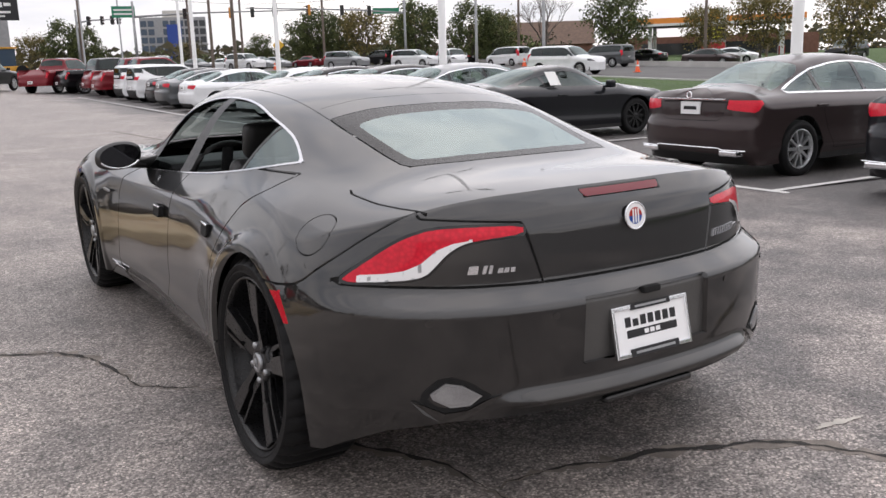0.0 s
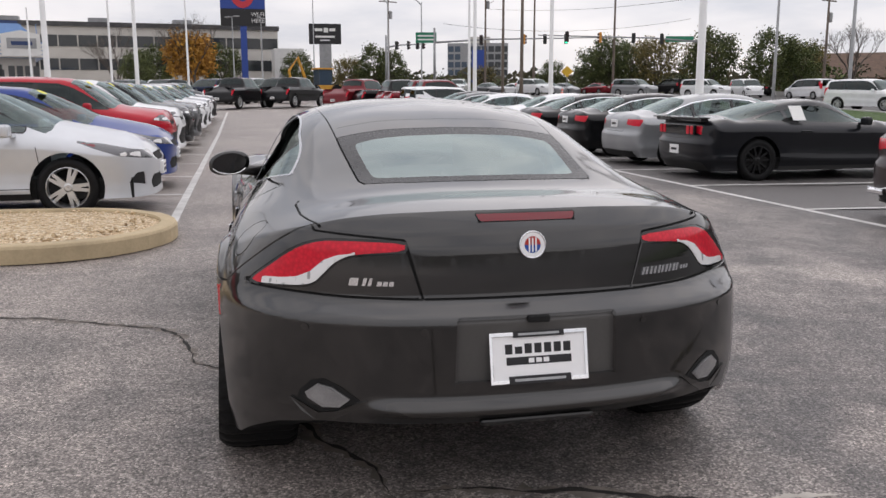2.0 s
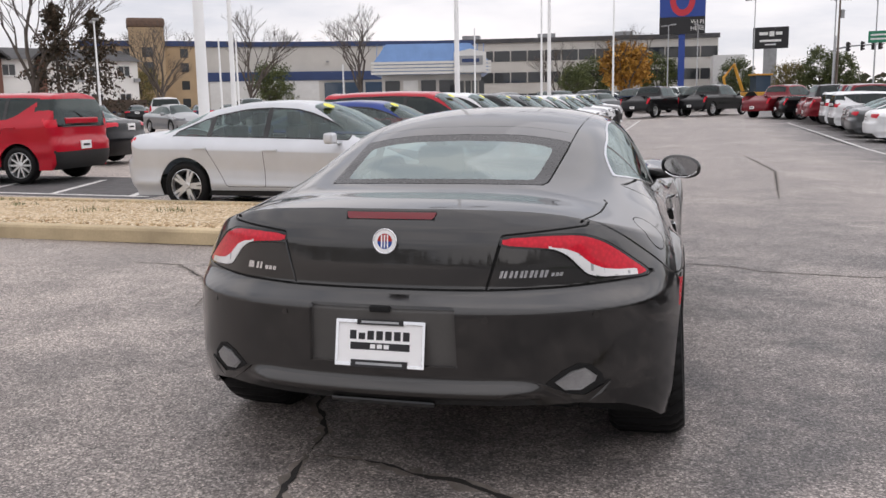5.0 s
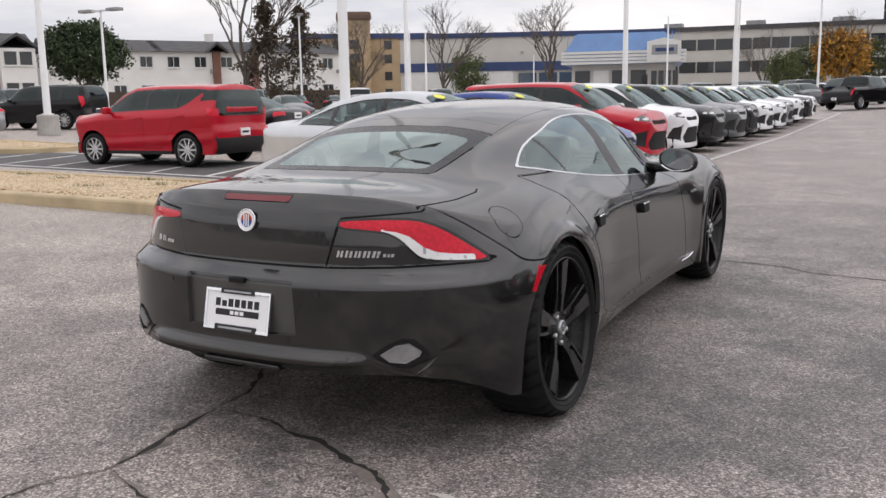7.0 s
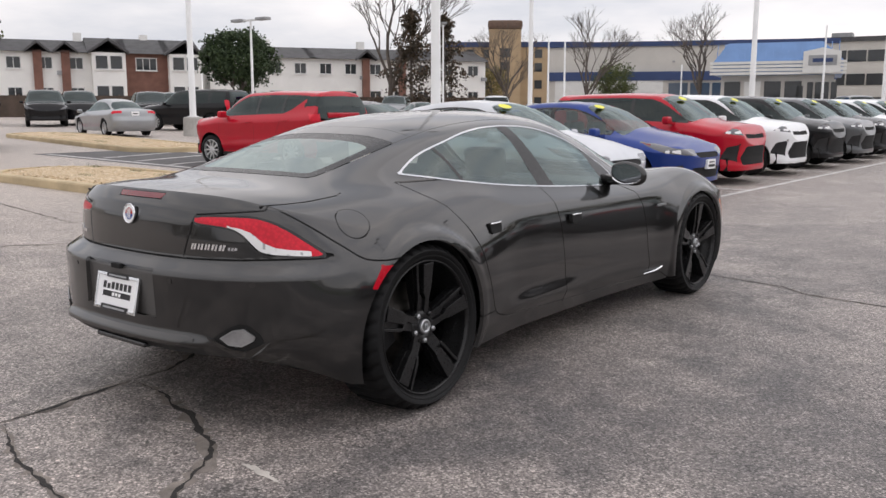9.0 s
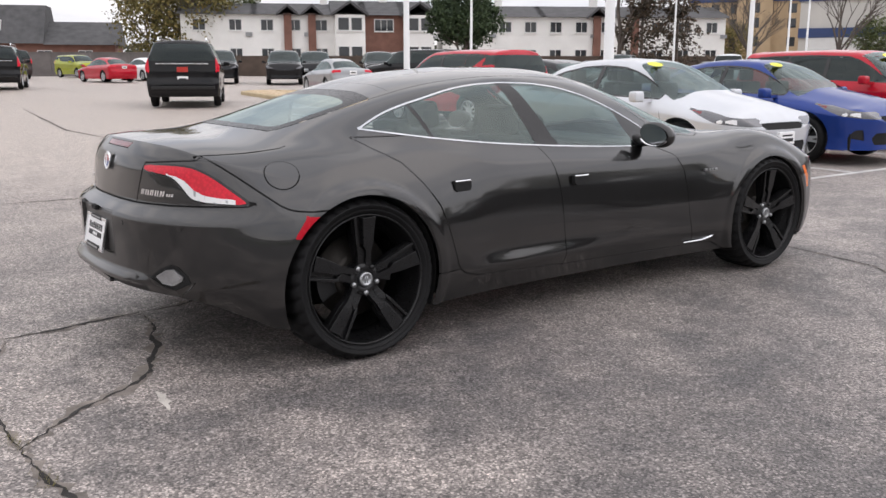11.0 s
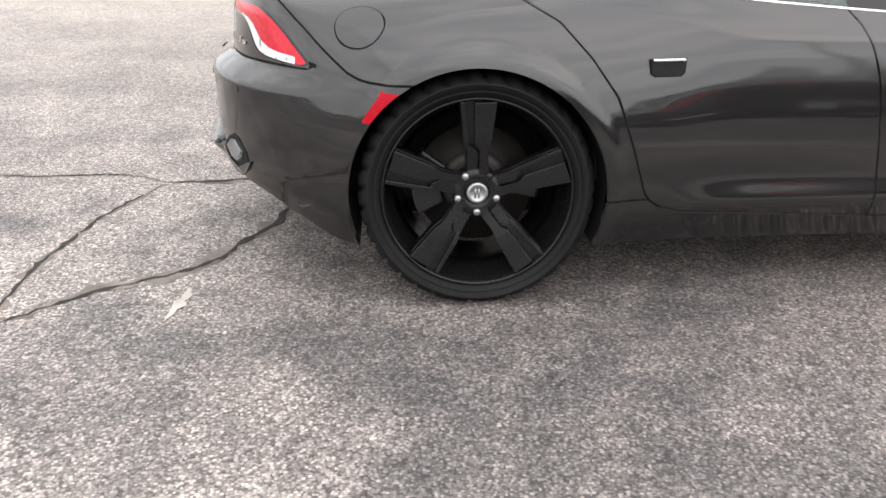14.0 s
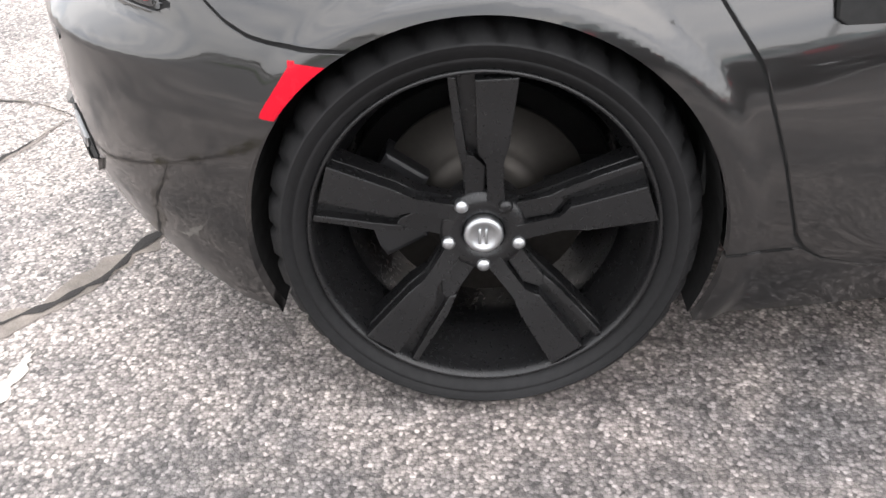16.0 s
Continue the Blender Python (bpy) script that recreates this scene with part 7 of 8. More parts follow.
signal_mast(19.5, 90, -8, 19, 6.0, [(5.0, "signal_dark", 0, False), (9.6, "signal_yellow", 95, False), (14.2, "signal_dark", 0, True), (11.9, "signal_dark", 180, False)], signs=[(-2.0, 2.2, 1.1)])
signal_mast(46, 82, 172, 17, 6.0, [(7.0, "signal_dark", 0, False), (10.5, "signal_yellow", 80, False), (4.0, "signal_dark", 0, True), (14, "signal_dark", 180, False)], signs=[(.6, 3.0, .6)])
signal_mast(17.2, 108, 20, 6, 6.2, [(1.5, "signal_dark", 90, False), (3.2, "signal_dark", 60, False), (4.6, "signal_dark", 110, False), (5.4, "signal_dark", 30, False)])


# ---------- trees ----------
def leaf_material(name, dark, light):
    n = Nodes(name)
    info = n.nt.nodes.new("ShaderNodeNewGeometry")
    c = n.ramp(info.outputs["Random Per Island"], (0.0, dark), (1.0, light))
    n.color(n.mix(n.ramp(n.noise(.6, 3), (.35, 0.0), (.7, .5)), c, shade(dark, .7)))
    n.put(Roughness=.75)
    return n.mat


M["leaf_green"] = leaf_material("green_leaves", (.034, .052, .014), (.145, .165, .048))
M["leaf_dark"] = leaf_material("dark_green_leaves", (.018, .038, .014), (.062, .095, .030))
M["leaf_yellow"] = leaf_material("yellow_leaves", (.28, .13, .02), (.62, .34, .05))
M["leaf_mixed"] = leaf_material("autumn_leaves", (.085, .085, .022), (.27, .20, .06))
M["needle"] = leaf_material("brown_needles", (.030, .028, .016), (.12, .075, .045))
M["leaf_far"] = leaf_material("far_leaves", (.035, .040, .020), (.115, .095, .05))
M["bark"] = plain("grey_bark", (0.11, 0.092, 0.078), .9, var=.3, scale=6, bump=.5)


def limb_tree(rnd, h, spread, depth=5, r0=.20, first=.28):
    """Trunk and limbs that fork and thin out, as one bmesh; returns it and the twigs' ends."""
    bm = bmesh.new()
    ends = []
    def grow(p, d, l, r, k):
        q = p + d * l * .5 + Vector((rnd.uniform(-.05, .05) * l, rnd.uniform(-.05, .05) * l, 0))
        e = p + d * l
        tube(bm, [p, q, e], [r, r * .86, r * .72], 7 if k < 2 else 4 if k < 4 else 3, False)
        if k >= depth:
            ends.append(e)
            return
        for _ in range(rnd.choice((2, 3, 3)) if k else 4):
            a = rnd.uniform(0, 6.283)
            t = rnd.uniform(.35, .85) * spread
            side = Vector((math.cos(a), math.sin(a), 0))
            nd = (d + side * t + Vector((0, 0, .12))).normalized()
            grow(p + d * l * rnd.uniform(.72, 1.0) if k else p + d * l * rnd.uniform(.6, 1), nd, l * rnd.uniform(.62, .80) if k else h * .26, r * rnd.uniform(.5, .66), k + 1)
        if k == 0:
            grow(e, (d + Vector((rnd.uniform(-.1, .1), rnd.uniform(-.1, .1), 0))).normalized(), h * .26, r * .7, k + 1)
    grow(Vector((0, 0, -.1)), Vector((0, 0, 1)), h * first, r0, 0)
    return bm, ends


def leaves(rnd, centres, n, size, spread, flat_=.8):
    """Small leaf clumps strewn round some centres."""
    verts, faces = [], []
    for _ in range(n):
        c = rnd.choice(centres)
        p = Vector(c) + Vector((rnd.gauss(0, spread), rnd.gauss(0, spread), rnd.gauss(0, spread * flat_)))
        a = Vector((rnd.gauss(0, 1), rnd.gauss(0, 1), rnd.gauss(0, 1))).normalized()
        b = a.orthogonal().normalized()
        b = (Matrix.Rotation(rnd.uniform(0, 6.28), 3, a) @ b)
        c2 = a.cross(b)
        s = size * rnd.uniform(.5, 1.3)
        i = len(verts)
        verts += [p + b * s, p + c2 * s * .6 + a * s * .2, p - b * s, p - c2 * s * .6 - a * s * .15]
        faces.append((i, i + 1, i + 2, i + 3))
    return verts, faces


def tree(name, seed, h, label, leaf=None, n=0, size=.2, spread=.5, depth=5, fork=.8, r0=.2, first=.28, crown=None, clumps=120):
    rnd = random.Random(seed)
    t = empty(name, label=label, category="tree", group="trees")
    bm, ends = limb_tree(rnd, h, fork, depth, r0, first)
    part("trunk", bm, M["bark"], t)
    if leaf:
        if crown:
            # clumps spread through an uneven round head
            (cz, rx, rz), ends = crown, []
            for _ in range(clumps):
                d = Vector((rnd.gauss(0, 1), rnd.gauss(0, 1), rnd.gauss(0, 1))).normalized()
                k = (.45 + .55 * rnd.random() ** .5) * (1 + .16 * math.sin(5 * d.x + seed) * math.sin(4 * d.y + 3 * d.z))
                ends.append((d.x * rx * k, d.y * rx * k, cz + d.z * rz * k))
        v, f = leaves(rnd, ends, n, size, spread)
        part("crown", mesh_of("crown", v, f, M[leaf]), None, t)
    return t


def conifer(seed, h, w, label):
    rnd = random.Random(seed)
    t = empty("conifer", label=label, category="tree", group="trees")
    bm = bmesh.new()
    tube(bm, [(0, 0, -.1), (0, 0, h)], [.18, .03], 7)
    part("trunk", bm, M["bark"], t)
    cs = []
    for k in range(900):
        z = h * (.16 + .84 * rnd.random() ** .8)
        r = w * (1 - z / h) ** .7 * rnd.uniform(.3, 1.1) * (.75 + .35 * math.sin(z * 3.1))
        a = rnd.uniform(0, 6.28)
        cs.append((r * math.cos(a), r * math.sin(a), z - r * .25))
    v, f = leaves(rnd, cs, 3000, .15, .16)
    part("crown", mesh_of("crown", v, f, M["needle"]), None, t)
    return t


def put(t, x, y, s=1.0, yaw=0):
    t.matrix_world = pose(x, y, gz(x, y), 0, 0, yaw) @ Matrix.Scale(s, 4)
    return t


def again(t, x, y, s=1.0, yaw=0, label=""):
    c = copy_thing(t, pose(x, y, gz(x, y), 0, 0, yaw))
    c.scale = (s, s, s)
    return tagged(c, label=label) if label else c


bare = put(tree("bare_tree", 3, 11, "leafless grey-brown tree with spreading branches", depth=6, fork=.95, r0=.19), -29.0, 76)
bare_b = put(tree("bare_tree", 8, 10, "leafless brown tree with a wide crown of twigs", depth=6, fork=.85, r0=.18), -38, 71)
for src, x, y, s, yw in ((bare_b, -47, 53.5, 1.35, 40), (bare, -50.5, 76, .95, 100), (bare, -6.5, 116, 1.0, 30), (bare_b, -16.5, 120, .9, 200), (bare, 51.5, 64.7, .66, 60), (bare_b, -57.5, 86, .8, 10), (bare_b, -70, 66, .7, 300)):
    again(src, x, y, s, yw)
put(tree("round_tree", 5, 7.2, "dense dark green round-headed tree behind a fence", "leaf_dark", 15000, .12, .22, 3, .9, .16, .24, (4.7, 2.75, 2.15), 420), -41.7, 33.2, .84)
green = put(tree("leafy_tree", 12, 9, "tall green leafy tree beside the road", "leaf_green", 6200, .17, .46, 3, .7, .2, .25, (5.2, 3.5, 3.7)), 58.0, 61.7, .82)
mixed = put(tree("autumn_tree", 21, 9, "tree with green and brown autumn leaves", "leaf_mixed", 4600, .17, .55, 4, .8, .2, .25, (5.6, 3.6, 3.4)), -81.5, 26.5)
yellow = put(tree("yellow_tree", 31, 7.5, "small tree with golden yellow leaves", "leaf_yellow", 4200, .22, .42, 3, .7, .15, .22, (4.6, 2.7, 2.7)), -7.2, 118, 1.15)
for x, y, s, yw in ((48.9, 111, .86, 40), (54.4, 94, .86, 100), (57, 85.5, .80, 90), (59.5, 84, .66, 10), (47, 113.5, .7, 200), (43.4, 119, .52, 20), (50.5, 108, .74, 75), (16.6, 114, .72, 130), (18.8, 113, .62, 300), (-12.5, 128, .8, 0), (-3.5, 137, .85, 140), (-13, 112, .62, 60), (7.5, 132, .7, 250), (-47, 94, .7, 70), (-79, 34, .9, 20)):
    again(green, x, y, s, yw)
for x, y, s, yw in ((52.2, 104.3, .84, 250), (56, 99, .78, 30), (66.6, 93.3, .74, 170), (13.3, 116, .58, 90), (36.5, 132, .50, 10), (60.8, 47.4, .70, 10), (58.5, 37.6, .66, 90), (62, 33, .70, 190), (66, 58, .62, 250), (-78, 29, 1.1, 60), (-64, 92, .7, 40)):
    again(mixed, x, y, s, yw)
con = put(conifer(4, 9, 4.2, "brown-green conifer in front of the flats"), -45.6, 54.5)
c2 = again(con, -43.4, 56.2, .95, 70)
again(con, -79.5, 30.6, 1.1, 20)

# undergrowth behind the road
rnd = random.Random(15)
line = [Vector(p) for p in ((24, 122, 0), (38, 126, 0), (50, 116, 0), (58, 104, 0), (64, 94, 0), (67, 82, 0))]
for leaf, n, h, side in (("leaf_green", 5200, 3.2, 0), ("leaf_far", 3600, 4.4, 4)):
    centres = []
    for _ in range(420):
        k = rnd.uniform(0, len(line) - 1.001)
        p = line[int(k)].lerp(line[int(k) + 1], k % 1)
        top = h * (.55 + .45 * math.sin(k * 7.3 + side) * math.sin(k * 3.1))
        centres.append((p.x + rnd.uniform(-1.5, 1.5) + side, p.y + rnd.uniform(-1.5, 1.5) + side, gz(p.x, p.y) + top * rnd.random() ** .7))
    v, f = leaves(rnd, centres, n, .24, .42)
    tagged(part("shrub_belt", mesh_of("shrub_belt", v, f, M[leaf]), None), label="belt of green and brown shrubs behind the road", category="shrubs", kind="stuff")

# woods all round the horizon
rnd = random.Random(77)
verts, faces = [], []
for k in range(15000):
    a = rnd.uniform(0, 6.283)
    d = rnd.uniform(190, 300)
    hgt = 5.4 + 2.2 * math.sin(a * 9) * math.sin(a * 4.3 + 1) + 1.2 * math.sin(a * 61) * math.sin(a * 37)
    z = .6 + hgt * rnd.random() ** .7
    p = Vector((d * math.cos(a), d * math.sin(a), z))
    u = Vector((-math.sin(a), math.cos(a), 0)) * rnd.uniform(.5, 1.3)
    w = Vector((rnd.uniform(-.4, .4), rnd.uniform(-.4, .4), 1)) * rnd.uniform(.4, .9)
    i = len(verts)
    verts += [p - u, p - w, p + u * rnd.uniform(.6, 1), p + w]
    faces.append((i, i + 1, i + 2, i + 3))
tagged(part("far_woods", mesh_of("far_woods", verts, faces, M["leaf_far"]), None), label="distant band of green and brown trees", category="trees", kind="stuff")


# ---------- buildings round the lot ----------
M["siding"] = plain("white_siding", (0.82, 0.81, 0.78), .7, var=.07, scale=2)
M["brick"] = plain("red_brown_brick", (0.20, 0.10, 0.075), .9, var=.2, scale=6, bump=.3)
M["shingle"] = plain("dark_grey_shingles", (0.085, 0.084, 0.086), .9, var=.25, scale=5, bump=.3)
M["white_wall"] = plain("cream_wall", (0.56, 0.54, 0.50), .8, var=.08, scale=1.2)
M["blue_band"] = plain("dark_blue_band", (0.03, 0.055, 0.15), .6, var=.12, scale=2)
M["blue_roof"] = plain("blue_metal_roof", (0.14, 0.26, 0.50), .4, var=.10, scale=3)
M["tan"] = plain("tan_stucco", (0.42, 0.31, 0.19), .85, var=.1, scale=2)
M["pane"] = car_paint("dark_window_pane", (0.028, 0.032, 0.036), rough=.12)
M["pane_blue"] = car_paint("blue_window_pane", (0.05, 0.075, 0.11), rough=.12)
M["wall_grey"] = plain("grey_block_wall", (0.15, 0.135, 0.13), .9, var=.2, scale=4)
M["brown_fence"] = plain("brown_fence_boards", (0.085, 0.062, 0.048), .9, var=.25, scale=5)
M["trim_white"] = plain("white_trim", (0.72, 0.72, 0.70), .6, var=.05)
M["orange_band"] = plain("orange_canopy_band", (0.78, 0.27, 0.04), .5, var=.06)
M["tower_brown"] = plain("brown_tower_roof", (0.14, 0.09, 0.065), .8, var=.2)
M["sign_blue"] = plain("blue_sign_face", (0.02, 0.06, 0.30), .4, var=.05)
M["sign_red"] = plain("red_sign_figure", (0.55, 0.03, 0.05), .4, var=.05)
M["sign_black"] = plain("black_sign_face", (0.012, 0.012, 0.014), .4, var=.05)
M["machine_yellow"] = plain("yellow_machine_paint", (0.60, 0.30, 0.03), .5, var=.12)


def frame_from(a, b, z=None):
    """A building's own axes: x along its front from a to b, y to the back."""
    yaw = math.degrees(math.atan2(b[1] - a[1], b[0] - a[0]))
    zz = gz((a[0] + b[0]) / 2, 0) if z is None else z
    return pose(a[0], a[1], zz, 0, 0, yaw), math.hypot(b[0] - a[0], b[1] - a[1])


def window(parent, x, z, w, h, y=0.0, pane="pane", bars=1, sill=True):
    win = empty("window", pose(x, y, z))
    win.parent = parent
    bm = bmesh.new()
    t = .07
    for d in ((-w / 2 - t, -w / 2, 0, h), (w / 2, w / 2 + t, 0, h), (-w / 2 - t, w / 2 + t, -t, 0), (-w / 2 - t, w / 2 + t, h, h + t)):
        box(bm, d[0], d[1], -.07, .05, d[2], d[3])
    for k in range(bars):
        xx = -w / 2 + w * (k + 1) / (bars + 1)
        box(bm, xx - .025, xx + .025, -.05, .03, 0, h)
    part("window_frame", bm, M["trim_white"], win)
    boxed("pane", (-w / 2, w / 2, -.02, .02, 0, h), M[pane], win)
    if sill:
        boxed("window_sill", (-w / 2 - .1, w / 2 + .1, -.14, .02, -t - .06, -t), M["trim_white"], win)


def gable(parent, name, x0, x1, y0, y1, z0, z1, mat):
    """A pitched roof whose gable shows to the front."""
    bm = bmesh.new()
    xm = (x0 + x1) / 2
    prism(bm, [(x0 - .3, z0 - .12), (xm, z1), (x1 + .3, z0 - .12), (x1 + .3, z0 + .10), (xm, z1 + .25), (x0 - .3, z0 + .10)], y0 - .4, y1, "y")
    part(name, bm, mat, parent)


def long_roof(parent, x0, x1, y0, y1, z0, z1, mat):
    bm = bmesh.new()
    ym = (y0 + y1) / 2
    prism(bm, [(y0 - .5, z0), (ym, z1), (y1 + .5, z0)], x0 - .3, x1 + .3, "x")
    part("roof", bm, mat, parent)


def flats(a, b, label, sections, rnd):
    m, L = frame_from(a, b)
    h = empty("apartment_building", m, label=label, category="building")
    for x0, x1, kind in sections:
        x0, x1 = x0 * L, x1 * L
        if kind == "brick":
            boxed("wall", (x0, x1, .0, 9, 0, 5.5), M["brick"], h, "red-brown brick wall")
            n = max(1, int((x1 - x0) / 3.2))
            for k in range(n):
                window(h, x0 + (x1 - x0) * (k + .5) / n, 4.1, 1.7, 1.0, bars=2)
            long_roof(h, x0, x1, 0, 9, 5.5, 7.1, M["shingle"])
        elif kind == "gable":
            boxed("wall", (x0, x1, -1.2, 9, 0, 5.5), M["siding"], h)
            for z in (1.5, 4.1):
                window(h, (x0 + x1) / 2 - .6, z, .95, 1.1, -1.2, bars=0)
                window(h, (x0 + x1) / 2 + .6, z, .95, 1.1, -1.2, bars=0)
            gable(h, "roof", x0, x1, -1.2, 5, 5.5, 6.5, M["shingle"])
            long_roof(h, x0, x1, 0, 9, 5.5, 7.1, M["shingle"])
        else:
            boxed("wall", (x0, x1, .0, 9, 0, 5.5), M["siding"], h)
            n = max(1, int((x1 - x0) / 2.4))
            for k in range(n):
                for z in (1.5, 4.1):
                    window(h, x0 + (x1 - x0) * (k + .5) / n, z, 1.05, .92, bars=1)
                if k % 3 == 1:
                    boxed("air_conditioner", (x0 + (x1 - x0) * (k + .5) / n + .9, x0 + (x1 - x0) * (k + .5) / n + 1.5, -.2, .1, 3.55, 3.9), M["pole_grey"], h)
            long_roof(h, x0, x1, 0, 9, 5.5, 6.8, M["shingle"])
            if kind == "posts":
                for k in range(2):
                    xx = x0 + (x1 - x0) * (.42 + .3 * k)
                    boxed("brick_pier", (xx - .35, xx + .35, -.35, .0, 0, 5.6), M["brick"], h)
                    gable(h, "dormer", xx - .7, xx + .7, -.45, 2.5, 5.5, 6.2, M["shingle"])
    for x in (.2, .55, .8):
        boxed("chimney", (L * x, L * x + .7, 4.2, 5.0, 6.4, 7.5), M["siding"], h)
    return h


rnd = random.Random(5)
flats((-76.0, 27.0), (-65.6, 47.7), "white and brick two-storey apartment building with dark roofs", [(0, .28, "plain"), (.28, .60, "posts"), (.60, .72, "gable"), (.72, .88, "brick"), (.88, 1.0, "gable")], rnd)
flats((-65.2, 48.6), (-50.5, 72.0), "white two-storey apartment wing with a dark roof", [(0, .35, "plain"), (.35, .8, "posts"), (.8, 1.0, "plain")], rnd)

# board fence in front of the flats
m, L = frame_from((-68, 24), (-42, 64))
fence = empty("board_fence", m, label="brown board fence in front of the flats", category="fence")
n = int(L / 2.4)
for k in range(n):
    boxed("fence_panel", (k * 2.4, k * 2.4 + 2.36, -.03, .03, .05, 1.75), M["brown_fence"], fence)
    boxed("fence_post", (k * 2.4 - .05, k * 2.4 + .05, -.07, .05, 0, 1.85), M["brown_fence"], fence)

# and a grey masonry wall carries on in front of the brick house
m, L = frame_from((-81.5, -4.0), (-68.2, 23.6))
yard = empty("yard_wall", m, label="low grey block wall in front of the brick house", category="wall")
for k in range(int(L / 3.0)):
    boxed("wall_panel", (k * 3.0, k * 3.0 + 2.98, 0, .2, 0, 1.85), M["wall_grey"], yard)
    boxed("coping", (k * 3.0, k * 3.0 + 2.98, -.04, .24, 1.85, 1.93), M["wall_grey"], yard)

# brick house with dormers
m, L = frame_from((-95.7, 2.5), (-87.3, 24.3))
house = empty("house", m, label="brick house with a dark roof and white dormers", category="house")
boxed("wall", (0, L, 0, 9, 0, 3.0), M["brick"], house)
bm = bmesh.new()
prism(bm, [(-.5, 3.0), (2.8, 6.8), (6.2, 6.8), (9.5, 3.0)], -.4, L * .72, "x")
part("roof", bm, M["shingle"], house)
bm = bmesh.new()
prism(bm, [(-.5, 2.9), (4.5, 5.3), (9.5, 2.9)], L * .72, L + .4, "x")
part("roof", bm, M["shingle"], house)
for x in (.16, .34, .52):
    d = empty("dormer", pose(L * x, .6, 3.6))
    d.parent = house
    boxed("dormer_wall", (-.8, .8, 0, 2, 0, 1.7), M["trim_white"], d)
    boxed("pane", (-.5, .5, -.03, .05, .2, 1.5), M["pane"], d)
for k in range(6):
    window(house, L * (.08 + .16 * k), .9, 1.2, 1.4)

# long cream building with blue bands
m, L = frame_from((-57.5, 95.5), (-26, 109.5))
hall = empty("commercial_building", m, label="long cream building with dark blue bands", category="building")
boxed("wall", (0, L, 0, 22, 0, 8.6), M["white_wall"], hall)
boxed("parapet", (-.2, L + .2, -.25, 22, 8.6, 9.2), M["blue_band"], hall)
boxed("blue_band", (-.05, L + .05, -.30, .1, 4.4, 5.5), M["blue_band"], hall)
boxed("lower_wall", (1, L * .42, -.2, .1, 0, 4.4), M["trim_white"], hall)
for k in range(7):
    boxed("shop_window", (L * .44 + 2.6 * k, L * .44 + 2.6 * k + 2.3, -.12, .05, .5, 4.1), M["pane_blue"], hall)
for k in range(3):
    boxed("wall_lamp", (L * (.2 + .25 * k), L * (.2 + .25 * k) + .3, -.3, 0, 6.6, 6.8), M["pole_grey"], hall)

# diner with a blue metal roof
m, L = frame_from((-25.7, 70.6), (-16.0, 73.2))
diner = empty("diner", m, label="small diner with a blue metal mansard roof", category="building")
boxed("wall", (.6, L - .6, .6, 9, 0, 3.9), M["white_wall"], diner)
bm = bmesh.new()
prism(bm, [(-.2, 3.9), (-.2, 5.05), (.0, 5.05), (1.0, 6.6), (8.6, 6.6), (9.6, 5.05), (9.6, 3.9)], 0, L, "x")
for v in bm.verts:
    if v.co.z > 6:
        v.co.x = 1.0 if v.co.x < L / 2 else L - 1.6
part("roof", bm, M["blue_roof"], diner, "blue standing-seam roof")
for k in range(18):
    x = .2 + (L - .6) * k / 17
    boxed("roof_seam", (x, x + .06, -.02, .05, 0, 1.8), M["blue_roof"], diner, m=pose(0, .02, 5.05, -32.8))
for k in range(4):
    boxed("fascia_board", (-.25, L + .25, -.36, -.22, 3.92 + .29 * k, 4.14 + .29 * k), M["trim_white"], diner)
bm = bmesh.new()
prism(bm, [(L * .70, 4.0), (L * .98, 4.0), (L * .98, 5.7), (L * .84, 6.0), (L * .70, 5.7)], -.6, .4, "y")
part("sign_gable", bm, M["trim_white"], diner)
boxed("sign_face", (L * .74, L * .95, -.64, -.6, 4.6, 5.4), M["pole_grey"], diner)
boxed("lettering_bar", (L * .77, L * .92, -.66, -.64, 4.85, 5.15), M["blue_band"], diner)
for k in range(4):
    boxed("pane", (.9 + 1.6 * k, 2.2 + 1.6 * k, .5, .65, 1.0, 3.4), M["pane" if k != 1 else "trim_white"], diner)
for k in range(4):
    boxed("pane", (L * .74 + .6 * k, L * .74 + .45 + .6 * k, .5, .65, .8, 3.3), M["pane"], diner)
boxed("door", (L * .66, L * .71, .5, .65, 0, 3.0), M["pane"], diner)

# office block with dark window bands
m, L = frame_from((-44, 140), (5.5, 147))
office = empty("office_building", m, label="low concrete office block with dark window bands", category="building")
boxed("wall", (0, L, 0, 20, 0, 11.2), M["white_wall"], office)
boxed("roof_edge", (-.2, L + .2, -.3, 20, 11.2, 11.9), M["shingle"], office)
for z in (1.2, 4.7, 8.2):
    n = 18
    for k in range(n):
        boxed("pane", (L * k / n + .1, L * (k + 1) / n - .1, -.08, .1, z, z + 1.7), M["pane"], office)
for k in range(3):
    boxed("rooftop_unit", (8 + 13 * k, 11 + 13 * k, 6, 9, 11.9, 13.0), M["pole_grey"], office)

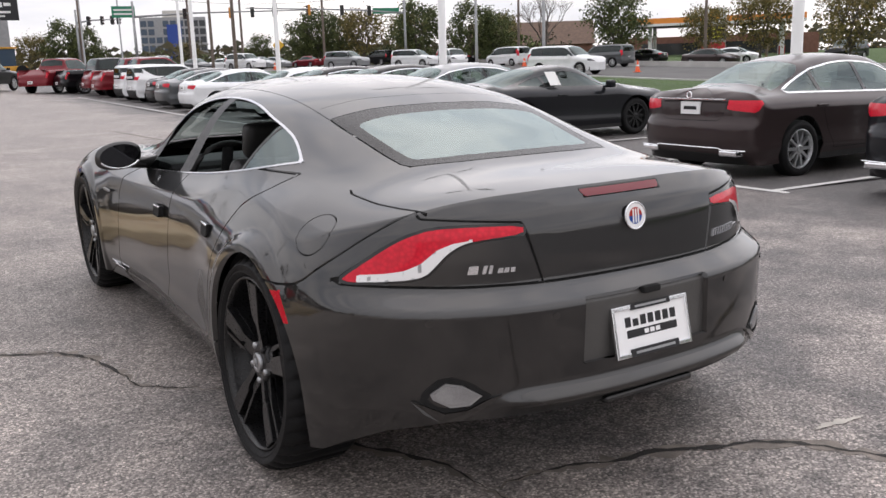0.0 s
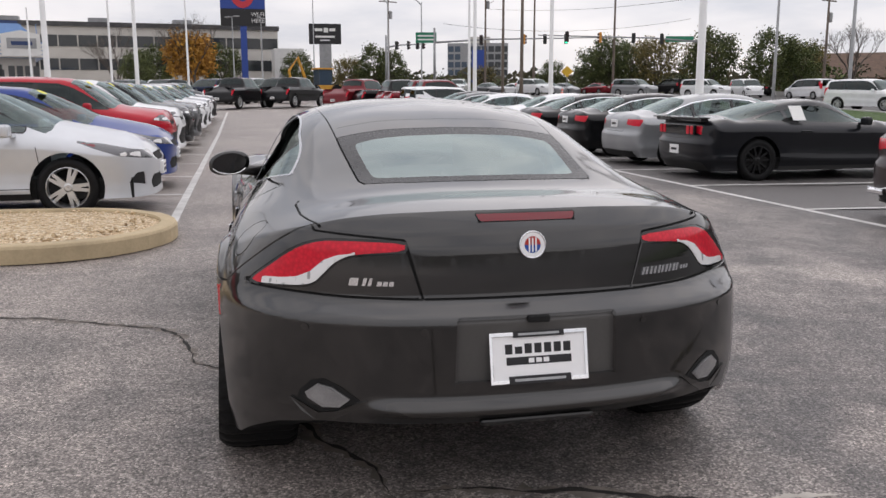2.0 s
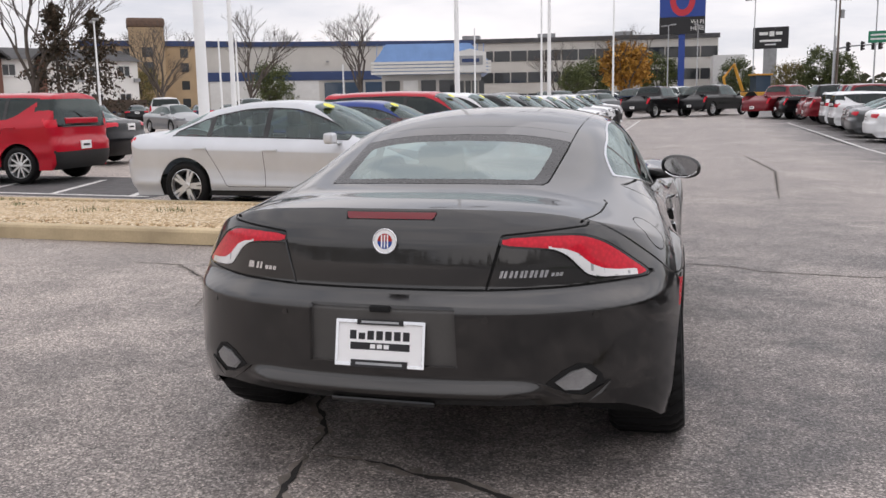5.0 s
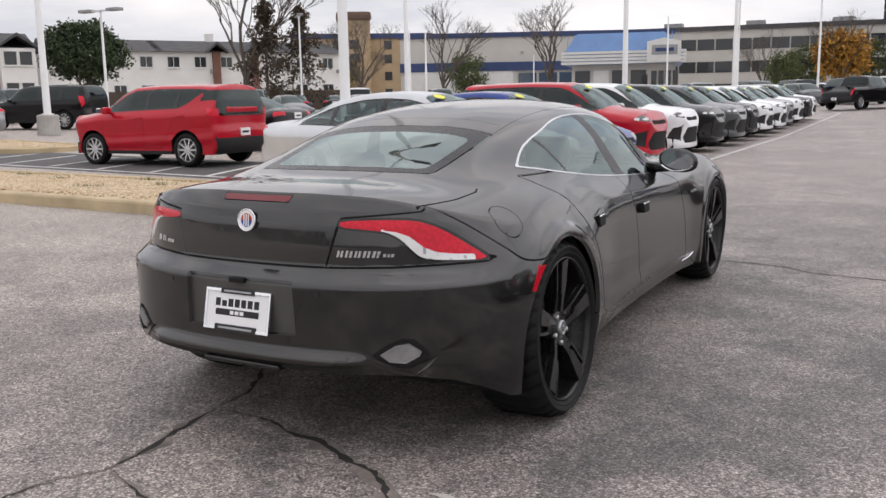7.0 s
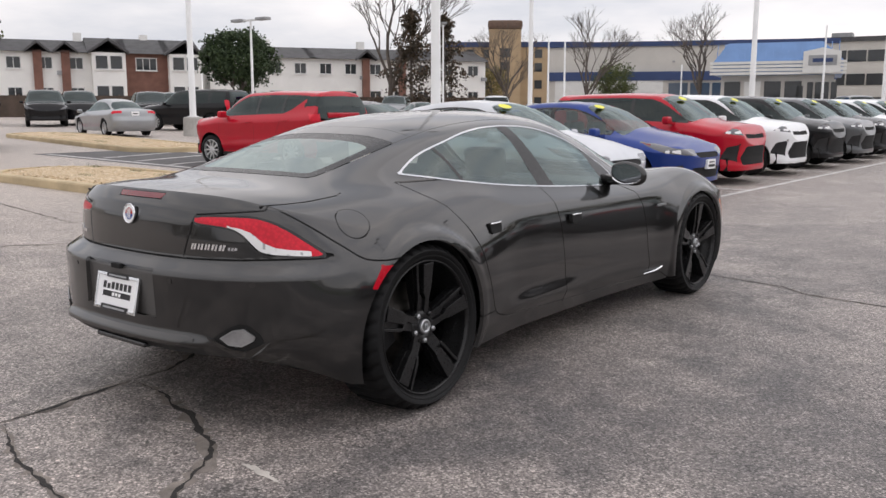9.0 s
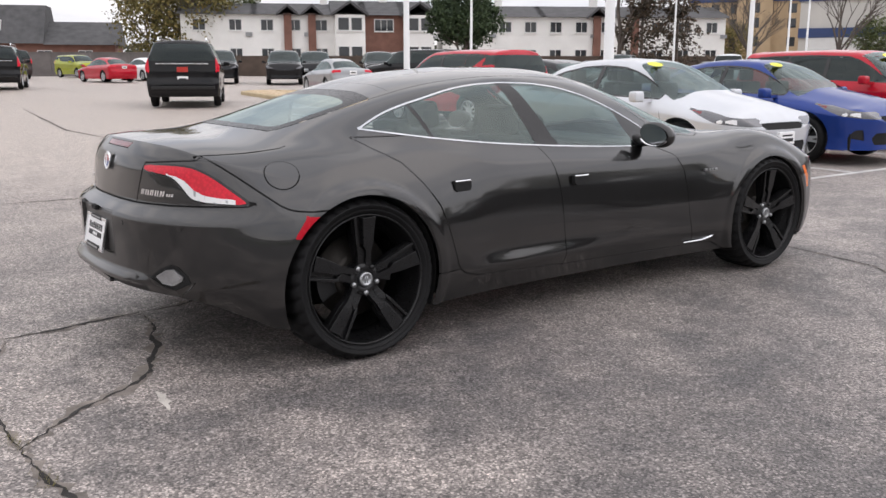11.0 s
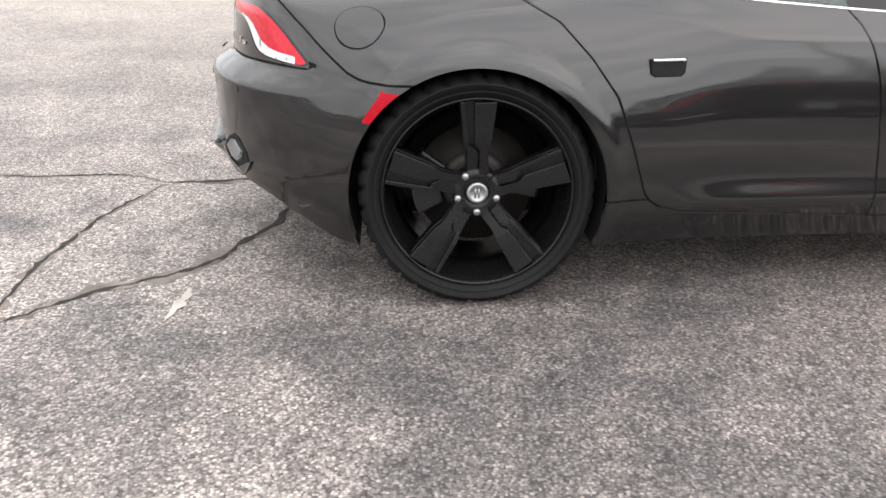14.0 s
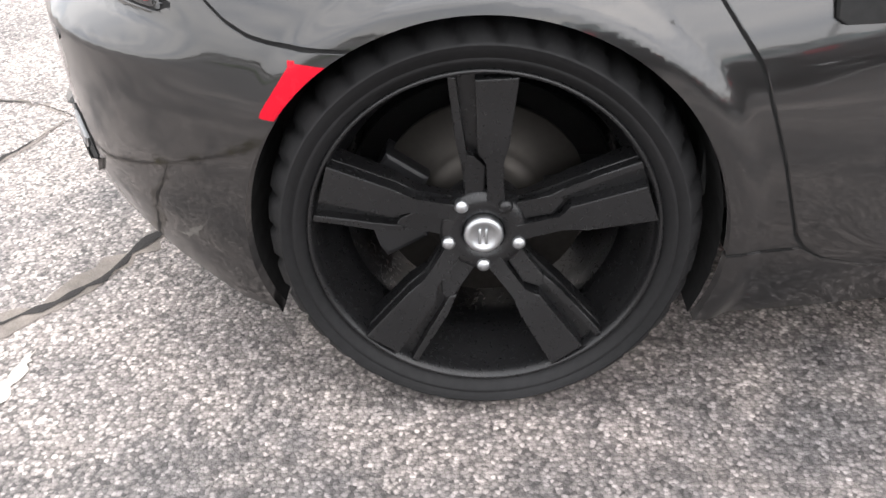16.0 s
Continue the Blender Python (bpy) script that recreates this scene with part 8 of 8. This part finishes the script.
# tan hotel with a tower
m, L = frame_from((-96, 123), (-76, 137))
hotel = empty("hotel", m, label="tan hotel with a square brown-roofed tower", category="building")
boxed("wall", (0, L, 0, 14, 0, 11.5), M["tan"], hotel)
boxed("roof_edge", (-.2, L + .2, -.3, 14, 11.5, 12.4), M["blue_band"], hotel)
boxed("tower", (L * .32, L * .55, -2, 5, 0, 14.5), M["tan"], hotel)
boxed("tower_roof", (L * .31, L * .56, -2.4, 5.3, 14.5, 16.0), M["tower_brown"], hotel, bevel=.5)
for z in (1.2, 4.2, 7.2, 9.6):
    for k in range(8):
        if not 2 < k < 5:
            boxed("pane", (L * k / 8 + .7, L * k / 8 + 2.0, -.06, .1, z, z + 1.5), M["pane"], hotel)
    boxed("pane", (L * .40, L * .47, -2.06, -1.9, z, z + 1.6), M["pane"], hotel)

# glass office far off
m, L = frame_from((90, 386), (116, 379), 0)
tower = empty("glass_office", m, label="distant grey and blue glass office block", category="building")
boxed("wall", (0, L, 0, 18, 0, 23), M["pole_grey"], tower)
for f in range(6):
    for k in range(9):
        if (k, f) not in ((2, 4), (2, 5)):
            boxed("pane", (L * k / 9 + .3, L * (k + 1) / 9 - .3, -.2, .1, 2.2 + 3.4 * f, 4.6 + 3.4 * f), M["pane_blue" if k < 6 else "pane"], tower)
boxed("blue_panel", (L * .40, L * .62, -.4, .1, 4, 20), M["sign_blue"], tower)
boxed("plant_room", (L * .35, L * .7, 4, 12, 23, 26), M["white_wall"], tower)

# filling station
m, L = frame_from((88, 92), (103, 74), 0)
fuel = empty("filling_station", m, label="filling station with an orange-edged canopy", category="building")
boxed("canopy", (0, L, 0, 12, 5.2, 6.3), M["orange_band"], fuel, "orange canopy edge")
boxed("canopy_trim", (-.05, L + .05, -.06, 12, 5.2, 5.55), M["trim_white"], fuel)
for x in (.12, .5, .88):
    for y in (2.5, 9.5):
        boxed("column", (L * x - .25, L * x + .25, y - .25, y + .25, 0, 5.2), M["trim_white"], fuel)
    boxed("fuel_pump", (L * x - .4, L * x + .4, 2.9, 4.1, 0, 2.0), M["red_enamel"], fuel, bevel=.08)
    boxed("fuel_pump", (L * x - .4, L * x + .4, 6.9, 8.1, 0, 2.0), M["trim_white"], fuel, bevel=.08)
boxed("shop", (-2, L + 3, 18, 26, 0, 4.0), M["brick"], fuel)
boxed("shop_window", (0, L, 17.9, 18.1, .8, 3.0), M["pane"], fuel)
m, L = frame_from((78.8, 70.5), (80.9, 68.2), 0)
pyl = empty("price_pylon", m, label="tall filling station price sign with a yellow emblem", category="sign")
boxed("pylon", (.2, L - .2, -.2, .2, 0, 4.6), M["pole_grey"], pyl)
boxed("price_panel", (.25, L - .25, -.26, .26, 2.9, 4.4), M["sign_black"], pyl)
for k in range(3):
    boxed("lettering_bar", (.55, L - .55, -.29, -.26, 3.05 + .45 * k, 3.28 + .45 * k), M["sticker"], pyl)
boxed("red_panel", (.25, L - .25, -.26, .26, 1.5, 2.5), M["sign_red"], pyl)
boxed("emblem_panel", (.2, L - .2, -.24, .24, 4.6, 6.4), M["trim_white"], pyl)
bm = bmesh.new()
prism(bm, [(L / 2 + .72 * math.cos(a), 5.5 + .72 * math.sin(a) * (1 if math.sin(a) > 0 else .8)) for a in np.linspace(0, 6.28, 19)[:-1]], -.34, -.24, "y")
part("emblem", bm, M["machine_yellow"], pyl, "yellow fan-shaped emblem")

# brown-roofed house by the road
m, L = frame_from((70, 106), (84, 95), 0)
lodge = empty("house", m, label="low brick house with a brown hipped roof", category="house")
boxed("wall", (0, L, 0, 10, 0, 3.2), M["brick"], lodge)
long_roof(lodge, 0, L, 0, 10, 3.2, 6.6, M["tower_brown"])
for k in range(4):
    window(lodge, L * (.15 + .23 * k), 1.0, 1.4, 1.3)

# motel and dealer signs
def pole_sign(a, b, z0, z1, post, label, mat="sign_blue", post_mat="sign_blue", wid=.45):
    m, L = frame_from(a, b, 0)
    s = empty("pole_sign", m, label=label, category="sign")
    boxed("sign_box", (0, L, -.3, .3, z0, z1), M[mat], s, bevel=.05)
    boxed("post", (L / 2 - wid, L / 2 + wid, -.25, .25, 0, z0), M[post_mat], s)
    return s, L


s, L = pole_sign((-3.2, 129.4), (3.1, 129.4), 13.2, 19.5, 0, "tall blue motel sign with a red figure on a blue post")
bm = bmesh.new()
for r0, r1, mt in ((1.75, .95, "sign_red"),):
    n = 32
    o = [(L / 2 + 1.75 * math.cos(a), 15.6 + 2.3 * math.sin(a)) for a in np.linspace(0, 2 * math.pi, n + 1)[:-1]]
    i = [(L / 2 + .95 * math.cos(a), 15.6 + 1.4 * math.sin(a)) for a in np.linspace(0, 2 * math.pi, n + 1)[:-1]]
    O = [bm.verts.new((p[0], -.34, p[1])) for p in o]
    I = [bm.verts.new((p[0], -.34, p[1])) for p in i]
    for k in range(n):
        bm.faces.new((O[k], O[(k + 1) % n], I[(k + 1) % n], I[k]))
part("sign_figure", bm, M["sign_red"], s, "red ring figure")
boxed("message_board", (.0, L, -.32, .32, 10.8, 13.2), M["sign_black"], s)
def words(text, size, parent, m, mat):
    cu = bpy.data.curves.new("words", "FONT")
    cu.body, cu.size, cu.extrude, cu.align_x = text, size, .02, "CENTER"
    ob = new("words", cu)
    bpy.context.view_layer.update()
    me = bpy.data.meshes.new_from_object(ob.evaluated_get(bpy.context.evaluated_depsgraph_get()))
    bpy.data.objects.remove(ob)
    me.materials.clear()
    return part("lettering", me, mat, parent, m=m)


words("WI-FI", .80, s, pose(L * .83, -.34, 12.2, 90), M["paper"])
words("HERE", .80, s, pose(L * .83, -.34, 11.3, 90), M["paper"])
s, L = pole_sign((11.3, 156), (16.9, 155.6), 9.8, 13.3, 0, "black dealer sign on a grey pylon", "sign_black", "pole_grey", 1.05)
for x0, x1, z0, z1 in ((.18, .42, 12.0, 12.5), (.46, .60, 11.8, 12.6), (.64, .82, 12.0, 12.5), (.2, .8, 10.9, 11.25), (.35, .65, 10.35, 10.55)):
    boxed("lettering_bar", (L * x0, L * x1, -.36, -.3, z0, z1), M["paper"], s)

# white tank-like block, yellow digger, cones
m, L = frame_from((4.6, 139), (9.2, 139.3), 0)
blk = empty("white_kiosk", m, label="white rendered block with a round grey emblem", category="building")
boxed("wall", (0, L, 0, 5, 0, 8.2), M["trim_white"], blk)
bm = bmesh.new()
prism(bm, [(L * .45 + 1.5 * math.cos(a), 3.6 + 1.5 * math.sin(a)) for a in np.linspace(0, 6.28, 25)[:-1]], -.12, 0, "y")
part("emblem", bm, M["pole_grey"], blk)
dig = empty("backhoe", pose(8.2, 108, gz(8.2, 108), 0, 0, 20), label="yellow backhoe digger with a raised boom", category="digger")
boxed("chassis", (-1.0, 3.2, -.9, .9, .6, 1.3), M["machine_yellow"], dig, bevel=.1)
boxed("cab", (.2, 2.0, -.85, .85, 1.3, 3.2), M["pane_blue"], dig, bevel=.05)
boxed("cab_roof", (.0, 2.2, -1.0, 1.0, 3.2, 3.4), M["machine_yellow"], dig, bevel=.05)
bm = bmesh.new()
tube(bm, [(-1.0, 0, 1.4), (-2.2, 0, 4.6), (-3.4, 0, 3.0), (-3.0, 0, 1.2)], [.22, .2, .18, .14], 8)
part("boom", bm, M["machine_yellow"], dig)
for x in (-.4, 2.5):
    for y in (-.95, .95):
        bm = bmesh.new()
        lathe(bm, [(-.2, .1), (-.2, .68), (.2, .68), (.2, .1)], 20, "y")
        part("wheel", bm, M["rubber"], dig, m=pose(x, y, .68))


def cone(x, y):
    c = empty("traffic_cone", pose(x, y, gz(x, y) + .05), label="orange plastic traffic cone beside the road", category="traffic cone", group="traffic cones")
    bm = bmesh.new()
    lathe(bm, [(.03, .17), (.75, .04), (.75, .002)], 16, "z")
    part("body", bm, M["orange"], c, smooth=True)
    boxed("base", (-.22, .22, -.22, .22, 0, .035), M["orange"], c, bevel=.01)
    bm = bmesh.new()
    lathe(bm, [(.38, .118), (.50, .096)], 16, "z")
    part("white_band", bm, M["paper"], c)


for x, y in ((40.5, 41.0), (50, 66), (51, 67.5), (34, 90), (22, 92)):
    cone(x, y)
# yellow diamond sign
d = empty("warning_sign", pose(33.0, 86, gz(33, 86), 0, 0, -20), label="yellow diamond warning sign on a post", category="sign")
boxed("post", (-.04, .04, 0, .08, 0, 2.6), M["pole_grey"], d)
bm = bmesh.new()
prism(bm, [(0, 2.0), (.62, 2.62), (0, 3.24), (-.62, 2.62)], -.03, 0, "y")
part("panel", bm, M["sign_yellow"], d)


# service bay at the western edge: a pale column, an open dark bay and yellow bollards
m, L = frame_from((-34.6, -13.0), (-37.0, 4.05))
bay = empty("service_building", m, label="white service building with an open dark bay", category="building")
boxed("column", (L - .95, L, 0, .9, 0, 4.6), M["trim_white"], bay)
boxed("header", (-.2, L + .2, -.1, 8, 4.2, 5.6), M["trim_white"], bay)
boxed("wall", (0, L - 3.6, 0, .3, 0, 4.2), M["white_wall"], bay)
boxed("side_wall", (L - .3, L, .9, 8, 0, 4.2), M["white_wall"], bay)
boxed("back_wall", (0, L, 7.7, 8, 0, 4.2), M["shingle"], bay)
# added black sheet: the shade inside the open bay, as a flat colour
boxed("bay_dark_sheet", (L - 2.75, L - .97, .55, .65, .12, 4.2), M["sign_black"], bay, "black bay door strips")
boxed("threshold", (L - 3.6, L, -.3, .5, 0, .07), M["shingle"], bay)
for x in (-.95, .22):
    bm = bmesh.new()
    lathe(bm, [(0, .11), (1.05, .11), (1.13, .07), (1.15, .003)], 16, "z")
    tagged(part("bollard", bm, M["sign_yellow"], None, smooth=True, m=m @ pose(L + x, -.45, 0)), label="yellow steel bollard in front of the service bay", category="bollard", group="bollards")
